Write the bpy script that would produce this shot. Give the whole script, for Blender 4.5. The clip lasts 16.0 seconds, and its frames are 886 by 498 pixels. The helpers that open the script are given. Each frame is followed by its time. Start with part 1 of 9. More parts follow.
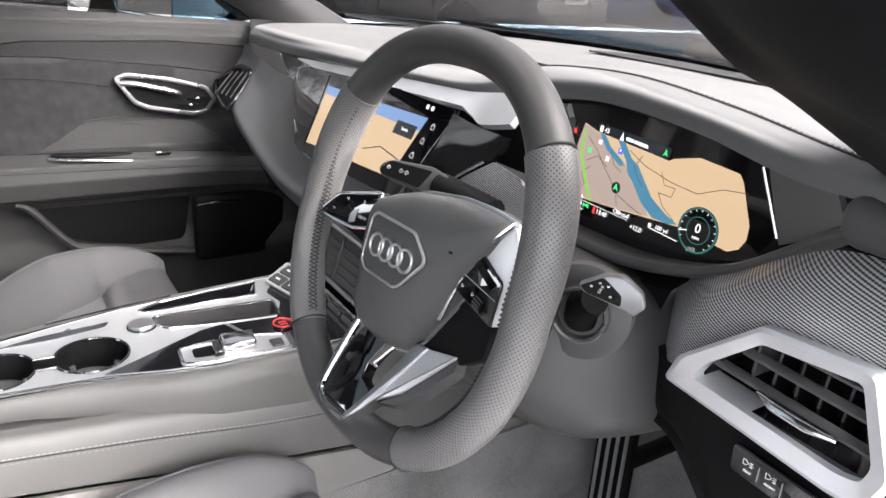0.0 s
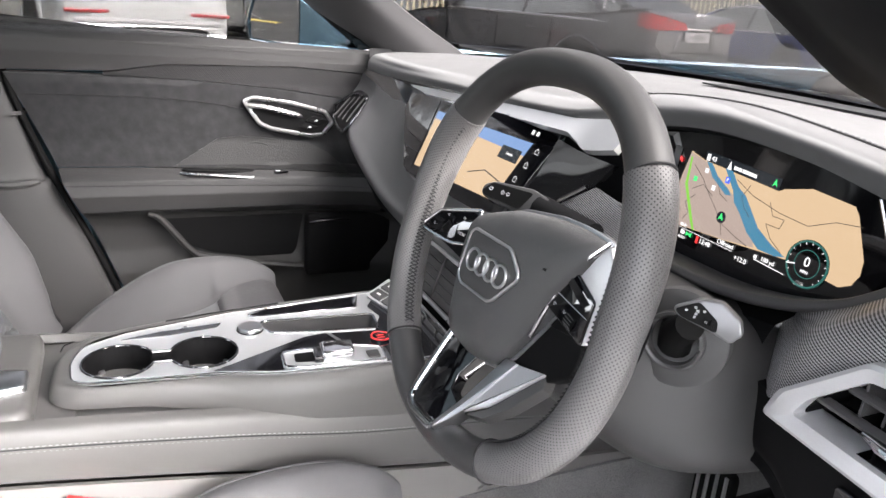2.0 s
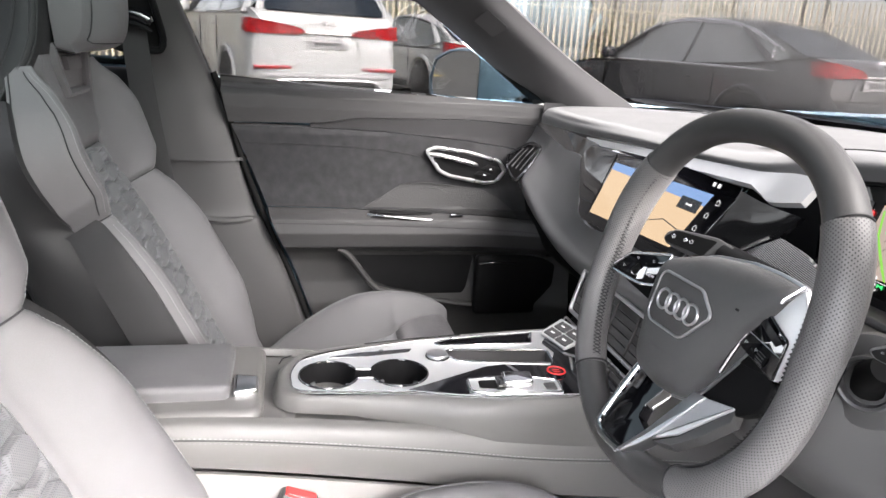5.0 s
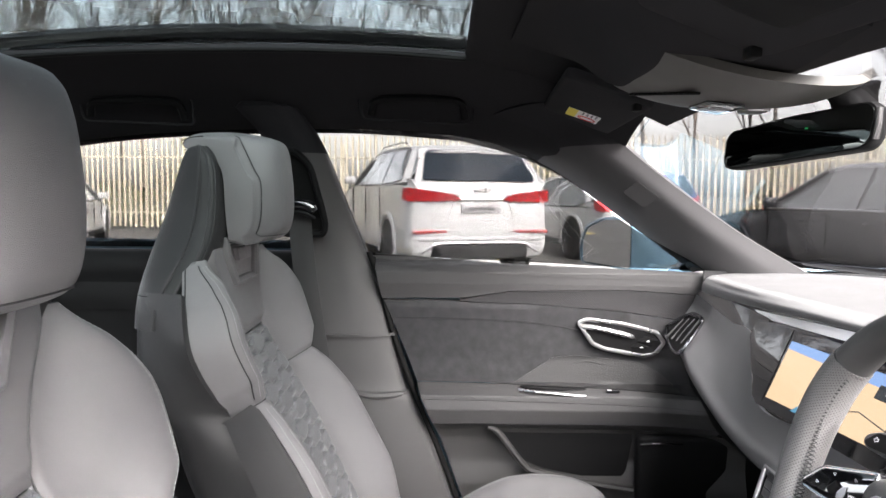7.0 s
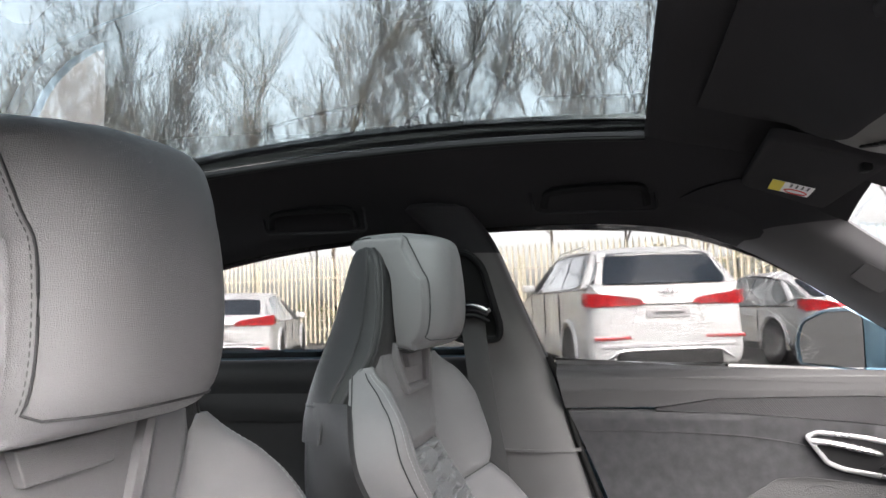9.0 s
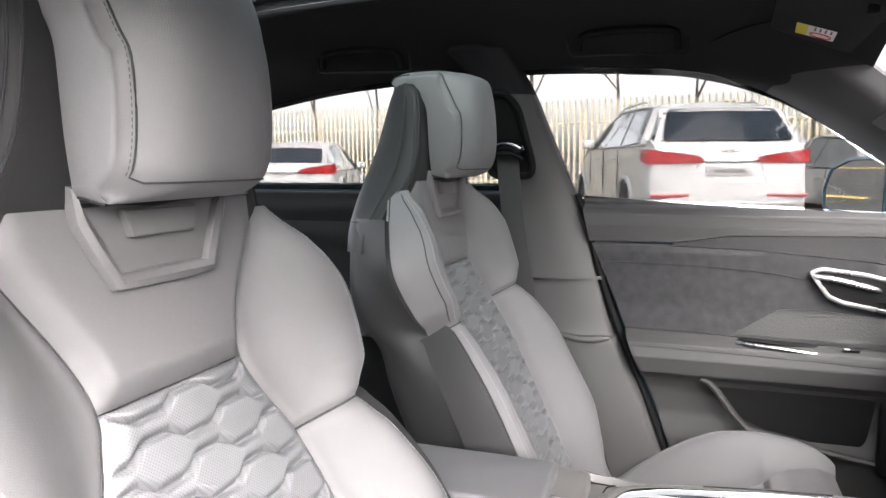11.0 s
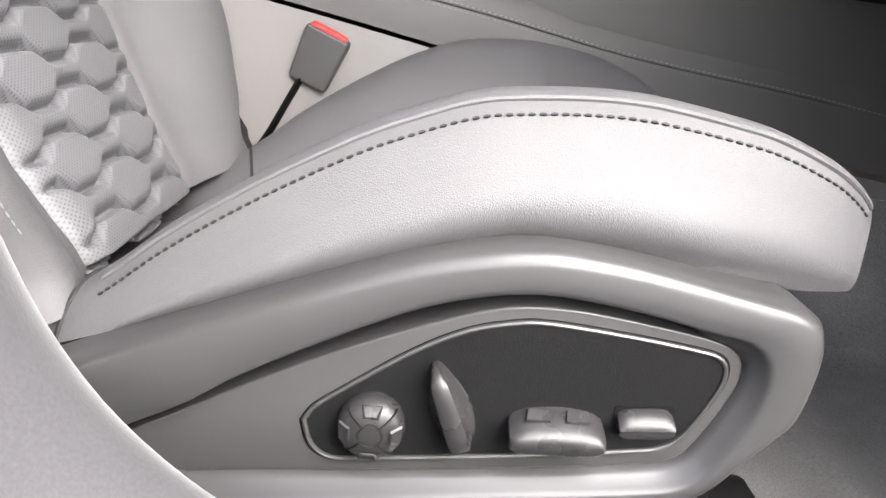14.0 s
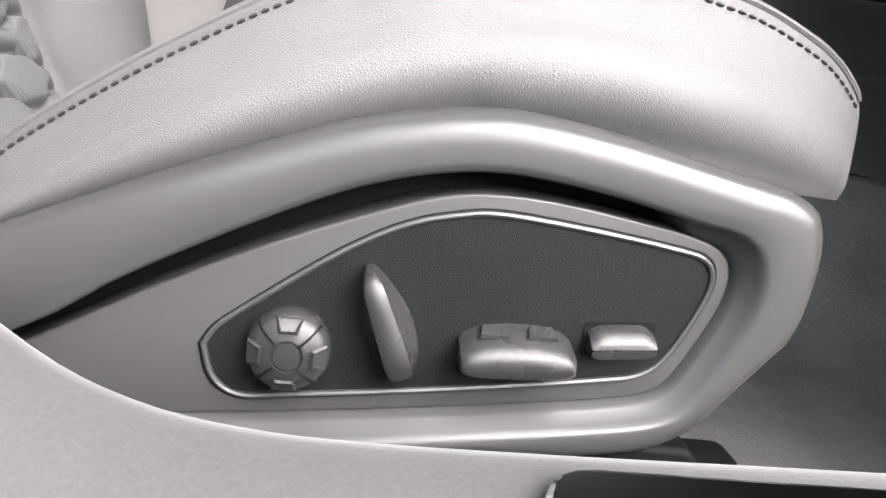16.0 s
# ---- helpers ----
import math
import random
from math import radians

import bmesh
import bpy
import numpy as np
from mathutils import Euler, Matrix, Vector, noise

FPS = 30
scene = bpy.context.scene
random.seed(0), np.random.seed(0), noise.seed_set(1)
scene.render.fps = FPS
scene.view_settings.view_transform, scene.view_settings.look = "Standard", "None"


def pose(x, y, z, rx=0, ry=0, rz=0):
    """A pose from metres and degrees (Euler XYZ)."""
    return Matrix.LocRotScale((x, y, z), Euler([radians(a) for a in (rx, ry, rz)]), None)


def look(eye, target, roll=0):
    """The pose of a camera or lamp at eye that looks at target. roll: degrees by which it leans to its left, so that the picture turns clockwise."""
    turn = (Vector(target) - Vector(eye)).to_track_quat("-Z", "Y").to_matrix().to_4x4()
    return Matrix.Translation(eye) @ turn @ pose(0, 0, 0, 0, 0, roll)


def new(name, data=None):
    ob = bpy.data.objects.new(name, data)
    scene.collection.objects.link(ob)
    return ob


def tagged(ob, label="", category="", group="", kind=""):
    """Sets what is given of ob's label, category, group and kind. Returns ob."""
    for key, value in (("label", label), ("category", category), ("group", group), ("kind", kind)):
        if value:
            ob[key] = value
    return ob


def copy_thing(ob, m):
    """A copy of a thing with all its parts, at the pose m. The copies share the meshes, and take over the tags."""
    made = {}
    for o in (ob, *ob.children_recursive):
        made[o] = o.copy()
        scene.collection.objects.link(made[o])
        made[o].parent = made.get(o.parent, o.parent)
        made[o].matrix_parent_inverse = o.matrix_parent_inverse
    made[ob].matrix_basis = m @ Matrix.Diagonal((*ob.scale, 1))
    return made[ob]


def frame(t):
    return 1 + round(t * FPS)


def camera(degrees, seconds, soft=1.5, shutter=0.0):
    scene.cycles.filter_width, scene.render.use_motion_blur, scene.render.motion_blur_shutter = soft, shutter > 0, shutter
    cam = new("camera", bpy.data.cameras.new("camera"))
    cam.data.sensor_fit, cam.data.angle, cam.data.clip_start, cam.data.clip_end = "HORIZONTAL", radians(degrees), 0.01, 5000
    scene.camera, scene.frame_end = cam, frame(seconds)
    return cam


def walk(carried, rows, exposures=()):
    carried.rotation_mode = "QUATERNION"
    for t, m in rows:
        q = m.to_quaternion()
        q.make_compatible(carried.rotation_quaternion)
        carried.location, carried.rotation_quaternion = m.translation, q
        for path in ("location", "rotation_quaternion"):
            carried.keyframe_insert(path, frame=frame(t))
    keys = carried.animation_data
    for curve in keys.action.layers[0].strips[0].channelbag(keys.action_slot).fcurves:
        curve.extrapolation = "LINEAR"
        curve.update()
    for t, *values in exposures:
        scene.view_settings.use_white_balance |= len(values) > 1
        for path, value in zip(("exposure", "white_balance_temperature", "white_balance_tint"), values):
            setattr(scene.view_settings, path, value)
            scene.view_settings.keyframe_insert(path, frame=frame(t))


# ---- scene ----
cam = camera(63.72, 16.0)
PATH = [
    (0, (0.8183, -0.0376, 1.0307), (-0.7183, 1.0153, 0.3023), 4.70),
    (0.5, (0.8318, -0.0206, 1.0303), (-0.7468, 0.9718, 0.3069), 4.81),
    (1, (0.8403, -0.0124, 1.0283), (-0.78, 0.921, 0.319), 4.86),
    (1.5, (0.8392, -0.018, 1.0246), (-0.8235, 0.8547, 0.3362), 4.98),
    (2, (0.8353, -0.0398, 1.0224), (-0.8687, 0.7692, 0.3576), 4.91),
    (2.5, (0.8275, -0.0617, 1.0189), (-0.9139, 0.6827, 0.3757), 4.89),
    (3, (0.8214, -0.0813, 1.0181), (-0.9519, 0.5993, 0.3918), 4.79),
    (3.5, (0.8201, -0.0998, 1.0207), (-0.9793, 0.522, 0.408), 4.59),
    (4, (0.8318, -0.1125, 1.0237), (-0.9903, 0.4501, 0.4208), 4.37),
    (4.5, (0.8606, -0.1155, 1.0281), (-0.9829, 0.3848, 0.4357), 4.07),
    (5, (0.8932, -0.1121, 1.0339), (-0.9757, 0.3183, 0.4664), 3.65),
    (5.5, (0.9161, -0.1052, 1.0416), (-0.9851, 0.2412, 0.5268), 3.06),
    (6, (0.9162, -0.098, 1.0514), (-1.0243, 0.143, 0.6314), 2.25),
    (6.5, (0.9004, -0.0917, 1.0624), (-1.0736, 0.028, 0.764), 1.32),
    (7, (0.852, -0.0991, 1.0668), (-1.1419, -0.0977, 0.9096), 0.61),
    (7.5, (0.7914, -0.1097, 1.0524), (-1.2056, -0.2148, 1.0243), -0.00),
    (8, (0.7535, -0.1184, 1.045), (-1.2322, -0.3467, 1.1155), -0.76),
    (8.5, (0.7342, -0.1188, 1.0425), (-1.2285, -0.4764, 1.1833), -1.43),
    (9, (0.7442, -0.1061, 1.0456), (-1.1892, -0.593, 1.2026), -1.90),
    (9.5, (0.7717, -0.0857, 1.0486), (-1.1333, -0.6824, 1.1703), -2.08),
    (10, (0.8046, -0.0629, 1.0456), (-1.0802, -0.7306, 1.0832), -1.89),
    (10.5, (0.8312, -0.0432, 1.0307), (-1.0476, -0.7225, 0.938), -1.27),
    (11, (0.8507, -0.0268, 1.008), (-1.024, -0.6791, 0.7633), -0.40),
    (11.5, (0.8692, 0.0093, 0.9655), (-1.0045, -0.5713, 0.5753), 0.81),
    (12, (0.8986, 0.0081, 0.9106), (-0.9768, -0.4672, 0.4037), 1.75),
    (12.5, (0.9311, -0.0055, 0.8322), (-0.9498, -0.3318, 0.2357), 3.22),
    (13, (0.9423, -0.0245, 0.7445), (-0.9314, -0.1756, 0.0616), 5.31),
    (13.5, (0.9023, -0.0051, 0.6692), (-0.9282, -0.0189, -0.1365), 6.14),
    (14, (0.8913, 0.0106, 0.5546), (-0.9905, 0.0942, -0.1175), 7.23),
    (14.5, (0.8857, 0.0107, 0.4965), (-1.0274, 0.1657, -0.0656), 7.94),
    (15, (0.8696, 0.0131, 0.4848), (-1.0542, 0.2224, -0.0205), 8.22),
    (15.5, (0.8632, 0.0195, 0.4748), (-1.0651, 0.2443, -0.0061), 8.20),
    (16, (0.8578, 0.0216, 0.4684), (-1.067, 0.2602, -0.0195), 8.32),
]
EXPOSURE = [(t, e, 6550, 13) for t, e in ((0.0, 4.05), (3.5, 4.05), (7.0, 4.35), (8.5, 4.4), (10.5, 4.5), (11.0, 4.4), (11.5, 4.1), (12.5, 3.8), (13.0, 3.3), (13.5, 3.05), (14.5, 3.0), (16.0, 3.0))]
walk(cam, [(t, look(eye, target, roll)) for t, eye, target, roll in PATH], EXPOSURE)

# ---- world and light ----
SUN_ELEV, SUN_AZ = radians(40), radians(56)
world = bpy.data.worlds.new("overcast_sky")
scene.world = world
world.use_nodes = True
wn = world.node_tree
sky = wn.nodes.new("ShaderNodeTexSky")
sky.sky_type, sky.sun_disc, sky.sun_elevation, sky.sun_rotation = "NISHITA", False, SUN_ELEV, SUN_AZ
sky.air_density, sky.dust_density, sky.ozone_density = 1.0, 4.0, 1.0
hsv = wn.nodes.new("ShaderNodeHueSaturation")
hsv.inputs["Saturation"].default_value = 0.28
wn.links.new(sky.outputs[0], hsv.inputs["Color"])
wn.links.new(hsv.outputs[0], wn.nodes["Background"].inputs[0])
wn.nodes["Background"].inputs[1].default_value = 0.15
sun_data = bpy.data.lights.new("sun", "SUN")
sun_data.energy, sun_data.angle, sun_data.color = 1.5, radians(64), (1.0, 0.98, 0.96)
sun = new("sun", sun_data)
sun.matrix_world = look((0, 0, 20), Vector((0, 0, 20)) - Vector((math.sin(SUN_AZ) * math.cos(SUN_ELEV), math.cos(SUN_AZ) * math.cos(SUN_ELEV), math.sin(SUN_ELEV))))


# ---- materials ----
def material(name, color, rough=0.5, metal=0.0, grain=0, bump=0.0, vary=0.0, coat=0.0, spec=0.5, stain=0.0, sheen=0.0, kind="noise"):
    """A surface with grain (features per metre), relief, and colour varied at two scales."""
    m = bpy.data.materials.new(name)
    m.use_nodes = True
    nt = m.node_tree
    bsdf = nt.nodes["Principled BSDF"]
    bsdf.inputs["Base Color"].default_value = (*color, 1)
    bsdf.inputs["Roughness"].default_value = rough
    bsdf.inputs["Metallic"].default_value = metal
    bsdf.inputs["Coat Weight"].default_value = coat
    bsdf.inputs["Coat Roughness"].default_value = 0.05
    bsdf.inputs["Specular IOR Level"].default_value = spec
    if sheen:
        bsdf.inputs["Sheen Weight"].default_value = sheen
        bsdf.inputs["Sheen Roughness"].default_value = 0.4
    if grain:
        co = nt.nodes.new("ShaderNodeTexCoord")
        if kind == "noise":
            tex = nt.nodes.new("ShaderNodeTexNoise")
            tex.inputs["Scale"].default_value, tex.inputs["Detail"].default_value = grain, 4
            fac = tex.outputs[0]
        else:
            tex = nt.nodes.new("ShaderNodeTexVoronoi")
            tex.feature = "DISTANCE_TO_EDGE" if kind == "cells" else "F1"
            tex.inputs["Scale"].default_value = grain
            fac = tex.outputs[0]
        nt.links.new(co.outputs["Object"], tex.inputs["Vector"])
        wide = nt.nodes.new("ShaderNodeTexNoise")
        wide.inputs["Scale"].default_value, wide.inputs["Detail"].default_value = max(1.5, grain / 60), 5
        nt.links.new(co.outputs["Object"], wide.inputs["Vector"])
        mix = nt.nodes.new("ShaderNodeMath")
        mix.operation = "MULTIPLY_ADD"
        mix.inputs[1].default_value = 0.5
        nt.links.new(fac, mix.inputs[0])
        half = nt.nodes.new("ShaderNodeMath")
        half.operation = "MULTIPLY"
        half.inputs[1].default_value = 0.5
        nt.links.new(wide.outputs[0], half.inputs[0])
        nt.links.new(half.outputs[0], mix.inputs[2])
        ramp = nt.nodes.new("ShaderNodeMapRange")
        ramp.inputs[1].default_value, ramp.inputs[2].default_value = 0.25, 0.75
        ramp.inputs[3].default_value, ramp.inputs[4].default_value = 1 - vary, 1 + vary
        nt.links.new(mix.outputs[0], ramp.inputs[0])
        vm = nt.nodes.new("ShaderNodeVectorMath")
        vm.operation = "SCALE"
        vm.inputs[0].default_value = color
        nt.links.new(ramp.outputs[0], vm.inputs["Scale"])
        nt.links.new(vm.outputs[0], bsdf.inputs["Base Color"])
        rr = nt.nodes.new("ShaderNodeMapRange")
        rr.inputs[1].default_value, rr.inputs[2].default_value = 0.3, 0.7
        rr.inputs[3].default_value, rr.inputs[4].default_value = max(0.02, rough - stain), min(1, rough + stain)
        nt.links.new(wide.outputs[0], rr.inputs[0])
        nt.links.new(rr.outputs[0], bsdf.inputs["Roughness"])
        if bump:
            bp = nt.nodes.new("ShaderNodeBump")
            bp.inputs["Strength"].default_value, bp.inputs["Distance"].default_value = bump, (0.9 if kind == "cells" else 0.35) / grain
            nt.links.new(fac, bp.inputs["Height"])
            nt.links.new(bp.outputs[0], bsdf.inputs["Normal"])
    return m


def woven(name, dark, light, pitch, rough=0.35, coat=0.3, slant=(1.0, 0.0, 1.0), bump=0.3):
    """A ribbed weave: bands across the slant, broken into short strokes."""
    m = bpy.data.materials.new(name)
    m.use_nodes = True
    nt = m.node_tree
    bsdf = nt.nodes["Principled BSDF"]
    co = nt.nodes.new("ShaderNodeTexCoord")
    dot = nt.nodes.new("ShaderNodeVectorMath")
    dot.operation = "DOT_PRODUCT"
    dot.inputs[1].default_value = slant
    nt.links.new(co.outputs["Object"], dot.inputs[0])
    sn = nt.nodes.new("ShaderNodeMath")
    sn.operation = "MULTIPLY"
    sn.inputs[1].default_value = 2 * math.pi / pitch
    nt.links.new(dot.outputs["Value"], sn.inputs[0])
    dx = nt.nodes.new("ShaderNodeVectorMath")
    dx.operation = "DOT_PRODUCT"
    dx.inputs[1].default_value = tuple(2 * math.pi / (pitch * 0.95) * c for c in (0.9, 0.5, 0.0))
    nt.links.new(co.outputs["Object"], dx.inputs[0])
    sx = nt.nodes.new("ShaderNodeMath")
    sx.operation = "SINE"
    nt.links.new(dx.outputs["Value"], sx.inputs[0])
    wv = nt.nodes.new("ShaderNodeMath")
    wv.operation = "MULTIPLY_ADD"
    wv.inputs[1].default_value = 0.5
    nt.links.new(sx.outputs[0], wv.inputs[0])
    nt.links.new(sn.outputs[0], wv.inputs[2])
    si = nt.nodes.new("ShaderNodeMath")
    si.operation = "SINE"
    nt.links.new(wv.outputs[0], si.inputs[0])
    mr = nt.nodes.new("ShaderNodeMapRange")
    mr.inputs[1].default_value, mr.inputs[2].default_value = -0.6, 0.6
    nt.links.new(si.outputs[0], mr.inputs[0])
    mx = nt.nodes.new("ShaderNodeMix")
    mx.data_type = "RGBA"
    mx.inputs[6].default_value, mx.inputs[7].default_value = (*dark, 1), (*light, 1)
    nt.links.new(mr.outputs[0], mx.inputs[0])
    nt.links.new(mx.outputs[2], bsdf.inputs["Base Color"])
    bsdf.inputs["Roughness"].default_value = rough
    bsdf.inputs["Coat Weight"].default_value = coat
    bp = nt.nodes.new("ShaderNodeBump")
    bp.inputs["Strength"].default_value, bp.inputs["Distance"].default_value = bump, pitch * 0.3
    nt.links.new(mr.outputs[0], bp.inputs["Height"])
    nt.links.new(bp.outputs[0], bsdf.inputs["Normal"])
    return m


def perforated(name, color, pitch, hole=0.30, rough=0.5, depth=0.4, dark=0.35):
    """Leather or cloth with a regular lattice of small holes, laid out by the mesh's own lattice coordinates."""
    m = material(name, color, rough, grain=900, bump=0.15, vary=0.08, stain=0.05)
    nt = m.node_tree
    bsdf = nt.nodes["Principled BSDF"]
    at = nt.nodes.new("ShaderNodeAttribute")
    at.attribute_name = "lattice"
    mp = nt.nodes.new("ShaderNodeMapping")
    mp.inputs["Rotation"].default_value[2] = radians(45)
    mp.inputs["Scale"].default_value = (1 / pitch, 1 / pitch, 1 / pitch)
    nt.links.new(at.outputs["Vector"], mp.inputs["Vector"])
    vo = nt.nodes.new("ShaderNodeTexVoronoi")
    vo.voronoi_dimensions = "2D"
    vo.inputs["Scale"].default_value, vo.inputs["Randomness"].default_value = 1.0, 0.0
    nt.links.new(mp.outputs[0], vo.inputs["Vector"])
    mr = nt.nodes.new("ShaderNodeMapRange")
    mr.inputs[1].default_value, mr.inputs[2].default_value = hole * 0.7, hole * 1.25
    nt.links.new(vo.outputs["Distance"], mr.inputs[0])
    link = bsdf.inputs["Base Color"].links[0].from_socket
    mx = nt.nodes.new("ShaderNodeMix")
    mx.data_type = "RGBA"
    mx.inputs[6].default_value = (*[c * dark for c in color], 1)
    nt.links.new(mr.outputs[0], mx.inputs[0])
    nt.links.new(link, mx.inputs[7])
    nt.links.new(mx.outputs[2], bsdf.inputs["Base Color"])
    bp = nt.nodes.new("ShaderNodeBump")
    bp.inputs["Strength"].default_value, bp.inputs["Distance"].default_value = depth, pitch * 0.35
    nt.links.new(mr.outputs[0], bp.inputs["Height"])
    nt.links.new(bp.outputs[0], bsdf.inputs["Normal"])
    return m


def latticed(ob, coords):
    """Gives a mesh the coordinates by which perforated() lays out its holes."""
    a = ob.data.attributes.new("lattice", "FLOAT_VECTOR", "POINT")
    flat = np.zeros((len(ob.data.vertices), 3), np.float32)
    c = np.asarray(coords, np.float32)
    flat[:len(c), :2] = c
    if len(ob.data.vertices) == 2 * len(c):
        flat[len(c):, :2] = c
    a.data.foreach_set("vector", flat.ravel())
    return ob


def glass(name, tint=(1, 1, 1), rough=0.0, clear=0.85, shine=0.03):
    """Thin pane glass: mostly clear, with a mirror-like surface."""
    m = bpy.data.materials.new(name)
    m.use_nodes = True
    nt = m.node_tree
    nt.nodes.remove(nt.nodes["Principled BSDF"])
    tr = nt.nodes.new("ShaderNodeBsdfTransparent")
    tr.inputs[0].default_value = (*[clear * c for c in tint], 1)
    gl = nt.nodes.new("ShaderNodeBsdfGlossy")
    gl.inputs["Roughness"].default_value = rough
    fr = nt.nodes.new("ShaderNodeLayerWeight")
    pw = nt.nodes.new("ShaderNodeMath")
    pw.operation = "POWER"
    pw.inputs[1].default_value = 4.5
    nt.links.new(fr.outputs["Facing"], pw.inputs[0])
    ad = nt.nodes.new("ShaderNodeMath")
    ad.operation = "MULTIPLY_ADD"
    ad.inputs[1].default_value, ad.inputs[2].default_value = 0.8, shine
    nt.links.new(pw.outputs[0], ad.inputs[0])
    mx = nt.nodes.new("ShaderNodeMixShader")
    nt.links.new(ad.outputs[0], mx.inputs[0])
    nt.links.new(tr.outputs[0], mx.inputs[1])
    nt.links.new(gl.outputs[0], mx.inputs[2])
    nt.links.new(mx.outputs[0], nt.nodes["Material Output"].inputs[0])
    return m


def emitter(name, color, strength):
    m = bpy.data.materials.new(name)
    m.use_nodes = True
    b = m.node_tree.nodes["Principled BSDF"]
    b.inputs["Base Color"].default_value = (0.01, 0.01, 0.01, 1)
    b.inputs["Emission Color"].default_value = (*color, 1)
    b.inputs["Emission Strength"].default_value = strength * 0.62
    b.inputs["Roughness"].default_value = 0.15
    return m


LEATHER = material("grey_leather", (0.10, 0.098, 0.101), 0.5, spec=0.38, grain=900, bump=0.45, vary=0.10, stain=0.07, kind="cells")
KNIT = perforated("perforated_fabric", (0.115, 0.117, 0.122), 0.0026, 0.28, 0.48, 0.2, 0.55)
# back leather, darkened so that its colour carries the seats' shade
LEATHER_SHADED = material("shaded_back_leather", (0.016, 0.016, 0.0165), 0.5, spec=0.2, grain=900, bump=0.3, vary=0.08, stain=0.06, kind="cells")
SOFT = material("soft_grey_plastic", (0.052, 0.051, 0.052), 0.45, grain=1100, bump=0.2, vary=0.06, stain=0.05, kind="cells")
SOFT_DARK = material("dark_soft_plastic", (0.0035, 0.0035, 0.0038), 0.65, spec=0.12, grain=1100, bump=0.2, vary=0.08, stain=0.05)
TRIM_GREY = material("satin_grey_plastic", (0.043, 0.0425, 0.043), 0.30, grain=300, bump=0.02, vary=0.04, stain=0.03)
SUEDE = material("dark_suede", (0.025, 0.025, 0.0265), 0.9, spec=0.2, grain=45, bump=0.1, vary=0.5, stain=0.05, sheen=0.25)
CARPET = material("grey_carpet", (0.145, 0.142, 0.138), 0.95, grain=520, bump=1.0, vary=0.75, sheen=0.3)
HEADLINER = material("black_headliner", (0.017, 0.0165, 0.018), 0.95, spec=0.15, grain=600, bump=0.2, vary=0.12)
PILLAR = material("grey_woven_pillar_cloth", (0.036, 0.0352, 0.0375), 0.85, grain=700, bump=0.3, vary=0.3, sheen=0.2)
GLOSS = material("piano_black", (0.004, 0.004, 0.005), 0.04, coat=1.0)
CHROME = material("chrome", (0.78, 0.78, 0.8), 0.12, metal=1.0, grain=200, vary=0.03, stain=0.03)
SATIN = material("satin_aluminium", (0.6, 0.6, 0.61), 0.3, metal=1.0, grain=600, vary=0.05, stain=0.05)
DARK_METAL = material("dark_chrome", (0.2, 0.2, 0.21), 0.2, metal=1.0, grain=300, vary=0.05, stain=0.04)
RUBBER = material("black_rubber", (0.003, 0.003, 0.003), 0.65, spec=0.12, grain=300, vary=0.15, bump=0.1, stain=0.05)
SATIN_BRIGHT = material("bright_satin_trim", (0.62, 0.62, 0.63), 0.38, metal=0.6, grain=800, vary=0.05, stain=0.05)
SEAM = material("dark_seam", (0.012, 0.012, 0.013), 0.8)
THREAD = material("grey_thread", (0.21, 0.21, 0.215), 0.7)
THREAD_DARK = material("dark_thread", (0.02, 0.02, 0.02), 0.7)
CARBON = woven("ribbed_carbon_twill", (0.01, 0.01, 0.011), (0.40, 0.395, 0.40), 0.0019, 0.34, 0.3, (0.16, 0.0, 1.0))
CARBON_DOOR = woven("dark_carbon_twill", (0.004, 0.004, 0.005), (0.035, 0.0345, 0.035), 0.004, 0.3, 0.5, (0.0, 1.0, 0.8))
RED = material("red_plastic", (0.6, 0.03, 0.03), 0.35, grain=200, vary=0.05)
WHITE_MARK = material("white_marking", (0.75, 0.75, 0.75), 0.5)
SCREEN_BLACK = material("screen_glass", (0.003, 0.003, 0.004), 0.05, coat=1.0)
DISPLAY_GLASS = material("coated_display_glass", (0.003, 0.003, 0.004), 0.04, coat=1.0)
DISPLAY_GLASS.node_tree.nodes["Principled BSDF"].inputs["Coat IOR"].default_value = 2.1
INLAY = material("brushed_bright_inlay", (0.66, 0.67, 0.68), 0.32, metal=0.75, grain=900, vary=0.04, stain=0.05)
# window and side panes: the outside's brightness is dimmed through the glass colour
GLASS = glass("window_glass", (1.0, 0.98, 0.965), clear=0.36)
SIDE_GLASS = glass("dimming_side_glass", (1.0, 0.99, 0.975), clear=0.34)
ROOF_GLASS = glass("tinted_roof_glass", (0.92, 1.0, 1.0), clear=0.34, shine=0.06)
MIRROR = material("mirror_glass", (0.85, 0.87, 0.88), 0.01, metal=1.0)
PAINT_BLUE = material("light_blue_car_paint", (0.15, 0.25, 0.32), 0.25, metal=0.3, coat=1.0, grain=2000, vary=0.04)


# ---- mesh helpers ----
def part(name, bm, mat, parent=None, label="", smooth=True, sharp=38):
    me = bpy.data.meshes.new(name)
    if isinstance(bm, bmesh.types.BMesh):
        bm.to_mesh(me)
        bm.free()
    else:
        me.from_pydata([tuple(map(float, v)) for v in bm[0]], [], bm[1])
    me.materials.append(mat)
    if smooth:
        me.shade_smooth()
        if sharp < 180:
            me.set_sharp_from_angle(angle=radians(sharp))
    ob = new(name, me)
    if parent is not None:
        ob.parent = parent
    if label:
        ob["label"] = label
    return ob


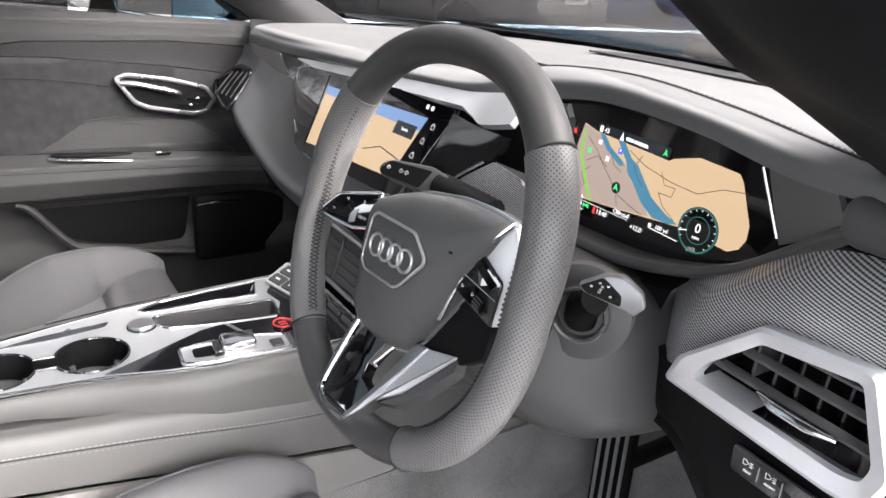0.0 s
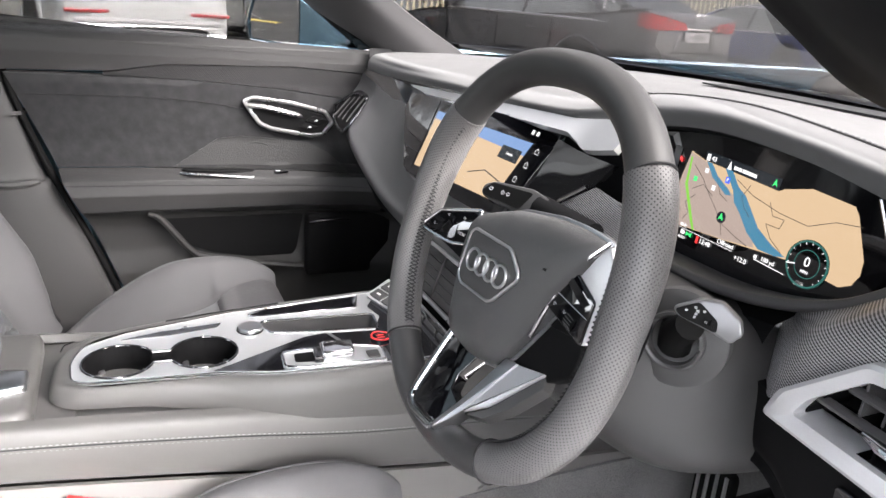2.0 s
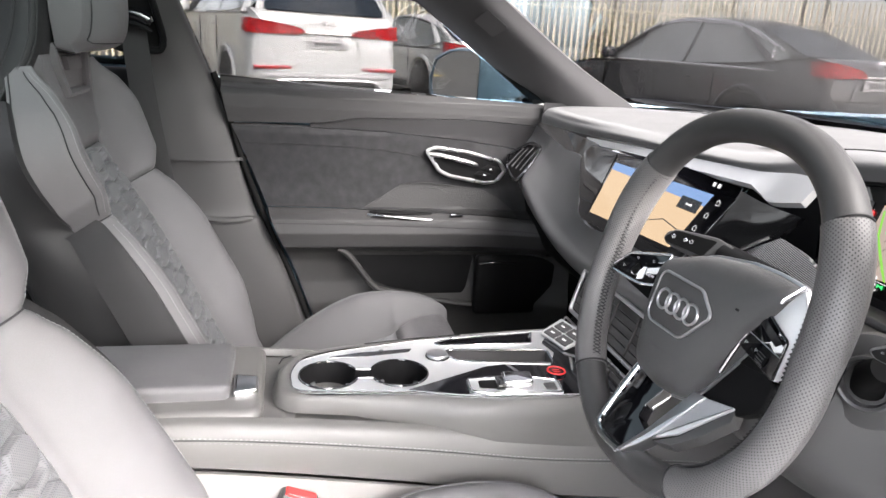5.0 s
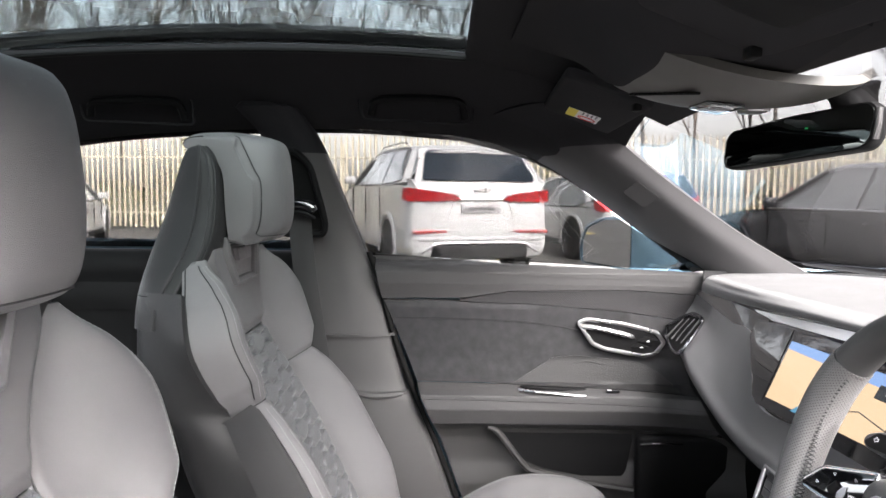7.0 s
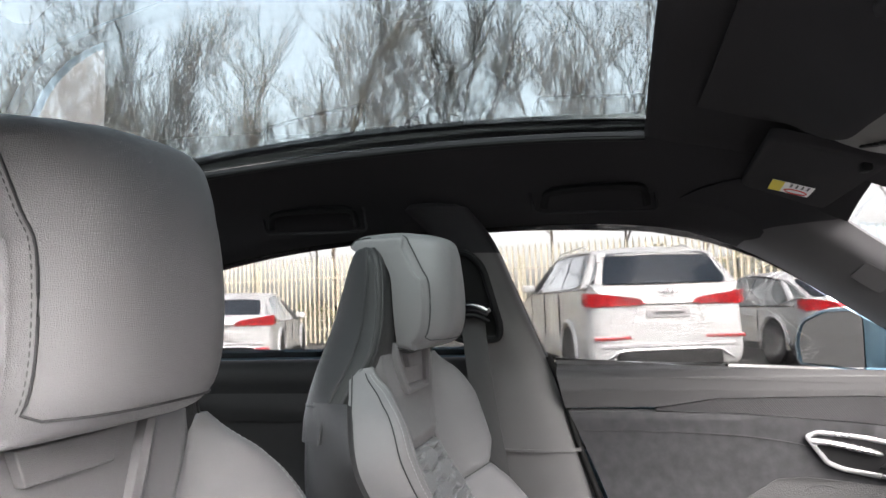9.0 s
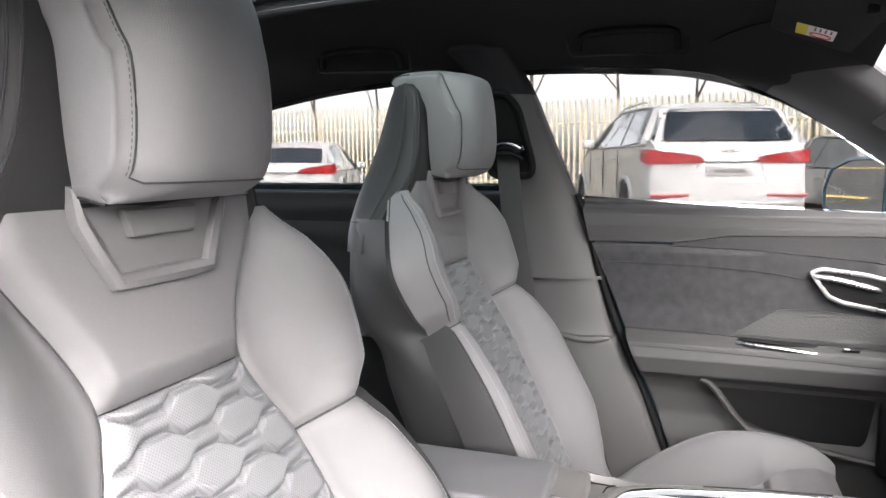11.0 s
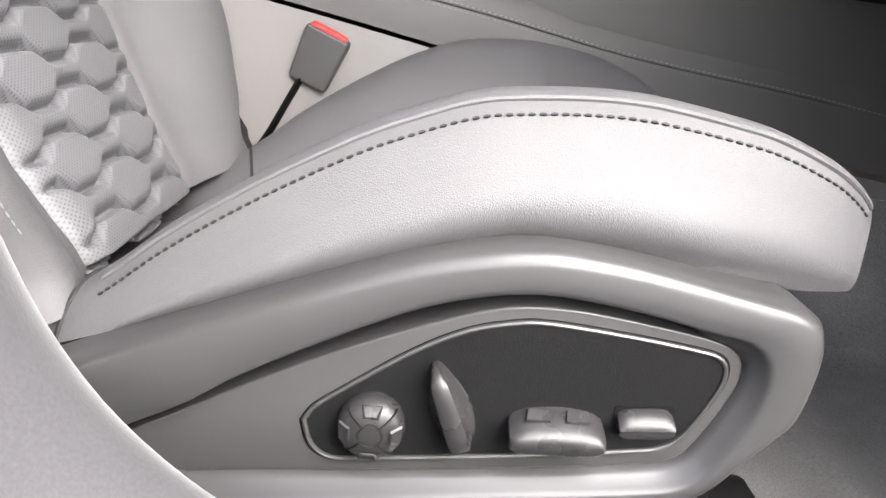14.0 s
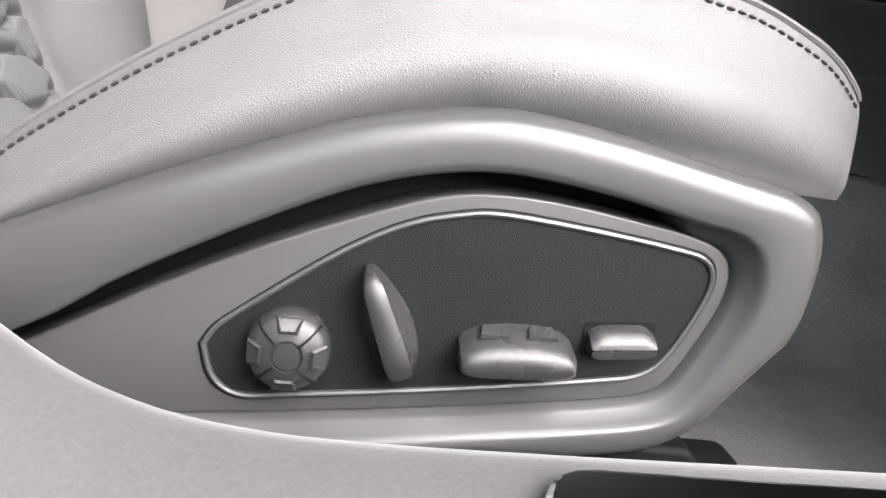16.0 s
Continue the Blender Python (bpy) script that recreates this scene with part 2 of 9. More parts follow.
def thing(name, label, category, group="", at=None, kind=""):
    ob = new(name)
    ob.empty_display_size = 0.05
    if at is not None:
        ob.matrix_basis = at
    return tagged(ob, label, category, group, kind)


def spline(points, n):
    """n points along a smooth curve through the given ones, evenly by control point."""
    p = np.array(points, float)
    if len(p) == 2:
        return p[0] + (p[1] - p[0]) * np.linspace(0, 1, n)[:, None]
    e = np.vstack([2 * p[0] - p[1], p, 2 * p[-1] - p[-2]])
    out = []
    for s in np.linspace(0, len(p) - 1, n):
        i = min(int(s), len(p) - 2)
        f = s - i
        a, b, c, d = e[i:i + 4]
        out.append(0.5 * (2 * b + (c - a) * f + (2 * a - 5 * b + 4 * c - d) * f * f + (3 * b - a - 3 * c + d) * f ** 3))
    return np.array(out)


def lerp(x, xs, ys):
    return float(np.interp(x, xs, ys))


def ease(x, xs, ys):
    """Like lerp, but smooth through the given points (a monotone cubic)."""
    if x <= xs[0]:
        return ys[0]
    if x >= xs[-1]:
        return ys[-1]
    i = 0
    while xs[i + 1] < x:
        i += 1
    def slope(k):
        if k == 0 or k == len(xs) - 1:
            j = min(k, len(xs) - 2)
            return (ys[j + 1] - ys[j]) / (xs[j + 1] - xs[j])
        a, b = (ys[k] - ys[k - 1]) / (xs[k] - xs[k - 1]), (ys[k + 1] - ys[k]) / (xs[k + 1] - xs[k])
        return 0.0 if a * b <= 0 else 2 * a * b / (a + b)
    h = xs[i + 1] - xs[i]
    t = (x - xs[i]) / h
    a, b = slope(i) * h, slope(i + 1) * h
    return ys[i] * (2 * t ** 3 - 3 * t * t + 1) + a * (t ** 3 - 2 * t * t + t) + ys[i + 1] * (3 * t * t - 2 * t ** 3) + b * (t ** 3 - t * t)


def grid(p, closed_u=False, closed_v=False):
    """Verts and faces of a grid of points p[i][j]."""
    p = np.asarray(p, float)
    nu, nv = p.shape[:2]
    fs = []
    for i in range(nu if closed_u else nu - 1):
        for j in range(nv if closed_v else nv - 1):
            k, l = (i + 1) % nu, (j + 1) % nv
            fs.append((i * nv + j, k * nv + j, k * nv + l, i * nv + l))
    return p.reshape(-1, 3), fs


def skin(rows, nu, nv):
    """A smooth grid through rows of control points."""
    r = [spline(row, nv) for row in rows]
    return np.stack([spline([q[j] for q in r], nu) for j in range(nv)], 1)


FACING = [np.array((0.0, -0.05, 0.95))]


def thick(p, t, flip=False):
    """A grid of points made into a closed slab of thickness t behind its front, which faces the cabin's middle."""
    p = np.asarray(p, float)
    du, dv = np.gradient(p, axis=0), np.gradient(p, axis=1)
    n = np.cross(du, dv)
    n /= np.maximum(np.linalg.norm(n, axis=2, keepdims=True), 1e-9)
    if FACING[0] is not None:
        d = FACING[0] - p.reshape(-1, 3).mean(0)
        k = float((n.reshape(-1, 3) @ d).mean() / np.linalg.norm(d))
        if abs(k) > 0.05:
            flip = k < 0
    if flip:
        n = -n
    q = p - n * t
    nu, nv = p.shape[:2]
    v1, f1 = grid(p)
    v2, f2 = grid(q)
    o = len(v1)
    fs = [tuple(reversed(f)) for f in f1] if flip else list(f1)
    fs += [tuple(a + o for a in f) for f in f2] if flip else [tuple(a + o for a in reversed(f)) for f in f2]
    edge = [i * nv for i in range(nu)] + [(nu - 1) * nv + j for j in range(1, nv)] + [i * nv + nv - 1 for i in range(nu - 2, -1, -1)] + list(range(nv - 2, 0, -1))
    for a, b in zip(edge, edge[1:] + edge[:1]):
        fs.append((b, a, a + o, b + o) if not flip else (a, b, b + o, a + o))
    return np.vstack([v1, v2]), fs


def frames_along(path, closed=False, up=(0, 0, 1)):
    p = np.asarray(path, float)
    t = np.roll(p, -1, 0) - np.roll(p, 1, 0) if closed else np.gradient(p, axis=0)
    t /= np.maximum(np.linalg.norm(t, axis=1, keepdims=True), 1e-9)
    u = np.array(up, float)
    a = np.cross(t, u)
    bad = np.linalg.norm(a, axis=1) < 1e-3
    a[bad] = np.cross(t[bad], (1, 0.1, 0))
    a /= np.linalg.norm(a, axis=1, keepdims=True)
    return a, np.cross(a, t)


def tube(path, r, n=8, closed=False, up=(0, 0, 1), flat=1.0):
    """A swept round or oval bar; r may be one radius or one per point."""
    p = np.asarray(path, float)
    a, b = frames_along(p, closed, up)
    r = np.broadcast_to(np.asarray(r, float), len(p))
    ang = np.linspace(0, 2 * np.pi, n, endpoint=False)
    ring = p[:, None] + r[:, None, None] * (np.cos(ang)[None, :, None] * a[:, None] + flat * np.sin(ang)[None, :, None] * b[:, None])
    v, f = grid(ring, closed, True)
    if not closed:
        f = f + [tuple(range(n - 1, -1, -1)), tuple(range((len(p) - 1) * n, len(p) * n))]
    return v, f


def joined(*meshes):
    vs, fs, o = [], [], 0
    for v, f in meshes:
        vs.append(np.asarray(v, float))
        fs += [tuple(i + o for i in g) for g in f]
        o += len(v)
    return np.vstack(vs), fs


def to_bm(m):
    bm = bmesh.new()
    vs = [bm.verts.new(tuple(map(float, v))) for v in m[0]]
    for f in m[1]:
        try:
            bm.faces.new([vs[i] for i in f])
        except ValueError:
            pass
    bmesh.ops.recalc_face_normals(bm, faces=bm.faces)
    return bm


def box(size, at=(0, 0, 0), bevel=0.0, seg=2, m=None):
    bm = bmesh.new()
    bmesh.ops.create_cube(bm, size=1)
    bmesh.ops.scale(bm, vec=size, verts=bm.verts)
    if bevel:
        bmesh.ops.bevel(bm, geom=bm.edges[:], offset=bevel, segments=seg, profile=0.5, affect="EDGES")
    if m is not None:
        bmesh.ops.transform(bm, matrix=m, verts=bm.verts)
    bmesh.ops.translate(bm, vec=at, verts=bm.verts)
    return bm


def rounded(poly, r, n=4):
    """The 2D polygon with its corners rounded."""
    p = [np.array(q, float) for q in poly]
    out = []
    for i in range(len(p)):
        a, b, c = p[i - 1], p[i], p[(i + 1) % len(p)]
        ra = min(r, 0.45 * np.linalg.norm(a - b), 0.45 * np.linalg.norm(c - b))
        s, e = b + (a - b) / np.linalg.norm(a - b) * ra, b + (c - b) / np.linalg.norm(c - b) * ra
        for k in np.linspace(0, 1, n + 1):
            out.append((1 - k) ** 2 * s + 2 * k * (1 - k) * b + k * k * e)
    return out


def plate(poly, depth, m, r=0.0, bevel=0.0, seg=2):
    """A plate with the outline poly (in its own x, y), from z 0 to depth, its upper edge rounded by bevel, posed by m."""
    pts = np.array(rounded(poly, r) if r else poly, float)[:, :2]
    if np.sum(pts[:, 0] * np.roll(pts[:, 1], -1) - np.roll(pts[:, 0], -1) * pts[:, 1]) < 0:
        pts = pts[::-1]
    d = np.roll(pts, -1, 0) - pts
    d /= np.maximum(np.linalg.norm(d, axis=1, keepdims=True), 1e-9)
    n = np.stack([-d[:, 1], d[:, 0]], 1)
    miter = n + np.roll(n, 1, 0)
    miter /= np.maximum(np.linalg.norm(miter, axis=1, keepdims=True), 1e-9)
    miter /= np.maximum((miter * n).sum(1, keepdims=True), 0.6)
    rings = [(pts, 0.0)]
    if bevel:
        bevel = min(bevel, depth * 0.9)
        inset = min(bevel, r * 0.95) if r else bevel
        for a in np.linspace(0, math.pi / 2, seg + 2):
            rings.append((pts + miter * inset * (1 - math.cos(a)), depth - bevel + bevel * math.sin(a)))
    else:
        rings.append((pts, depth))
    k = len(pts)
    vs = [tuple(m @ Vector((q[0], q[1], h))) for ring, h in rings for q in ring]
    fs = [tuple(range(k - 1, -1, -1)), tuple(range((len(rings) - 1) * k, len(rings) * k))]
    for i in range(len(rings) - 1):
        for j in range(k):
            l = (j + 1) % k
            fs.append((i * k + j, i * k + l, (i + 1) * k + l, (i + 1) * k + j))
    return to_bm((vs, fs))


def rim(poly, width, depth, m, r=0.0):
    """A frame: the outline poly as a band of that width, with a rounded section."""
    pts = np.array(rounded(poly, r) if r else poly, float)
    c = pts.mean(0)
    p3 = np.array([tuple(m @ Vector((q[0], q[1], 0))) for q in pts])
    nrm = m.to_3x3() @ Vector((0, 0, 1))
    return tube(p3, width / 2, 8, True, tuple(nrm), depth / width)


def stitches(path, pitch=0.006, length=0.004, r=0.0006):
    """A dashed seam of short threads along a path, in one mesh."""
    p = np.asarray(path, float)
    d = np.r_[0, np.cumsum(np.linalg.norm(np.diff(p, axis=0), axis=1))]
    out = []
    for s in np.arange(0, d[-1] - length, pitch):
        q = np.array([[np.interp(s + k, d, p[:, i]) for i in range(3)] for k in (0, length / 2, length)])
        out.append(tube(q, [r * 0.6, r, r * 0.6], 4))
    return joined(*out)


def basis(origin, x, y):
    """A pose with the given origin, x direction and rough y direction."""
    x = Vector(x).normalized()
    z = x.cross(Vector(y)).normalized()
    y = z.cross(x)
    m = Matrix((x, y, z)).transposed().to_4x4()
    m.translation = origin
    return m


def text(name, words, m, size, mat, parent, depth=0.0002, align="CENTER"):
    cu = bpy.data.curves.new(name, "FONT")
    cu.body, cu.size, cu.extrude, cu.align_x, cu.align_y = words, size, depth, align, "CENTER"
    cu.materials.append(mat)
    tmp = new(name, cu)
    me = bpy.data.meshes.new_from_object(tmp.evaluated_get(bpy.context.evaluated_depsgraph_get()))
    bpy.data.objects.remove(tmp)
    me.transform(m)
    ob = new(name, me)
    ob.parent = parent
    return ob



# ---- cabin structure ----
def structure(name, mesh, mat, label="", smooth=True):
    return tagged(part(name, mesh, mat, None, label, smooth), kind="structure")


# carpeted floor with footwells rising to the bulkhead, and the tunnel under the console
floor_rows = []
for y in (-1.6, -0.8, -0.2, 0.30, 0.62, 0.82, 0.95, 1.0):
    dz = lerp(y, [-1.6, 0.62, 0.82, 0.95, 1.0], [0, 0, 0.06, 0.22, 0.40])
    floor_rows.append([(x, y, z + dz) for x, z in ((-0.80, 0.24), (-0.70, 0.215), (-0.40, 0.212), (-0.20, 0.215), (-0.14, 0.26), (0.0, 0.30), (0.14, 0.26), (0.20, 0.215), (0.40, 0.212), (0.66, 0.215), (0.70, 0.24), (0.72, 0.30))])
structure("floor", thick(skin(floor_rows, 50, 60), 0.02), CARPET)


# driver's sill and centre pillar: one sweeping moulding
edge = [(0.62, 0.394), (0.40, 0.391), (0.20, 0.389), (0.085, 0.386), (0.034, 0.385), (0.003, 0.386), (-0.024, 0.391), (-0.05, 0.404), (-0.078, 0.430), (-0.098, 0.462), (-0.112, 0.500), (-0.130, 0.545), (-0.150, 0.590), (-0.172, 0.632), (-0.190, 0.652), (-0.225, 0.660), (-0.262, 0.664)]
edge = spline(edge, 60)
rows = []
for y, z in edge:
    k = float(np.clip((z - 0.40) / 0.25, 0, 1))
    # away from the opening the moulding runs down (sill) or back (pillar)
    dn = np.array([-(0.0 + 1.0 * k), -(1.0 - 0.85 * k)])
    rows.append([(0.645 - 0.01 * k, y + dn[0] * 0.12, z + dn[1] * 0.16), (0.665, y + dn[0] * 0.06, z + dn[1] * 0.08), (0.685, y + dn[0] * 0.020, z + dn[1] * 0.028), (0.706, y + dn[0] * 0.003, z + dn[1] * 0.004), (0.728, y + dn[0] * 0.004, z + dn[1] * 0.003), (0.755, y + dn[0] * 0.025, z + dn[1] * 0.014), (0.782, y + dn[0] * 0.075, z + dn[1] * 0.030), (0.80, y + dn[0] * 0.13, z + dn[1] * 0.06)])
structure("sill_trim", thick(skin(rows, 70, 24), 0.006, True), PILLAR, "grey cloth-textured sill and pillar moulding")
# bright scuff strip let into the sill
scuff = thing("scuff_plate", "bright framed dark metal scuff plate on the door sill", "scuff plate")
m_sc = basis((0.7265, 0.015, 0.3868), (0, 1, 0.012), (1, 0, -0.10))
part("plate", plate([(0.055, -0.004), (0.60, -0.004), (0.60, 0.030), (0.045, 0.030)], 0.0025, m_sc, 0.008, 0.001), DARK_METAL, scuff, "brushed dark metal plate")
part("frame", to_bm(rim([(0.055, -0.004), (0.60, -0.004), (0.60, 0.030), (0.045, 0.030)], 0.004, 0.004, m_sc @ Matrix.Translation((0, 0, 0.002)), 0.010)), CHROME, scuff)
# outer sill and bodywork below the opening
rows = [[(0.785, y, 0.33), (0.83, y, 0.30), (0.87, y, 0.26), (0.88, y, 0.20), (0.84, y, 0.16)] for y in (-1.4, -0.6, 0, 0.6, 1.2)]
structure("outer_sill", thick(skin(rows, 10, 16), 0.01), PAINT_BLUE)

# upper driver's centre pillar, behind the seat
rows = []
for z, y0, y1, x0 in ((0.60, -0.225, -0.42, 0.70), (0.75, -0.265, -0.43, 0.705), (0.95, -0.31, -0.45, 0.70), (1.10, -0.36, -0.47, 0.665), (1.20, -0.40, -0.52, 0.61), (1.26, -0.42, -0.56, 0.54)):
    rows.append([(x0 + 0.05, y0 - 0.03, z), (x0 + 0.02, y0, z), (x0 - 0.02, y0 - 0.01, z), (x0 - 0.035, (y0 + y1) / 2, z), (x0 - 0.02, y1 + 0.01, z), (x0 + 0.02, y1, z)])
structure("pillar_driver_centre", thick(skin(rows, 24, 20), 0.01), PILLAR)

# passenger's centre pillar
PILLAR_GREY = material('grained_pillar_plastic', (0.045, 0.044, 0.044), 0.5, spec=0.4, grain=1100, bump=0.25, vary=0.06, stain=0.05, kind='cells')
rows = []
for z, yf, yb, x0 in ((0.30, -0.035, -0.40, -0.665), (0.38, -0.072, -0.40, -0.668), (0.50, -0.115, -0.40, -0.672), (0.60, -0.158, -0.40, -0.675), (0.625, -0.172, -0.40, -0.678), (0.64, -0.182, -0.40, -0.690), (0.75, -0.212, -0.405, -0.700), (0.755, -0.214, -0.405, -0.700), (0.87, -0.245, -0.415, -0.710), (0.935, -0.272, -0.425, -0.712), (1.05, -0.318, -0.445, -0.690), (1.17, -0.362, -0.475, -0.640), (1.235, -0.40, -0.52, -0.580)):
    rows.append([(x0 - 0.05, yf + 0.004, z), (x0 - 0.015, yf, z), (x0, yf - 0.02, z), (x0 + 0.012, yf * 0.6 + yb * 0.4, z), (x0 + 0.006, yb + 0.02, z), (x0 - 0.02, yb, z)])
p = skin(rows, 60, 24)
cut = int(np.argmax(p[:, 3, 2] > 1.13))
structure("pillar_passenger_centre", thick(p[:cut + 1], 0.012, True), PILLAR_GREY, "dark grey moulded centre pillar")
structure("pillar_passenger_head", thick(p[cut:], 0.012, True), HEADLINER, "black fabric pillar head")
for z, w in ((0.753, 0.0016),):
    structure("pillar_joint", to_bm(tube([(-0.694, -0.225, z), (-0.690, -0.28, z - 0.001), (-0.692, -0.37, z - 0.002)], 0.0012, 6)), SEAM)
structure("pillar_shelf", to_bm(tube(spline([(-0.672, -0.182, 0.630), (-0.664, -0.24, 0.626), (-0.668, -0.30, 0.637), (-0.68, -0.36, 0.668)], 14), [0.004, 0.007, 0.008, 0.008, 0.008, 0.008, 0.008, 0.007, 0.007, 0.006, 0.005, 0.004, 0.003, 0.002], 8)), PILLAR_GREY)
# black door seal along the front of the pillar
structure("door_seal", to_bm(tube(spline([(-0.700, -0.040, 0.29), (-0.700, -0.060, 0.38), (-0.705, -0.106, 0.50), (-0.708, -0.150, 0.60), (-0.713, -0.205, 0.75), (-0.718, -0.238, 0.87), (-0.722, -0.262, 0.935)], 40), 0.007, 8)), RUBBER)

# bulkhead and footwell sides
structure("bulkhead", box((1.5, 0.03, 0.72), (0, 1.015, 0.56), 0.005), SOFT_DARK)
structure("footwell_side", box((0.02, 0.52, 0.70), (-0.712, 0.76, 0.55), 0.004), SOFT_DARK)
structure("footwell_side_driver", box((0.02, 0.50, 0.56), (0.735, 0.77, 0.60), 0.004), CARPET)
# rear side: door panel and quarter
rows = [[(-0.74, y, 0.935), (-0.705, y, 0.93), (-0.69, y, 0.90), (-0.70, y, 0.84), (-0.70, y, 0.70), (-0.68, y, 0.62), (-0.70, y, 0.50), (-0.70, y, 0.22)] for y in (-0.40, -0.7, -1.0, -1.3, -1.6)]
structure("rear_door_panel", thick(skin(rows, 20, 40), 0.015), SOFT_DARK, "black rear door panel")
structure("rear_door_strip", thick(skin([[(-0.694, y, 0.865), (-0.690, y, 0.835), (-0.694, y, 0.805)] for y in (-0.44, -0.8, -1.2)], 12, 8), 0.004), SOFT_DARK)
structure("rear_door_rail", thick(skin([[(-0.685, y, 0.655), (-0.655, y, 0.64), (-0.66, y, 0.60), (-0.69, y, 0.585)] for y in (-0.42, -0.8, -1.3)], 12, 14), 0.01), SOFT)
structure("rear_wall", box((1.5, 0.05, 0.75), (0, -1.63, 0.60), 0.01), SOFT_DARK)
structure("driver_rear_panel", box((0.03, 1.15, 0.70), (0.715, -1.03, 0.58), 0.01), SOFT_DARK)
# rear bench
bench = thing("rear_bench", "dark leather rear bench with upright back", "rear seat")
part("back", box((1.24, 0.14, 0.56), (0, 0, 0), 0.05, 4, pose(0, -1.42, 0.70, -18, 0, 0)), LEATHER, bench)
part("cushion", box((1.24, 0.48, 0.17), (0, -1.22, 0.33), 0.05, 4), LEATHER, bench)
part("plinth", box((1.20, 0.42, 0.06), (0, -1.24, 0.23), 0.01), SOFT_DARK, bench)

# roof lining with the opening for the glass
GX, GY0, GY1 = 0.43, -0.062, -1.25
for s, nm in ((-1, "ceiling_side"), (1, "ceiling_side_driver")):
    rows = []
    for y, ztop, zside in ((0.26, 1.205, 1.10), (0.16, 1.245, 1.13), (0.05, 1.278, 1.165), (-0.062, 1.300, 1.187), (-0.25, 1.311, 1.200), (-0.50, 1.312, 1.198), (-0.80, 1.300, 1.180), (-1.05, 1.28, 1.14), (-1.30, 1.25, 1.08)):
        rows.append([(s * 0.43, y, ztop + 0.006), (s * 0.44, y, ztop), (s * 0.50, y, ztop - 0.018), (s * 0.57, y, ztop - 0.045), (s * 0.64, y, zside + 0.022), (s * 0.70, y, zside - 0.002), (s * 0.735, y, zside - 0.006)])
    structure(nm, thick(skin(rows, 50, 22), 0.012, s > 0), HEADLINER, "black fabric headlining")
rows = []
for x in (-0.44, -0.22, 0, 0.22, 0.44):
    c = 0.018 * (1 - (x / 0.44) ** 2)
    rows.append([(x, 0.300 + c * 0.5, 1.190 + c), (x, 0.26, 1.207 + c), (x, 0.16, 1.245 + c), (x, 0.05, 1.278 + c), (x, -0.045, 1.300 + c), (x, -0.062, 1.308 + c)])
structure("ceiling_front", thick(skin(rows, 30, 24), 0.012, True), HEADLINER, "black fabric headlining")
structure("ceiling_rear", box((1.4, 0.5, 0.02), (0, -1.5, 1.24), 0.005), HEADLINER)
rows = [[(x, y, z + 0.020 * (1 - (x / 0.46) ** 2)) for x in (-0.46, -0.3, -0.1, 0.1, 0.3, 0.46)] for y, z in ((0.0, 1.315), (-0.3, 1.329), (-0.6, 1.329), (-0.9, 1.314), (-1.27, 1.27))]
roof_pane = structure("window_roof", thick(skin(rows, 24, 16), 0.004), ROOF_GLASS, "tinted panoramic glass roof")
for s in (-1, 1):
    structure("roof_glass_edge", to_bm(tube(spline([(s * 0.432, y, z) for y, z in ((-0.062, 1.302), (-0.25, 1.313), (-0.50, 1.314), (-0.80, 1.302), (-1.25, 1.262))], 24), 0.004, 6)), RUBBER)
# bodywork round the roof, so that the shell is closed
for s in (-1, 1):
    rows = [[(s * 0.44, y, z + 0.03), (s * 0.60, y, z + 0.005), (s * 0.72, y, z - 0.06), (s * 0.765, y, z - 0.125)] for y, z in ((0.22, 1.24), (0.0, 1.30), (-0.4, 1.325), (-0.8, 1.31), (-1.3, 1.25))]
    structure("roof_rail", thick(skin(rows, 20, 12), 0.008, s < 0), GLOSS)

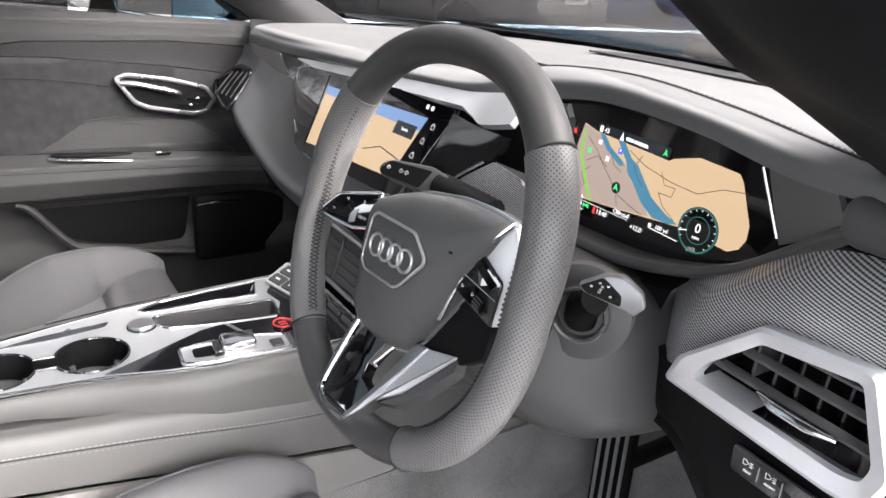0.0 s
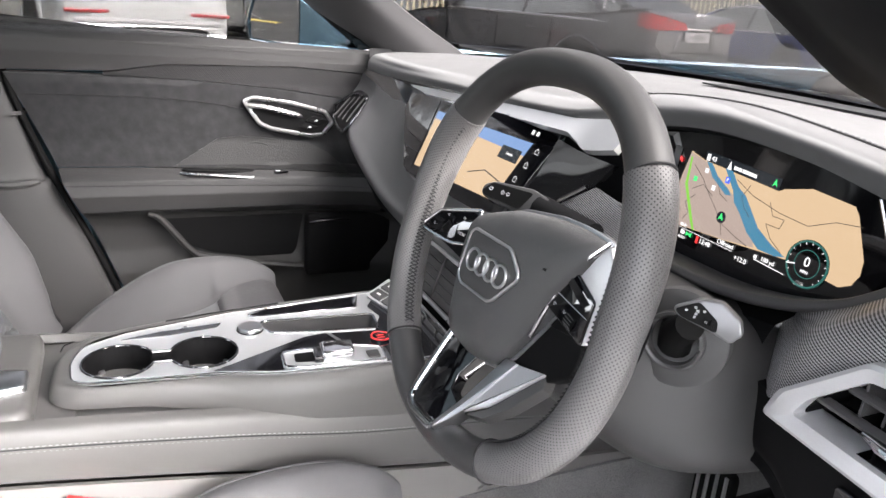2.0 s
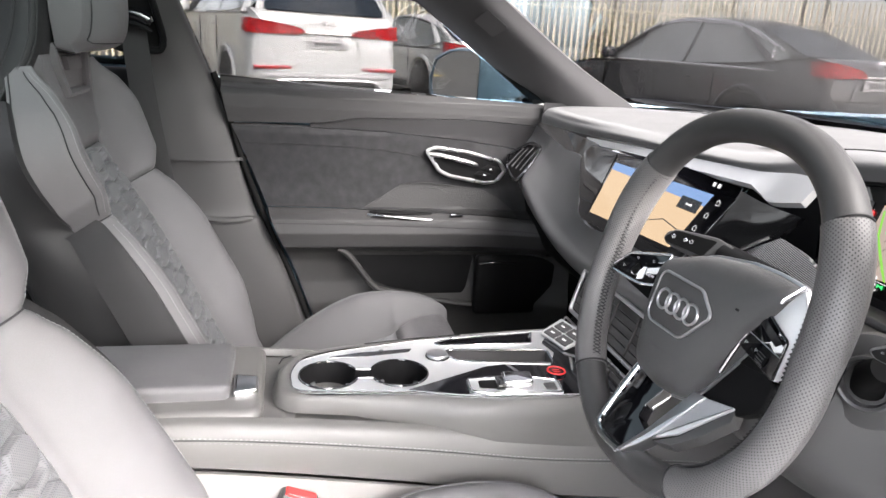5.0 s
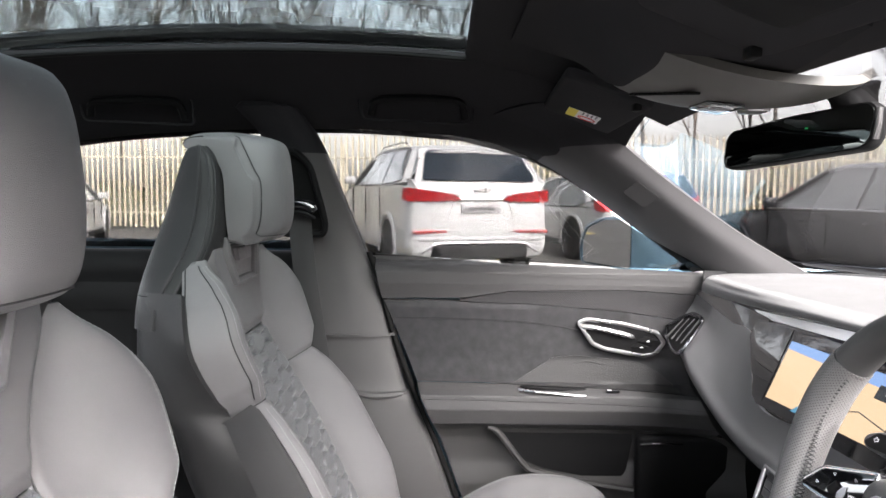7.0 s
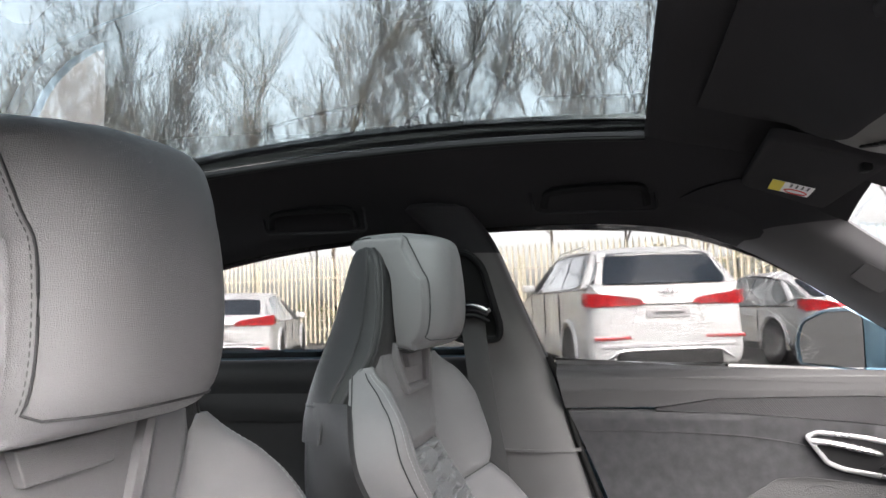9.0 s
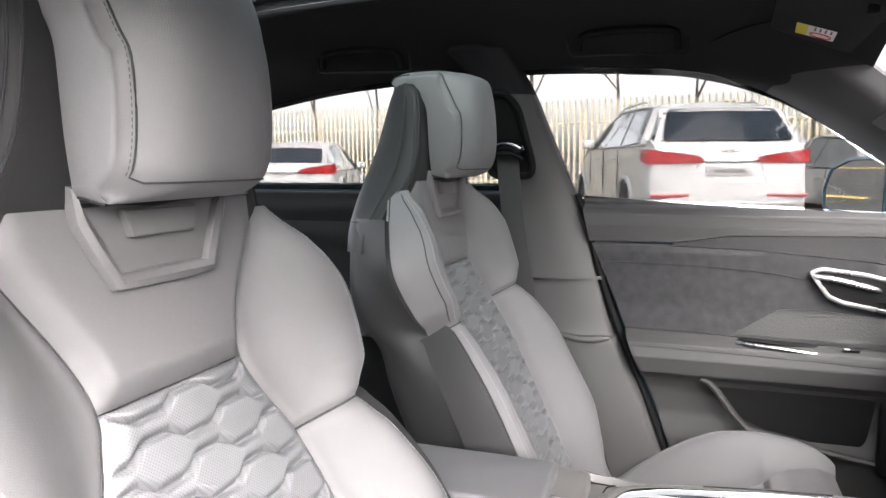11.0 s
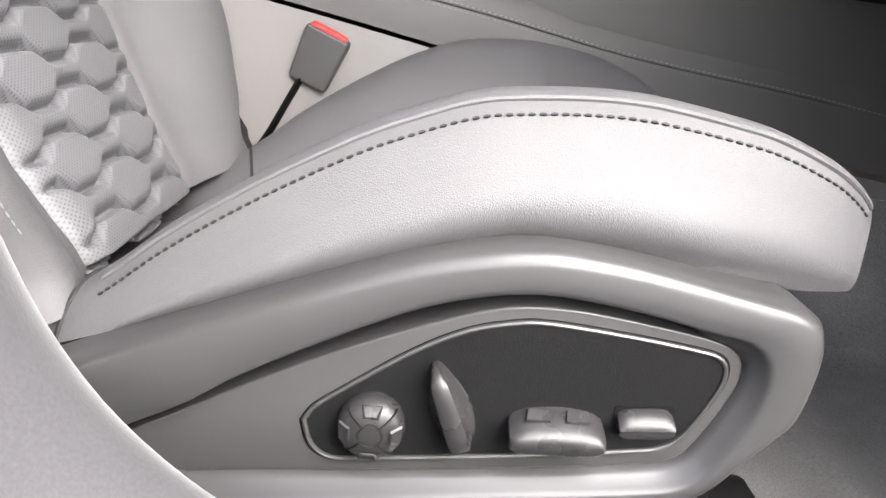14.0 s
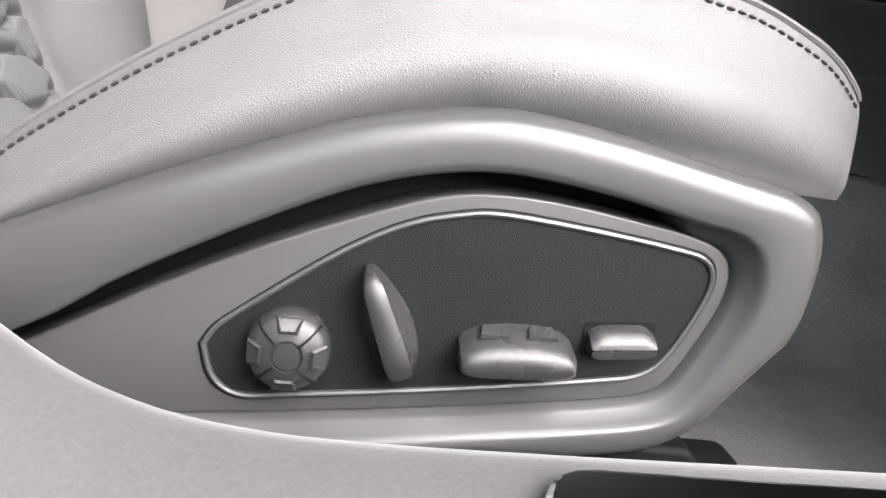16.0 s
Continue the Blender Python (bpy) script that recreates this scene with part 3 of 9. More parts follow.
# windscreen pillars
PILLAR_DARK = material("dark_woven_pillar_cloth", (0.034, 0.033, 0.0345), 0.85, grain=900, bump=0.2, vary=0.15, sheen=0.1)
for s in (-1, 1):
    rows = []
    if s < 0:
        st = (((-0.735, 0.462, 0.895), (-0.700, 0.468, 0.902), (-0.655, 0.50, 0.905), (-0.615, 0.57, 0.905), (-0.60, 0.66, 0.905)),
              ((-0.735, 0.34, 0.985), (-0.70, 0.345, 0.995), (-0.652, 0.38, 1.003), (-0.612, 0.43, 1.000), (-0.60, 0.50, 0.995)),
              ((-0.735, 0.18, 1.095), (-0.695, 0.19, 1.105), (-0.640, 0.22, 1.115), (-0.595, 0.27, 1.115), (-0.58, 0.33, 1.11)),
              ((-0.730, 0.06, 1.150), (-0.685, 0.07, 1.165), (-0.625, 0.10, 1.185), (-0.575, 0.15, 1.19), (-0.55, 0.215, 1.195)),
              ((-0.725, -0.06, 1.180), (-0.675, -0.04, 1.200), (-0.60, 0.0, 1.225), (-0.53, 0.08, 1.24), (-0.50, 0.15, 1.235)))
    else:
        st = (((0.80, 0.38, 0.88), (0.73, 0.37, 0.90), (0.67, 0.39, 0.92), (0.622, 0.44, 0.932), (0.605, 0.60, 0.925)),
              ((0.785, 0.24, 0.965), (0.725, 0.24, 0.975), (0.665, 0.26, 0.985), (0.615, 0.30, 0.987), (0.60, 0.46, 0.985)),
              ((0.77, 0.13, 1.01), (0.72, 0.135, 1.015), (0.675, 0.165, 1.018), (0.643, 0.20, 1.016), (0.61, 0.33, 1.06)),
              ((0.755, 0.04, 1.08), (0.70, 0.045, 1.09), (0.655, 0.075, 1.09), (0.61, 0.12, 1.09), (0.57, 0.24, 1.14)),
              ((0.725, -0.06, 1.185), (0.675, -0.04, 1.205), (0.60, 0.0, 1.23), (0.53, 0.08, 1.24), (0.50, 0.15, 1.235)))
    p = skin(st, 30, 18)
    structure("ceiling_corner" if s < 0 else "ceiling_corner_driver", thick(p[19:] + (0, 0, -0.0005), 0.012, s > 0), HEADLINER, "black fabric headlining")
    p = p[:20]
    # the driver's pillar is coloured near black for its shade, its twin is cloth
    structure("pillar_windscreen_driver" if s > 0 else "pillar_windscreen_passenger", thick(p, 0.012, s > 0), PILLAR_DARK if s < 0 else SOFT_DARK, "grey cloth-covered windscreen pillar" if s < 0 else "windscreen pillar with shade in its near-black colour")
air = thing("airbag_badge", "small square moulded patch on the windscreen pillar", "badge")
m_ab = basis((-0.6235, 0.309, 1.068), (-0.07, 0.82, -0.57), (0.80, 0.38, 0.45))
part("patch", plate([(-0.028, -0.024), (0.028, -0.024), (0.028, 0.024), (-0.028, 0.024)], 0.0015, m_ab, 0.004), PILLAR_DARK, air)
part("outline", to_bm(rim([(-0.028, -0.024), (0.028, -0.024), (0.028, 0.024), (-0.028, 0.024)], 0.0012, 0.0012, m_ab @ Matrix.Translation((0, 0, 0.001)), 0.004)), SEAM, air)

# windscreen and its black border
rows = [[(x, 0.96 - 0.30 * (x / 0.66) ** 2, 0.915) for x in (-0.76, -0.35, 0, 0.35, 0.76)], [(x * 0.96, 0.62 - 0.14 * (x / 0.66) ** 2, 1.075) for x in (-0.76, -0.35, 0, 0.35, 0.76)], [(x * 0.90, 0.32 - 0.07 * (x / 0.66) ** 2, 1.212) for x in (-0.76, -0.35, 0, 0.35, 0.76)]]
ws = structure("window_windscreen", thick(skin(rows, 20, 24), 0.004), GLASS)
ws.visible_shadow = False
rows = [[(x, 0.80 - 0.30 * (x / 0.66) ** 2 + 0.16 - 0.012, 0.917) for x in (-0.66, -0.35, 0, 0.35, 0.66)], [(x, 0.80 - 0.30 * (x / 0.66) ** 2 + 0.125, 0.929) for x in (-0.66, -0.35, 0, 0.35, 0.66)]]
structure("windscreen_border", thick(skin(rows, 4, 24), 0.003), GLOSS)
# bonnet beyond the windscreen
rows = [[(x, y - 0.30 * (x / 0.75) ** 2, z - 0.03 * (x / 0.75) ** 2) for x in (-0.85, -0.5, 0, 0.5, 0.85)] for y, z in ((1.02, 0.905), (1.3, 0.885), (1.7, 0.83), (2.05, 0.74), (2.2, 0.60))]
structure("bonnet", thick(skin(rows, 16, 24), 0.01), PAINT_BLUE, "light blue bonnet")

# side glass of the passenger doors
rows = [[(-0.735, y, z0), (-0.72, y, (z0 + z1) / 2), (-0.69, y, z1)] for y, z0, z1 in ((0.47, 0.90, 0.905), (0.30, 0.905, 1.0), (0.15, 0.912, 1.11), (0.0, 0.918, 1.175), (-0.2, 0.925, 1.20), (-0.40, 0.93, 1.20))]
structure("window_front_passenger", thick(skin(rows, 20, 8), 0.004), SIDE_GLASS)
rows = [[(-0.735, y, 0.94), (-0.72, y, 1.06), (-0.69, y, z1)] for y, z1 in ((-0.42, 1.20), (-0.7, 1.20), (-1.0, 1.16), (-1.3, 1.06))]
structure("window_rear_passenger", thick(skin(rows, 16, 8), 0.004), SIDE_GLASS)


# ---- passenger's door ----
DOOR_Z = [0.24, 0.36, 0.42, 0.47, 0.52, 0.548, 0.565, 0.60, 0.630, 0.640, 0.648, 0.70, 0.76, 0.82, 0.845, 0.87, 0.895, 0.908, 0.916]
DOOR_X = [-0.690, -0.692, -0.690, -0.705, -0.706, -0.690, -0.668, -0.652, -0.660, -0.680, -0.704, -0.716, -0.716, -0.708, -0.700, -0.690, -0.690, -0.702, -0.735]


def door_x(y, z, lift=0.0):
    x = lerp(z, DOOR_Z, DOOR_X)
    bow = 0.035 * max(0.0, (y - 0.30) / 0.20) ** 2
    return x + bow + lift


def door_rear(z):
    return lerp(z, [0.24, 0.41, 0.646, 0.828, 0.933], [-0.005, -0.069, -0.163, -0.239, -0.267]) + 0.012


def door_region(name, lo, hi, y1, mat, door, lift=0.0, nz=24, ny=40, y0=None, label="", t=0.012):
    rows = []
    for k in np.linspace(0, 1, nz):
        row = []
        for s in np.linspace(0, 1, ny):
            zz = lo(0) * (1 - k) + hi(0) * k
            ya = door_rear(zz) if y0 is None else y0
            y = ya + (y1 - ya) * s
            z = lo(y) * (1 - k) + hi(y) * k
            row.append((door_x(y, z, lift), y, z))
        rows.append(row)
    return part(name, thick(rows, t, True), mat, door, label)


DOOR_LEATHER = material("dark_door_leather", (0.034, 0.0335, 0.034), 0.5, spec=0.4, grain=1000, bump=0.35, vary=0.08, stain=0.06, kind="cells")
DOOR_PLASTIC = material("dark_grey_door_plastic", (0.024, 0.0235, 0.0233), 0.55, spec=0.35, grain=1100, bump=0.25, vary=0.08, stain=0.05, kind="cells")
door = thing("door_1", "closed dark grey car door with suede and carbon trim", "car door", kind="structure")
belt = lambda y: lerp(y, [-0.267, 0.0, 0.25, 0.469, 0.55], [0.932, 0.914, 0.906, 0.901, 0.899])
c_hi = lambda y: lerp(y, [-0.3, -0.05, 0.05, 0.30, 0.55], [0.832, 0.836, 0.853, 0.858, 0.846])
c_lo = lambda y: lerp(y, [-0.3, -0.05, 0.10, 0.30, 0.45, 0.55], [0.830, 0.828, 0.824, 0.808, 0.790, 0.778])
arm = lambda y: lerp(y, [-0.3, 0.0, 0.223, 0.42, 0.55], [0.648, 0.645, 0.640, 0.634, 0.630])
armb = lambda y: lerp(y, [-0.3, 0.0, 0.22, 0.42, 0.55], [0.575, 0.560, 0.548, 0.545, 0.545])
top_pad = door_region("top_pad", lambda y: c_hi(y) + 0.0015, lambda y: belt(y), 0.465, DOOR_LEATHER, door, 0.0, 26, 60, None, "grey leather window ledge")
part("stitching", stitches([(door_x(y, belt(y) - 0.022) + 0.002, y, belt(y) - 0.022) for y in np.linspace(-0.24, 0.45, 60)], 0.006, 0.004, 0.0006), THREAD_DARK, top_pad)
door_region("carbon_inlay", lambda y: c_lo(y) + 0.001, lambda y: c_hi(y) - 0.001, 0.465, CARBON_DOOR, door, 0.001, 12, 60, -0.06, "gloss carbon twill inlay")
door_region("suede_panel", lambda y: arm(y) + 0.003, lambda y: min(c_lo(y), c_hi(y)) - 0.001, 0.50, SUEDE, door, 0.0, 24, 60, None, "dark mottled suede door panel")
part("seam", to_bm(tube([(door_x(y, z) + 0.001, y, z) for y, z in spline([(-0.20, 0.790), (0.0, 0.788), (0.15, 0.776), (0.30, 0.745)], 30)], 0.001, 5)), SEAM, door)
door_region("armrest", lambda y: armb(y), lambda y: arm(y) + 0.002, 0.50, DOOR_LEATHER, door, 0.0, 34, 60, None, "padded leather armrest")
part("stitching", stitches([(door_x(y, arm(y) - 0.020) + 0.001, y, arm(y) - 0.020) for y in np.linspace(-0.12, 0.46, 60)], 0.006, 0.004, 0.0006), THREAD_DARK, door)
part("seam", to_bm(tube([(door_x(y, arm(y) - 0.024) + 0.0005, y, arm(y) - 0.024) for y in np.linspace(-0.14, 0.48, 60)], 0.001, 5)), SEAM, door)
door_region("lower_panel", lambda y: 0.25, lambda y: armb(y) - 0.001, 0.56, DOOR_PLASTIC, door, 0.0, 40, 50, None, "grey plastic lower door panel")
# map pocket, a raised lip over a flat black sheet that paints its shade
pk = [(0.005, 0.555), (0.03, 0.540), (0.085, 0.470), (0.12, 0.452), (0.25, 0.425), (0.40, 0.405), (0.50, 0.400)]
pocket = part("pocket_recess", plate([(0.015, 0.548), (0.05, 0.512), (0.088, 0.474), (0.13, 0.457), (0.29, 0.425), (0.315, 0.45), (0.33, 0.538)], 0.003, Matrix(((0, 0, 1, -0.699), (1, 0, 0, 0), (0, 1, 0, 0), (0, 0, 0, 1))), 0.01), SOFT_DARK, door, "black sheet as shade in the door pocket")
lip3 = [(-0.684, y, z) for y, z in spline(pk, 40)]
part("pocket_lip", to_bm(tube(lip3, 0.009, 8, flat=0.8)), DOOR_PLASTIC, door)
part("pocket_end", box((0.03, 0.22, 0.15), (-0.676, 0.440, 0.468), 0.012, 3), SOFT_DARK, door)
part("pocket_trim", to_bm(tube(spline([(-0.655, 0.335, 0.528), (-0.648, 0.375, 0.533), (-0.655, 0.425, 0.528)], 12), 0.004, 8, flat=0.6)), DARK_METAL, door)
# speaker grille under the handle
m_d = Matrix(((0, 0, 1, -0.7155), (1, 0, 0, 0), (0, 1, 0, 0), (0, 0, 0, 1)))
GRILLE = material("speaker_mesh", (0.007, 0.007, 0.0072), 0.5, grain=420, bump=0.6, vary=0.5, kind="dots")
grille_top = lambda y: max(arm(y) + 0.006, lerp(y, [0.060, 0.150, 0.20, 0.34, 0.385, 0.42], [0.648, 0.704, 0.709, 0.696, 0.675, 0.642]))
door_region("speaker_grille", lambda y: arm(y) + 0.004, grille_top, 0.42, GRILLE, door, 0.0025, 14, 50, 0.06, "fine perforated speaker grille", 0.003)
ring = [tuple(m_d @ Vector((0.225 + 0.036 * math.cos(a), 0.676 + 0.020 * math.sin(a), 0.0045))) for a in np.linspace(0, 2 * math.pi, 30, endpoint=False)]
part("speaker_ring", to_bm(tube(ring, 0.0008, 5, True)), GRILLE, door)
# pull cup in the armrest
part("pull_cup", to_bm(tube([(-0.688 + 0.006 * math.sin(s * math.pi), 0.075 + 0.15 * s, 0.6445 - 0.006 * s) for s in np.linspace(0, 1, 14)], [0.004] + [0.008] * 12 + [0.004], 8, flat=0.6)), SOFT_DARK, door)
part("pull_trim", to_bm(tube(spline([(-0.676, 0.070, 0.640), (-0.664, 0.10, 0.640), (-0.660, 0.15, 0.637), (-0.662, 0.20, 0.632), (-0.672, 0.228, 0.629)], 20), 0.0045, 8, flat=0.6)), SATIN, door)
win_sw = part("window_switch", box((0.010, 0.030, 0.004), (-0.672, 0.275, 0.640), 0.0015), GLOSS, door)
part("marking", box((0.004, 0.010, 0.0006), (-0.672, 0.268, 0.6423)), WHITE_MARK, win_sw)
# handle bezel
hz = [(0.203, 0.785), (0.222, 0.792), (0.30, 0.783), (0.375, 0.765), (0.392, 0.742), (0.372, 0.716), (0.345, 0.712), (0.26, 0.727), (0.235, 0.738)]
m_h = basis((-0.7095, 0, 0), (0.02, 1, 0), (0, 0, 1))
handle = part("door_handle", to_bm(rim(hz, 0.0092, 0.005, m_h @ Matrix.Translation((0, 0, 0.002)), 0.006)), SATIN, door, "satin metal door handle bezel")
# flat black sheet paints the shade behind the lever
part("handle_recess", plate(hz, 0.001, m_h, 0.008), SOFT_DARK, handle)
part("pull_lever", to_bm(tube(spline([(-0.705, 0.212, 0.776), (-0.700, 0.24, 0.774), (-0.698, 0.28, 0.766), (-0.700, 0.315, 0.757), (-0.706, 0.325, 0.752)], 24), [0.0082] * 16 + [0.0078, 0.0074, 0.0070, 0.0066, 0.0060, 0.0054, 0.0048, 0.004], 12, flat=0.7)), SATIN, handle, "polished pull lever")
part("lock_button", plate([(0.332, 0.745), (0.350, 0.756), (0.378, 0.748), (0.362, 0.735)], 0.004, m_h, 0.002, 0.001), SOFT_DARK, handle)
part("unlock_button", plate([(0.318, 0.732), (0.332, 0.742), (0.360, 0.733), (0.345, 0.722)], 0.004, m_h, 0.002, 0.001), SOFT_DARK, handle)
part("marking", plate([(0.352, 0.744), (0.358, 0.748), (0.360, 0.744)], 0.0045, m_h), WHITE_MARK, handle)
part("marking", plate([(0.338, 0.731), (0.344, 0.734), (0.346, 0.730)], 0.0045, m_h), WHITE_MARK, handle)
part("outer_skin", thick(skin([[(-0.752, y, 0.885), (-0.80, y, 0.83), (-0.84, y, 0.6), (-0.83, y, 0.3)] for y in (-0.3, 0.1, 0.6)], 10, 14), 0.008, False), PAINT_BLUE, door)
structure("outer_side_rear", thick(skin([[(-0.76, y, 0.95), (-0.82, y, 0.87), (-0.84, y, 0.6), (-0.83, y, 0.3)] for y in (-1.7, -1.0, -0.305)], 10, 14), 0.008, False), PAINT_BLUE)
structure("front_wing", thick(skin([[(-0.70, y, 0.905), (-0.80, y, 0.87), (-0.86, y, 0.7), (-0.85, y, 0.3)] for y in (0.605, 1.2, 2.0)], 10, 14), 0.008, False), PAINT_BLUE)
structure("window_ledge_outer", thick(skin([[(-0.736, y, belt(y) - 0.010), (-0.742, y, belt(y) - 0.012), (-0.752, y, belt(y) - 0.03)] for y in (-0.30, -0.1, 0.2, 0.50)], 20, 6), 0.004), RUBBER)


# ---- seats ----
def smooth01(t):
    t = np.clip(t, 0, 1)
    return t * t * (3 - 2 * t)


BACK_Y = ([0.36, 0.38, 0.40, 0.50, 0.65, 0.80, 0.88, 0.95, 0.98], [-0.190, -0.200, -0.213, -0.268, -0.345, -0.420, -0.447, -0.459, -0.462])
BACK_HALF = ([0.38, 0.42, 0.50, 0.62, 0.70, 0.742, 0.775, 0.835, 0.90, 0.94, 0.98], [0.205, 0.232, 0.248, 0.240, 0.222, 0.206, 0.232, 0.250, 0.225, 0.192, 0.160])
INSERT_HALF = ([0.38, 0.42, 0.50, 0.65, 0.74, 0.79, 0.825, 0.95], [0.096, 0.102, 0.118, 0.134, 0.124, 0.100, 0.088, 0.150])
BOLSTER_UP = ([0.38, 0.42, 0.50, 0.62, 0.70, 0.742, 0.78, 0.86, 0.92, 0.95, 0.98], [0.035, 0.05, 0.068, 0.068, 0.055, 0.042, 0.056, 0.058, 0.040, 0.016, 0.0])
INSERT_TOP = 0.825


def quilt(x, s, pitch=0.0289, period=0.096):
    """Height of the honeycomb padding: rows of flat hexagons between stepped creases."""
    tri = abs(((x / period) % 1.0) * 2 - 1) * 2 - 1
    wave = max(-1.0, min(1.0, tri * 2.3))
    wave = (1.5 * wave - 0.5 * wave ** 3) * pitch * 0.19
    base = 0.4542 + 0.5 * pitch
    k0 = int(math.floor((s - base) / pitch))
    near = [s - (base + k * pitch + (wave if k % 2 == 0 else -wave)) for k in range(k0 - 1, k0 + 3)]
    up = min([a for a in near if a >= 0] or [0.02])
    dn = min([-a for a in near if a < 0] or [0.02])
    a = 1 - math.exp(-(up / 0.0040) ** 1.6)
    b = 1 - math.exp(-(dn / 0.0022) ** 1.6)
    return 0.0115 * a * b - 0.0075


def groove(d, width=0.0035, depth=0.005):
    return -depth * math.exp(-(d / width) ** 2)


def back_point(x, z, padded=True):
    """The front of the backrest at the lateral place x and the height z."""
    half, q, up = ease(z, *BACK_HALF), ease(z, *INSERT_HALF), ease(z, *BOLSTER_UP)
    y = ease(z, *BACK_Y)
    dy = (ease(z + 0.01, *BACK_Y) - ease(z - 0.01, *BACK_Y)) / 0.02
    n = Vector((0, 1, -dy)).normalized()
    ax = abs(x)
    o = 0.0
    if ax > q:
        t = (ax - q) / max(half - q, 1e-4)
        c = lerp(z, [0.742, 0.775, 0.90, 0.97], [0.74, 0.80, 0.80, 0.62])
        o = up * float(smooth01(t / c)) if t < c else (up + 0.026) * math.sqrt(max(0.0, 1 - ((t - c) / (1.002 - c)) ** 2.4)) - 0.026
    o += groove(ax - q)
    if z > INSERT_TOP - 0.03:
        if ax < q:
            o += groove(z - INSERT_TOP)
            o += 0.012 * float(smooth01((z - INSERT_TOP) / 0.02)) * float(smooth01((q - ax) / 0.02))
    if ax > q:
        o += groove(z - 0.742, 0.004, 0.006)
    if padded and ax < q and z < INSERT_TOP:
        fade = min(float(smooth01((q - ax) / 0.020)), 1.0, (INSERT_TOP - z) / 0.008)
        o += (quilt(x, (z - 0.4) / 0.885) + 0.002) * max(0.0, fade)
    return (x, y + n.y * o, z + n.z * o)


CUSH_Z = ([-0.26, -0.18, -0.06, 0.04, 0.105, 0.112, 0.16, 0.198, 0.224, 0.236, 0.241], [0.318, 0.344, 0.397, 0.438, 0.459, 0.466, 0.477, 0.477, 0.468, 0.452, 0.436])
CUSH_CREST = ([-0.26, -0.20, -0.144, -0.11, -0.05, 0.0, 0.045, 0.10, 0.16, 0.20, 0.224, 0.236, 0.241], [0.335, 0.362, 0.402, 0.431, 0.473, 0.501, 0.517, 0.522, 0.516, 0.504, 0.491, 0.479, 0.465])
CUSH_HALF = ([-0.26, -0.15, 0.0, 0.12, 0.198, 0.228, 0.241], [0.185, 0.20, 0.213, 0.214, 0.204, 0.192, 0.182])
CUSH_IN = ([-0.26, -0.14, -0.03, 0.05, 0.11, 0.17, 0.23], [0.098, 0.09, 0.093, 0.1, 0.105, 0.14, 0.16])


def cushion_point(x, y, padded=True):
    half, q = ease(y, *CUSH_HALF), ease(y, *CUSH_IN)
    zc, zb = ease(y, *CUSH_Z), ease(y, *CUSH_CREST)
    ax = abs(x)
    z = zc
    if ax > q:
        t = (ax - q) / (half - q)
        z = zc + (zb - zc) * float(smooth01(t / 0.72)) if t < 0.72 else zb - 0.03 * ((t - 0.72) / 0.28) ** 2.4
    z += groove(ax - q, 0.003, 0.004) if y < 0.12 else 0
    if ax < q:
        z += groove(y - 0.112, 0.004, 0.008) + groove(y - 0.030, 0.003, 0.003) + groove(y + 0.152, 0.003, 0.004)
        if y > 0.112:
            z += 0.006 * math.sin(min(1, (y - 0.112) / 0.04) * math.pi / 2)
    if padded and ax < q and -0.152 < y < 0.030:
        fade = min(float(smooth01((q - ax) / 0.016)), 1.0, (y + 0.152) / 0.008, (0.030 - y) / 0.006)
        z += (quilt(x, (y + 0.17) / 0.95 + 0.4542) * 0.8 + 0.002) * max(0.0, fade)
    return (x, y, z)


def around(poly, n=168, c=(0.06, 0.385)):
    """The outline poly as n points, one for each direction from c."""
    p = np.array(poly, float) - c
    q = np.roll(p, -1, 0)
    out = []
    for a in np.linspace(0, 2 * math.pi, n, endpoint=False):
        d = np.array((math.cos(a), math.sin(a)))
        best = 0.0
        for u, v in zip(p, q):
            e = v - u
            den = d[0] * e[1] - d[1] * e[0]
            if abs(den) < 1e-12:
                continue
            r = (u[0] * e[1] - u[1] * e[0]) / den
            k = (u[0] * d[1] - u[1] * d[0]) / den
            if r > 0 and -1e-6 <= k <= 1 + 1e-6:
                best = max(best, r)
        out.append(c + d * best)
    return np.array(out)


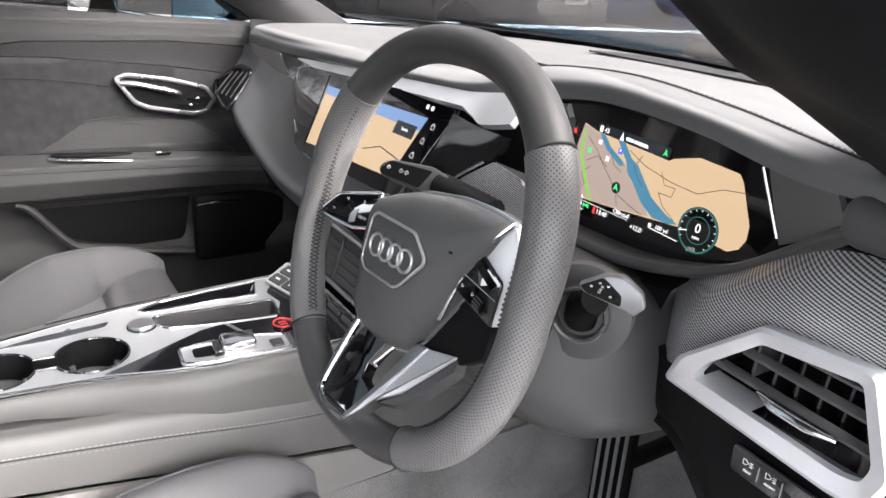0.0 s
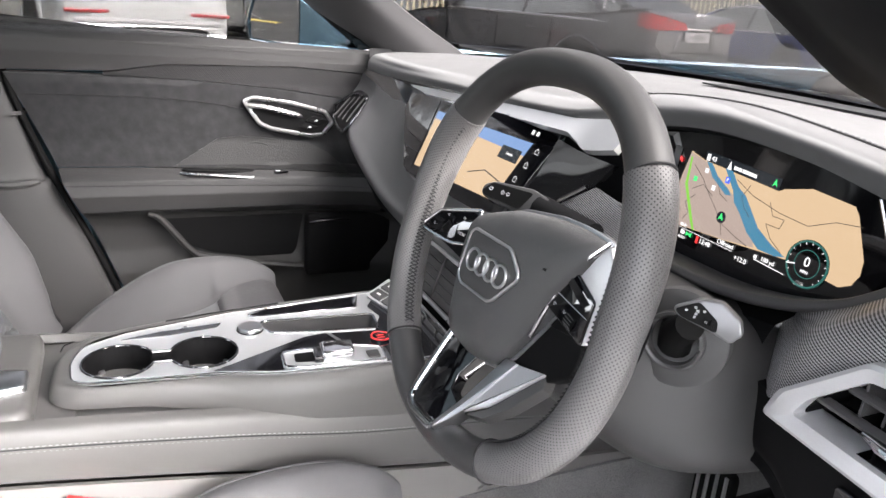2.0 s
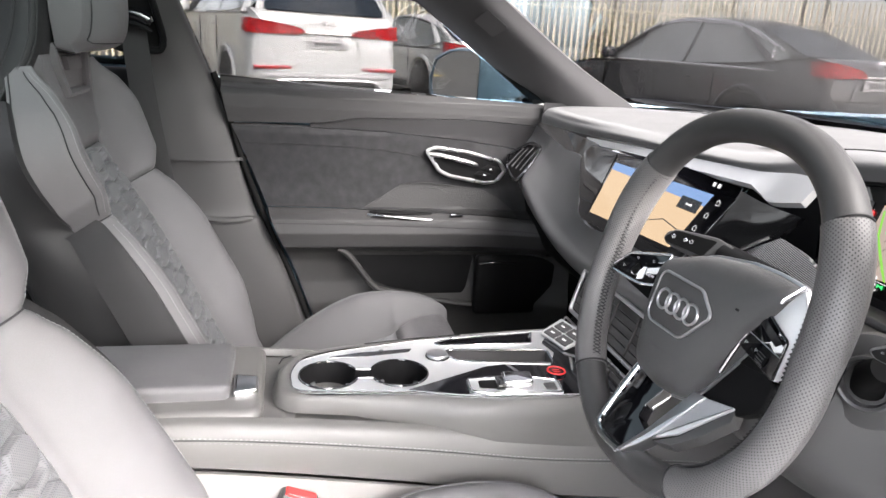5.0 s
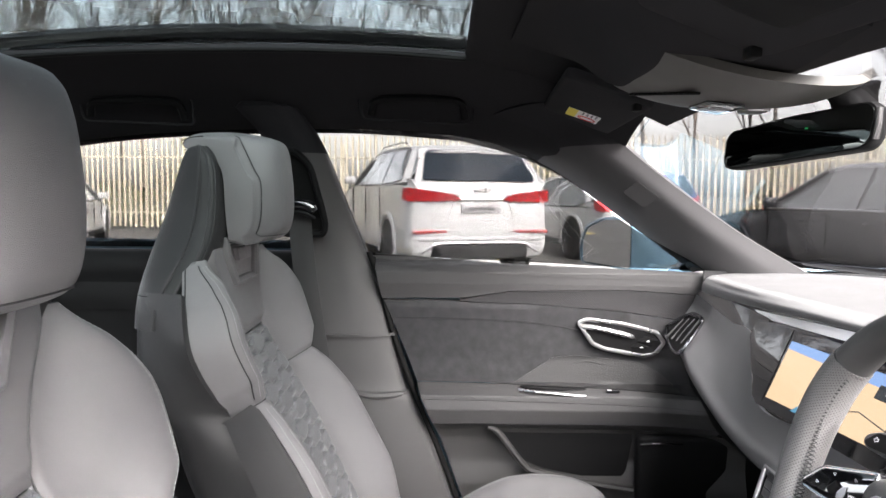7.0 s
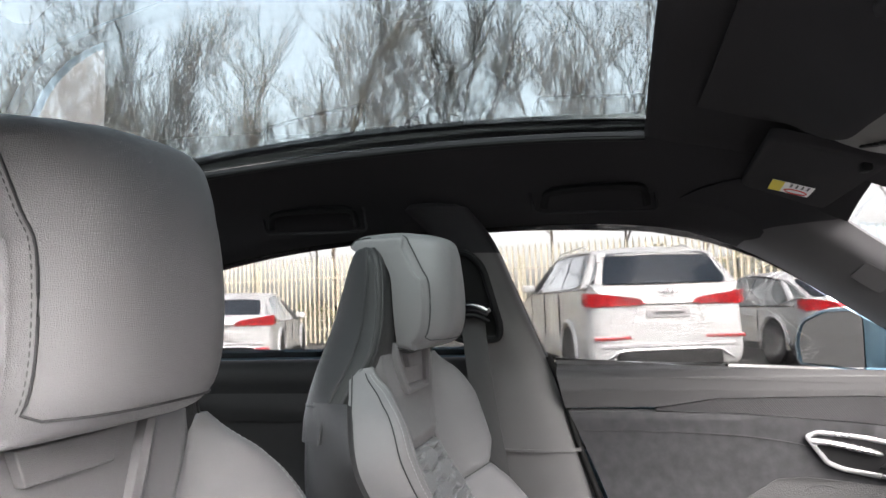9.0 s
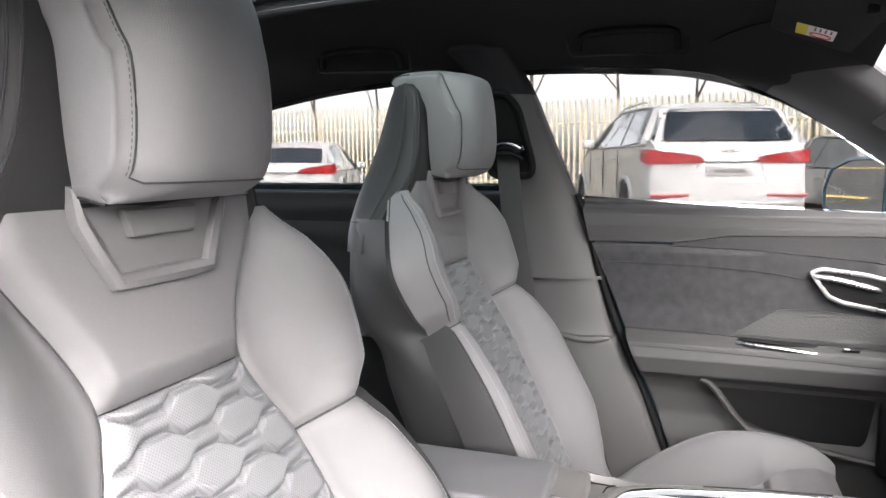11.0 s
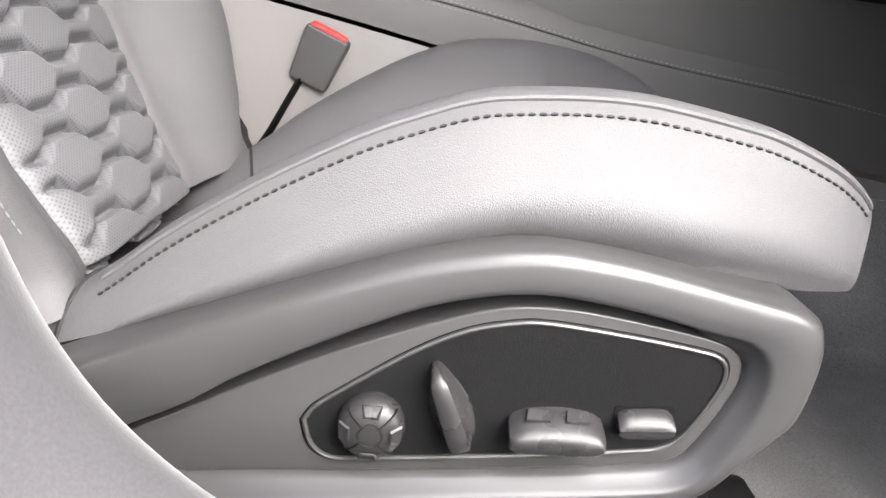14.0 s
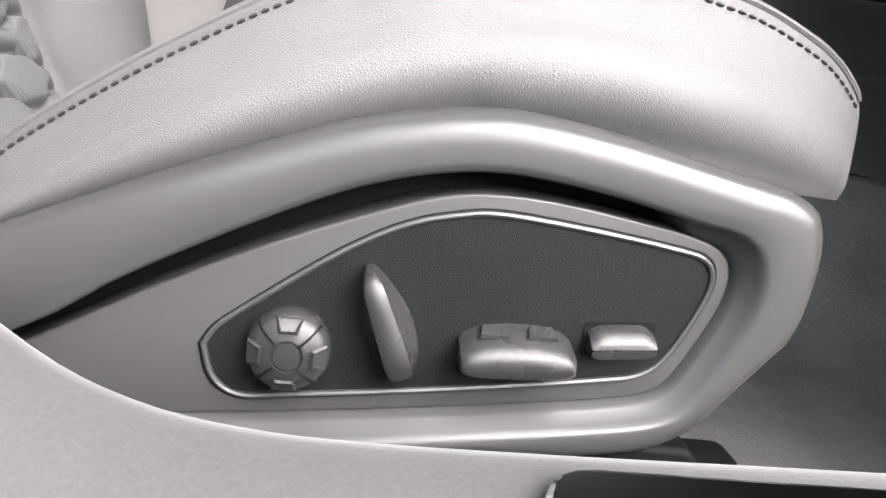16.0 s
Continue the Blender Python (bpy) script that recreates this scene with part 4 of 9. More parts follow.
def seat_side_trim(seat, side):
    """Outer base moulding of a seat with its recessed switch panel. side: +1 or -1."""
    def at(x):
        return Matrix(((0, 0, side, side * x), (1, 0, 0, 0), (0, 1, 0, 0), (0, 0, 0, 1)))
    top = [tuple(q) for q in spline([(-0.22, 0.338), (-0.143, 0.374), (-0.066, 0.411), (-0.028, 0.428), (0.01, 0.444), (0.038, 0.452), (0.06, 0.456), (0.08, 0.457), (0.113, 0.454), (0.16, 0.446), (0.189, 0.441)], 40)]
    front = [tuple(q) for q in spline([(0.200, 0.436), (0.205, 0.424), (0.2065, 0.408), (0.204, 0.385), (0.198, 0.375), (0.185, 0.357), (0.170, 0.337), (0.150, 0.325), (0.12, 0.319)], 24)]
    outer = around(top + front + [(0.02, 0.310), (-0.10, 0.302), (-0.22, 0.292)])
    crown = around([(-0.20, 0.302)] + [tuple(q) for q in spline([(-0.143, 0.331), (-0.09, 0.359), (-0.063, 0.378), (-0.025, 0.400), (0.013, 0.4195), (0.04, 0.429), (0.063, 0.4335), (0.084, 0.434), (0.117, 0.4305), (0.147, 0.425), (0.163, 0.423), (0.174, 0.417), (0.1795, 0.405), (0.178, 0.386), (0.1665, 0.357), (0.154, 0.343), (0.128, 0.3365), (0.067, 0.3275), (0.0, 0.3185)], 48)] + [(-0.06, 0.312), (-0.20, 0.298)])
    inner = around([(-0.195, 0.298)] + [tuple(q) for q in spline([(-0.143, 0.322), (-0.093, 0.350), (-0.047, 0.377), (-0.006, 0.398), (0.034, 0.4155), (0.055, 0.4225), (0.072, 0.4250), (0.098, 0.4248), (0.133, 0.421), (0.158, 0.417), (0.169, 0.411), (0.1725, 0.402), (0.170, 0.387), (0.159, 0.361), (0.149, 0.3495), (0.126, 0.344), (0.067, 0.335), (0.0, 0.3262)], 48)] + [(-0.06, 0.3195), (-0.195, 0.300)])
    n = len(outer)
    ctr = np.array((0.06, 0.385))
    ang = np.degrees(np.linspace(0, 2 * math.pi, n, endpoint=False))
    up = (smooth01((ang - 20) / 8) * smooth01((200.5 - ang) / 2))[:, None]
    wall = inner * (1 - up) + (crown + (0, 0.002)) * up
    toward = lambda p, d: p + (ctr - p) / np.linalg.norm(ctr - p, axis=1, keepdims=True) * d
    rows = []
    for pts, x in ((outer, 0.200), (outer, 0.222), (toward(outer, 0.0012), 0.2275), (toward(outer, 0.004), 0.2315), (toward(outer, 0.0085), 0.2335), (toward(crown, -0.0042), 0.2335), (toward(crown, -0.0012), 0.2322), (crown, 0.2300), (wall * 0.6 + crown * 0.4, 0.2262), (wall, 0.2215), (wall, 0.200)):
        rows.append([tuple(at(x) @ Vector((q[0], q[1], 0))) for q in pts])
    part("side_moulding", to_bm(grid(rows, False, True)), TRIM_GREY, seat, "satin dark grey plastic seat moulding", sharp=50)
    part("backing", plate([tuple(q) for q in outer], 0.010, at(0.190)), RUBBER, seat)
    part("inner_panel", plate([tuple(q) for q in inner], 0.0205, at(0.202), 0, 0.0012, 2), TRIM_GREY, seat)
    lip = [tuple(q) for q in spline([(-0.033, 0.353), (-0.028, 0.361), (-0.015, 0.372), (0.015, 0.395), (0.039, 0.409), (0.06, 0.4155), (0.077, 0.4175), (0.112, 0.4155), (0.147, 0.412), (0.160, 0.409), (0.1645, 0.401), (0.162, 0.388), (0.153, 0.367), (0.143, 0.3575), (0.124, 0.353), (0.066, 0.3435), (0.0, 0.3345), (-0.019, 0.333), (-0.029, 0.340), (-0.033, 0.353)], 76)[:-1]]
    big = [((p[0] - 0.066) * 1.012 + 0.066, (p[1] - 0.378) * 1.022 + 0.378) for p in lip]
    part("panel_joint", to_bm(rim(big, 0.0022, 0.0012, at(0.2226))), RUBBER, seat)
    part("panel_lip", to_bm(rim(lip, 0.0026, 0.0034, at(0.2230))), SATIN_GREY, seat)
    part("switch_panel", plate(lip, 0.0016, at(0.2215), 0), PANEL_BLACK, seat, "grained black plastic switch panel")
    face = 0.2232
    def loft(m, sections):
        """A capped shape through outlines [(points, height)] in the plane of m."""
        r = [[tuple(m @ Vector((q[0], q[1], h))) for q in pts] for pts, h in sections]
        v, f = grid(r, False, True)
        k = len(r[0])
        return to_bm((v, f + [tuple(range((len(r) - 1) * k, len(r) * k)), tuple(range(k - 1, -1, -1))]))
    # round lumbar knob
    km = at(face) @ Matrix.Translation((0.0, 0.356, 0))
    knob = part("lumbar_knob", to_bm(lathe([(0.0162, 0.0), (0.0166, 0.003), (0.0162, 0.0065), (0.0148, 0.0098), (0.0120, 0.0119), (0.0064, 0.0128), (0.0060, 0.0118), (0.0054, 0.0118), (0.0050, 0.0130), (0.0, 0.0132)], km, 40)), SWITCH, seat, "round dark grey lumbar knob")
    for a in (45, 135, 225, 315):
        c, s = math.cos(radians(a)), math.sin(radians(a))
        p = [tuple(km @ Vector((c * r, s * r, h))) for r, h in ((0.0062, 0.0128), (0.0100, 0.0125), (0.0125, 0.0118), (0.0150, 0.0097), (0.0164, 0.0065))]
        part("division", to_bm(tube(p, 0.0005, 5)), RUBBER, knob)
    for a in (0, 90, 180, 270):
        m = km @ pose(0, 0, 0, 0, 0, a) @ Matrix.Translation((0.0118, 0, 0.0117)) @ pose(0, 0, 0, 0, 34, 0)
        part("thumb_rest", loft(m, [([(0.0036, -0.0052), (0.0036, 0.0052), (-0.0030, 0.0036), (-0.0030, -0.0036)], 0.0), ([(0.0030, -0.0044), (0.0030, 0.0044), (-0.0024, 0.0029), (-0.0024, -0.0029)], 0.0009), ([(0.0012, -0.0034), (0.0012, 0.0034), (-0.0018, 0.0024), (-0.0018, -0.0024)], 0.0004)]), SWITCH, knob)
    # upright backrest lever: a narrow ridge between hollowed flanks
    lm = at(face) @ basis((0.0362, 0.3703, 0), (0.39, -0.92, 0), (0.92, 0.39, 0))
    secs = []
    for s in np.linspace(-1, 1, 25):
        end = math.sqrt(max(0.0, 1 - abs(s) ** 5))
        wb = (0.0058 + 0.0044 * math.cos((s - 0.25) * 1.75)) * (0.35 + 0.65 * end)
        rw = min(wb * 0.8, (0.0046 + 0.0008 * s) * (0.4 + 0.6 * end))
        hh = 0.0150 * (0.30 + 0.70 * end)
        half = [(wb, 0.0), (wb * 0.98, 0.003), (rw + (wb - rw) * 0.42, 0.0062), (rw + (wb - rw) * 0.12, hh * 0.72), (rw, hh * 0.93), (rw * 0.55, hh), (0.0, hh * 1.01)]
        loop = half + [(-a, b) for a, b in half[-2::-1]]
        secs.append([tuple(lm @ Vector((s * 0.0238, a, max(0.0, b)))) for a, b in loop])
    k = len(secs[0])
    v, f = grid(secs, False, True)
    part("recline_lever", to_bm((v, f + [tuple(range(24 * k, 25 * k)), tuple(range(k - 1, -1, -1))])), SWITCH, seat, "upright grey backrest lever", sharp=50)
    # long cushion switch with its lit upper face
    cm = at(face) @ basis((0.0882, 0.3660, 0), (1, 0.06, 0), (-0.06, 1, 0))
    def bar(w, lo, hi, arch, taper=1.0):
        t = np.linspace(-1, 1, 13)
        upper = [(w * a * taper, hi + arch * (1 - a * a) - 0.0022 * abs(a) ** 8) for a in t]
        lower = [(w * a * taper, lo + 0.0022 * abs(a) ** 8) for a in t[::-1]]
        return upper + lower
    part("cushion_switch", loft(cm, [(bar(0.0225, -0.0098, 0.0046, 0.0036), 0.0), (bar(0.0228, -0.0100, 0.0034, 0.0030), 0.006), (bar(0.0229, -0.0098, 0.0012, 0.0022), 0.0125), (bar(0.0226, -0.0092, -0.0002, 0.0016), 0.0150), (bar(0.0216, -0.0078, -0.0016, 0.0010), 0.0162)]), SWITCH, seat, "long grey cushion adjuster", sharp=45)
    for o in (-0.0095, 0.0095):
        part("thumb_rest", loft(cm @ Matrix.Translation((o, 0.0072, 0.0065)) @ pose(0, 0, 0, -66, 0, 0), [([(-0.0062, -0.0035), (0.0062, -0.0035), (0.0050, 0.0035), (-0.0050, 0.0035)], -0.001), ([(-0.0056, -0.0030), (0.0056, -0.0030), (0.0044, 0.0030), (-0.0044, 0.0030)], 0.0004)]), SWITCH, seat)
    tm = at(face) @ basis((0.1312, 0.3718, 0), (1, 0.11, 0), (-0.11, 1, 0))
    part("switch_recess", plate([(-0.0148, -0.0072), (0.0148, -0.0072), (0.0148, 0.0078), (-0.0148, 0.0078)], 0.0005, tm, 0.002), RUBBER, seat)
    part("thigh_switch", loft(tm, [(bar(0.0132, -0.0062, 0.0062, 0.0006), 0.0), (bar(0.0134, -0.0062, 0.0050, 0.0006), 0.0045), (bar(0.0135, -0.0054, 0.0022, 0.0004), 0.0082), (bar(0.0130, -0.0030, 0.0008, -0.0006), 0.0090)]), SWITCH, seat, "small grey thigh support switch", sharp=45)


def lathe(profile, m, n=24):
    """A turned shape: (radius, height) pairs round the z axis of m."""
    ang = np.linspace(0, 2 * np.pi, n, endpoint=False)
    rows = [[tuple(m @ Vector((max(r, 1e-5) * math.cos(a), max(r, 1e-5) * math.sin(a), h))) for a in ang] for r, h in profile]
    v, f = grid(rows, False, True)
    return v, f + [tuple(range((len(profile) - 1) * n, len(profile) * n)), tuple(range(n - 1, -1, -1))]


SATIN_GREY = material("satin_grey_edge", (0.038, 0.038, 0.038), 0.3, grain=1500, vary=0.05, bump=0.03)
PANEL_BLACK = material("grained_black_plastic", (0.0060, 0.0061, 0.0063), 0.55, spec=0.13, grain=1500, bump=0.6, vary=0.2, stain=0.08, kind="cells")
SWITCH = material("grained_grey_switch", (0.024, 0.0235, 0.024), 0.27, grain=2000, bump=0.35, vary=0.15, stain=0.05, kind="cells")


def build_seat(x):
    seat = thing("car_seat", "grey leather sports seat with honeycomb quilted centre on carpet", "car seat", "front seats", pose(x, 0, 0))
    # backrest panels
    def panel(name, zs, xs_of, mat, label="", fn=back_point, nx=24, sharp=60):
        rows = []
        for z in zs:
            a, b = xs_of(z)
            rows.append([fn(t, z) for t in np.linspace(a, b, nx)])
        return part(name, thick(rows, 0.02, True), mat, seat, label, sharp=sharp)
    zs = np.arange(0.365, INSERT_TOP + 0.0005, 0.0014)
    q = lambda z: ease(z, *INSERT_HALF)
    h = lambda z: ease(z, *BACK_HALF)
    ins = panel("quilted_insert", zs, lambda z: (-q(z), q(z)), KNIT, "perforated fabric honeycomb quilting", nx=160, sharp=180)
    latticed(ins, [(t, z / 0.885) for z in zs for t in np.linspace(-q(z), q(z), 160)])
    zl = np.linspace(0.365, 0.742, 90)
    zu = np.linspace(0.742, 0.962, 64)
    for s in (-1, 1):
        e = lambda z: q(z) + (h(z) - q(z)) * 0.92
        panel("lower_bolster", zl, (lambda z, s=s: (-e(z), -q(z)) if s < 0 else (q(z), e(z))), LEATHER, nx=26)
        # outer strip of the bolster, its shade put into a darker leather
        panel("side_panel", zl, (lambda z, s=s: (-h(z), -e(z)) if s < 0 else (e(z), h(z))), LEATHER_SHADED, "leather side panel with shade in its dark colour", nx=12)
        panel("shoulder_bolster", zu, (lambda z, s=s: (-h(z), -q(z)) if s < 0 else (q(z), h(z))), LEATHER, nx=30)
    panel("upper_panel", np.linspace(INSERT_TOP, 0.975, 44), lambda z: (-q(z), q(z)), LEATHER, nx=40)
    # shell behind
    shell = []
    for z in np.linspace(0.36, 0.915, 42):
        hh = lerp(z, [0.36, 0.42, 0.50, 0.65, 0.80, 0.90, 0.95, 0.985], [0.19, 0.226, 0.238, 0.224, 0.228, 0.205, 0.178, 0.150])
        he = h(max(z, 0.386)) * (1.0 if z < 0.93 else 0.985)
        ye = back_point(he, max(z, 0.386))[1]
        yb = ease(z, [0.36, 0.45, 0.55, 0.65, 0.715, 0.755, 0.80, 0.87, 0.985], [-0.33, -0.405, -0.452, -0.498, -0.516, -0.552, -0.564, -0.568, -0.565])
        ctrl = [(-he, ye + 0.004), (-hh * 1.0, (ye * 0.6 + yb * 0.4)), (-hh * 0.86, yb + 0.03), (-hh * 0.45, yb), (0, yb - 0.006), (hh * 0.45, yb), (hh * 0.86, yb + 0.03), (hh * 1.0, (ye * 0.6 + yb * 0.4)), (he, ye + 0.004)]
        shell.append([(p[0], p[1], z) for p in spline(ctrl, 41)])
    part("back_shell", thick(shell, 0.008), LEATHER_SHADED, seat, "dark leather back shell")
    # head tower and headrest
    tower = []
    for z, w, yf, yb in ((0.865, 0.218, -0.486, -0.562), (0.895, 0.212, -0.480, -0.563), (0.925, 0.198, -0.470, -0.562), (0.950, 0.182, -0.458, -0.560), (0.972, 0.166, -0.450, -0.557), (0.995, 0.150, -0.446, -0.552), (1.03, 0.131, -0.446, -0.543), (1.08, 0.117, -0.449, -0.530), (1.115, 0.109, -0.455, -0.519), (1.132, 0.100, -0.464, -0.511), (1.138, 0.085, -0.474, -0.505), (1.139, 0.05, -0.480, -0.500)):
        side = [(0.0, yf + 0.002), (0.45 * w, yf), (0.84 * w, yf - 0.002), (0.965 * w, yf - 0.007), (1.0 * w, yf - 0.018), (0.99 * w, yf * 0.62 + yb * 0.38), (0.88 * w, yb * 0.82 + yf * 0.18), (0.55 * w, yb + 0.003), (0.0, yb)]
        loop = side + [(-x_, y_) for x_, y_ in side[-2:0:-1]]
        tower.append([(x_, y_, z) for x_, y_ in loop])
    tw = skin([list(r) + [r[0]] for r in tower], 36, 81)[:, :-1]
    v, f = grid(tw, False, True)
    # same leather as the headrest; the shade on it is in the colour
    part("head_tower", (v, f + [tuple(range(35 * 80, 36 * 80))]), LEATHER_SHADED, seat, "leather head tower behind the headrest, shade in its colour", sharp=70)
    def head_section(x):
        """The headrest's outline in the plane at x: a padded front, and a cap that reaches back over the tower."""
        k = min(1.0, abs(x) / 0.093)
        f, t = -0.361 - 0.038 * k ** 4, 1.162 - 0.010 * k ** 4
        cut = 0.028 * k ** 3
        ctrl = [(-0.440, 0.984), (-0.444, 1.020), (-0.446, 1.060), (-0.449, 1.096), (-0.462, 1.120), (-0.486, 1.131), (-0.506, 1.137), (-0.511, t - 0.013), (-0.502, t - 0.003), (-0.470, t), (-0.430, t - 0.001), (f - 0.020 - 0.3 * cut, t - 0.010 - 0.3 * cut), (f - 0.006 - 0.15 * cut, t - 0.030 - cut), (f, 1.080), (f + 0.001, 1.035), (f - 0.005, 1.003), (f - 0.020, 0.987), (-0.415, 0.979)]
        return spline(ctrl + [ctrl[0]], 73)[:-1]
    hx = [0.0995, 0.0985, 0.0962, 0.093, 0.088, 0.080, 0.068, 0.052, 0.034, 0.017]
    hx = [-a for a in hx] + [0.0] + hx[::-1]
    hd = []
    for a in hx:
        sec = head_section(a)
        mid = sec.mean(0)
        k = lerp(abs(a), [0.093, 0.0962, 0.0985, 0.0995], [1.0, 0.985, 0.955, 0.90])
        sec = mid + (sec - mid) * k
        hd.append([(a * 0.90, y_, z_) for y_, z_ in sec])
    v, f = grid(hd, False, True)
    rest = part("headrest", to_bm((v, f + [tuple(range(20 * 72, 21 * 72)), tuple(range(71, -1, -1))])), LEATHER, seat, "rounded leather headrest", sharp=60)
    out = lambda p, k=0.0010: np.array(p) + (0, k, 0.0003)
    loop = [out(hd[4][j]) for j in range(40, 62)] + [out(hd[i][62]) for i in range(5, 16)] + [out(hd[16][j]) for j in range(61, 39, -1)]
    part("seam", to_bm(tube(loop, 0.0009, 5)), SEAM, rest)
    for s in (-1, 1):
        side_i = 10 + s * 7
        line = [out(hd[10 + s * 6][j], 0.0006) + (s * 0.0036, 0, 0) for j in range(40, 62)]
        part("stitching", stitches(line, 0.0048, 0.0032, 0.0006), THREAD_DARK, rest)
        edge = [np.array(hd[side_i][j % 72]) + (s * 0.0012, 0, 0) for j in range(-4, 36)]
        part("piping", to_bm(tube(edge, 0.0014, 6)), LEATHER_SHADED, rest)
    # belt guide frame under the headrest
    def on_back(mesh, lift):
        bm = mesh if isinstance(mesh, bmesh.types.BMesh) else to_bm(mesh)
        for w in bm.verts:
            b = back_point(w.co.x, min(0.975, 0.975 + w.co.y))
            w.co = (b[0], b[1] + w.co.z + lift, b[2] + max(0.0, w.co.y))
        bmesh.ops.recalc_face_normals(bm, faces=bm.faces[:])
        return bm
    u = [(-0.086, 0.010), (-0.080, -0.010), (-0.070, -0.030), (-0.054, -0.060), (-0.027, -0.060), (0, -0.060), (0.027, -0.060), (0.054, -0.060), (0.070, -0.030), (0.080, -0.010), (0.086, 0.010), (0.043, 0.010), (0, 0.010), (-0.043, 0.010)]
    guide = part("headrest_guide", on_back(rim(u, 0.016, 0.020, Matrix.Identity(4), 0), 0.0), LEATHER, seat, "grey padded U-shaped headrest guide")
    part("guide_pocket", on_back(grid([[(x_, y_, 0.0015) for x_ in np.linspace(-0.075 + (-y_) * 0.45, 0.075 + y_ * 0.45, 12)] for y_ in np.linspace(0.0, -0.055, 8)], False, False), 0.0), LEATHER, guide)
    part("guide_bar", on_back(plate([(-0.042, -0.004), (0.0, -0.004), (0.042, -0.004), (0.036, -0.026), (0.0, -0.026), (-0.036, -0.026)], 0.008, Matrix.Identity(4), 0.0, 0.002), 0.002), LEATHER, guide)
    # seams of the backrest
    for s in (-1, 1):
        for z0, z1 in ((0.40, 0.736), (0.750, 0.955)):
            p = [back_point(s * (q(z) + (h(z) - q(z)) * 0.92), z) for z in np.linspace(z0, z1, 44)]
            part("piping", to_bm(tube([(a + s * 0.0006, b + 0.0006, c) for a, b, c in p], 0.0010, 6)), SEAM, seat)
            for dk, th in ((0.80, THREAD), (0.87, THREAD)):
                p = [back_point(s * (q(z) + (h(z) - q(z)) * dk), z) for z in np.linspace(z0, z1, 44)]
                part("stitching", stitches([(a, b + 0.0002, c) for a, b, c in p], 0.0056, 0.0036, 0.0005), th, seat)
        p = [back_point(s * h(z) * 0.999, z) for z in np.linspace(0.40, 0.955, 60)]
        part("edge_piping", to_bm(tube([(a + s * 0.001, b, c) for a, b, c in p], 0.0010, 6)), LEATHER_SHADED, seat)
        p = [back_point(s * q(z), z) for z in np.linspace(0.40, 0.950, 90)]
        part("panel_seam", to_bm(tube([(a, b + 0.0006, c) for a, b, c in p], 0.0010, 6)), SEAM, seat)
        p = [(x_, y_, z_) for x_, y_, z_ in [back_point(s * x, 0.742) for x in np.linspace(lerp(0.742, *INSERT_HALF), lerp(0.742, *BACK_HALF) - 0.002, 24)]]
        part("cross_seam", to_bm(tube([(a, b + 0.0005, c) for a, b, c in p], 0.0014, 6)), SEAM, seat)
        for col, i0 in ((13, 5), (17, 5), (24, 0)):
            line = [tw[i][col if s > 0 else (80 - col) % 80] for i in range(i0, 32)]
            part("tower_piping", to_bm(tube([(a * 1.004, b, c) for a, b, c in line], 0.0017 if col != 17 else 0.0009, 6)), LEATHER_SHADED if col != 17 else SEAM, seat)
            part("tower_groove", to_bm(tube([(a * 1.003, b - 0.0024, c) for a, b, c in line], 0.0012, 6)), SEAM, seat)
        base = [tw[5][j if s > 0 else (80 - j) % 80] for j in range(11, 40)]
        part("tower_seam", to_bm(tube([(a * 1.003, b + 0.0005, c) for a, b, c in base], 0.0015, 6)), SEAM, seat)
    # cushion
    def cush(name, ys, xs_of, mat, label="", nx=24):
        rows = []
        for y in ys:
            a, b = xs_of(y)
            rows.append([cushion_point(t, y) for t in np.linspace(a, b, nx)])
        return part(name, thick(rows, 0.012), mat, seat, label, sharp=180 if "quilt" in name else 60)
    ci = lambda y: ease(y, *CUSH_IN)
    ch = lambda y: ease(y, *CUSH_HALF)
    cush("cushion_rear", np.linspace(-0.255, -0.152, 20), lambda y: (-ci(y), ci(y)), LEATHER, "smooth leather rear of the seat cushion", 30)
    for nm, y0, y1, n, nx, lb in (("cushion_quilting", -0.152, 0.030, 150, 120, "perforated fabric honeycomb quilting"), ("cushion_panel", 0.030, 0.112, 24, 30, "perforated fabric cushion panel")):
        ob = cush(nm, np.linspace(y0, y1, n), lambda y: (-ci(y), ci(y)), KNIT, lb, nx)
        latticed(ob, [(t, y) for y in np.linspace(y0, y1, n) for t in np.linspace(-ci(y), ci(y), nx)])
    cush("leg_support", np.r_[np.linspace(0.112, 0.21, 24), np.linspace(0.213, 0.241, 20)], lambda y: (-ci(y), ci(y)), LEATHER, "leather thigh roll", 34)
    for s in (-1, 1):
        ys = np.r_[np.linspace(-0.255, 0.21, 90), np.linspace(0.213, 0.2365, 20)]
        rows = []
        for y in ys:
            q_, hh = ci(y), ch(y)
            top = [cushion_point(s * t, y) for t in np.linspace(q_, hh, 26)]
            zt = lerp(y, [-0.30, -0.143, -0.023, 0.054, 0.12, 0.204, 0.241], [0.325, 0.38, 0.427, 0.453, 0.45, 0.443, 0.441]) - 0.006
            x0, z0 = top[-1][0], top[-1][2]
            swell = min(1.0, max(0.0, z0 - zt) / 0.07)
            side = [(x0 + s * (0.0175 * swell * lerp(y, [0.14, 0.235], [1.0, 0.15]) * math.sin(min(1.0, k * 1.25) * 2.5) - 0.020 * swell * k ** 2.5), y, z0 + (min(zt, z0 - 0.005) - z0) * k) for k in np.linspace(0.06, 1, 18)]
            rows.append(top + side)
        part("cushion_bolster", thick(rows, 0.01, s < 0), LEATHER, seat)
        at_ = lambda y, k, o: tuple(np.array(cushion_point(s * (ci(y) + (ch(y) - ci(y)) * k), y)) + (s * o * 0.6, 0, o * 0.8))
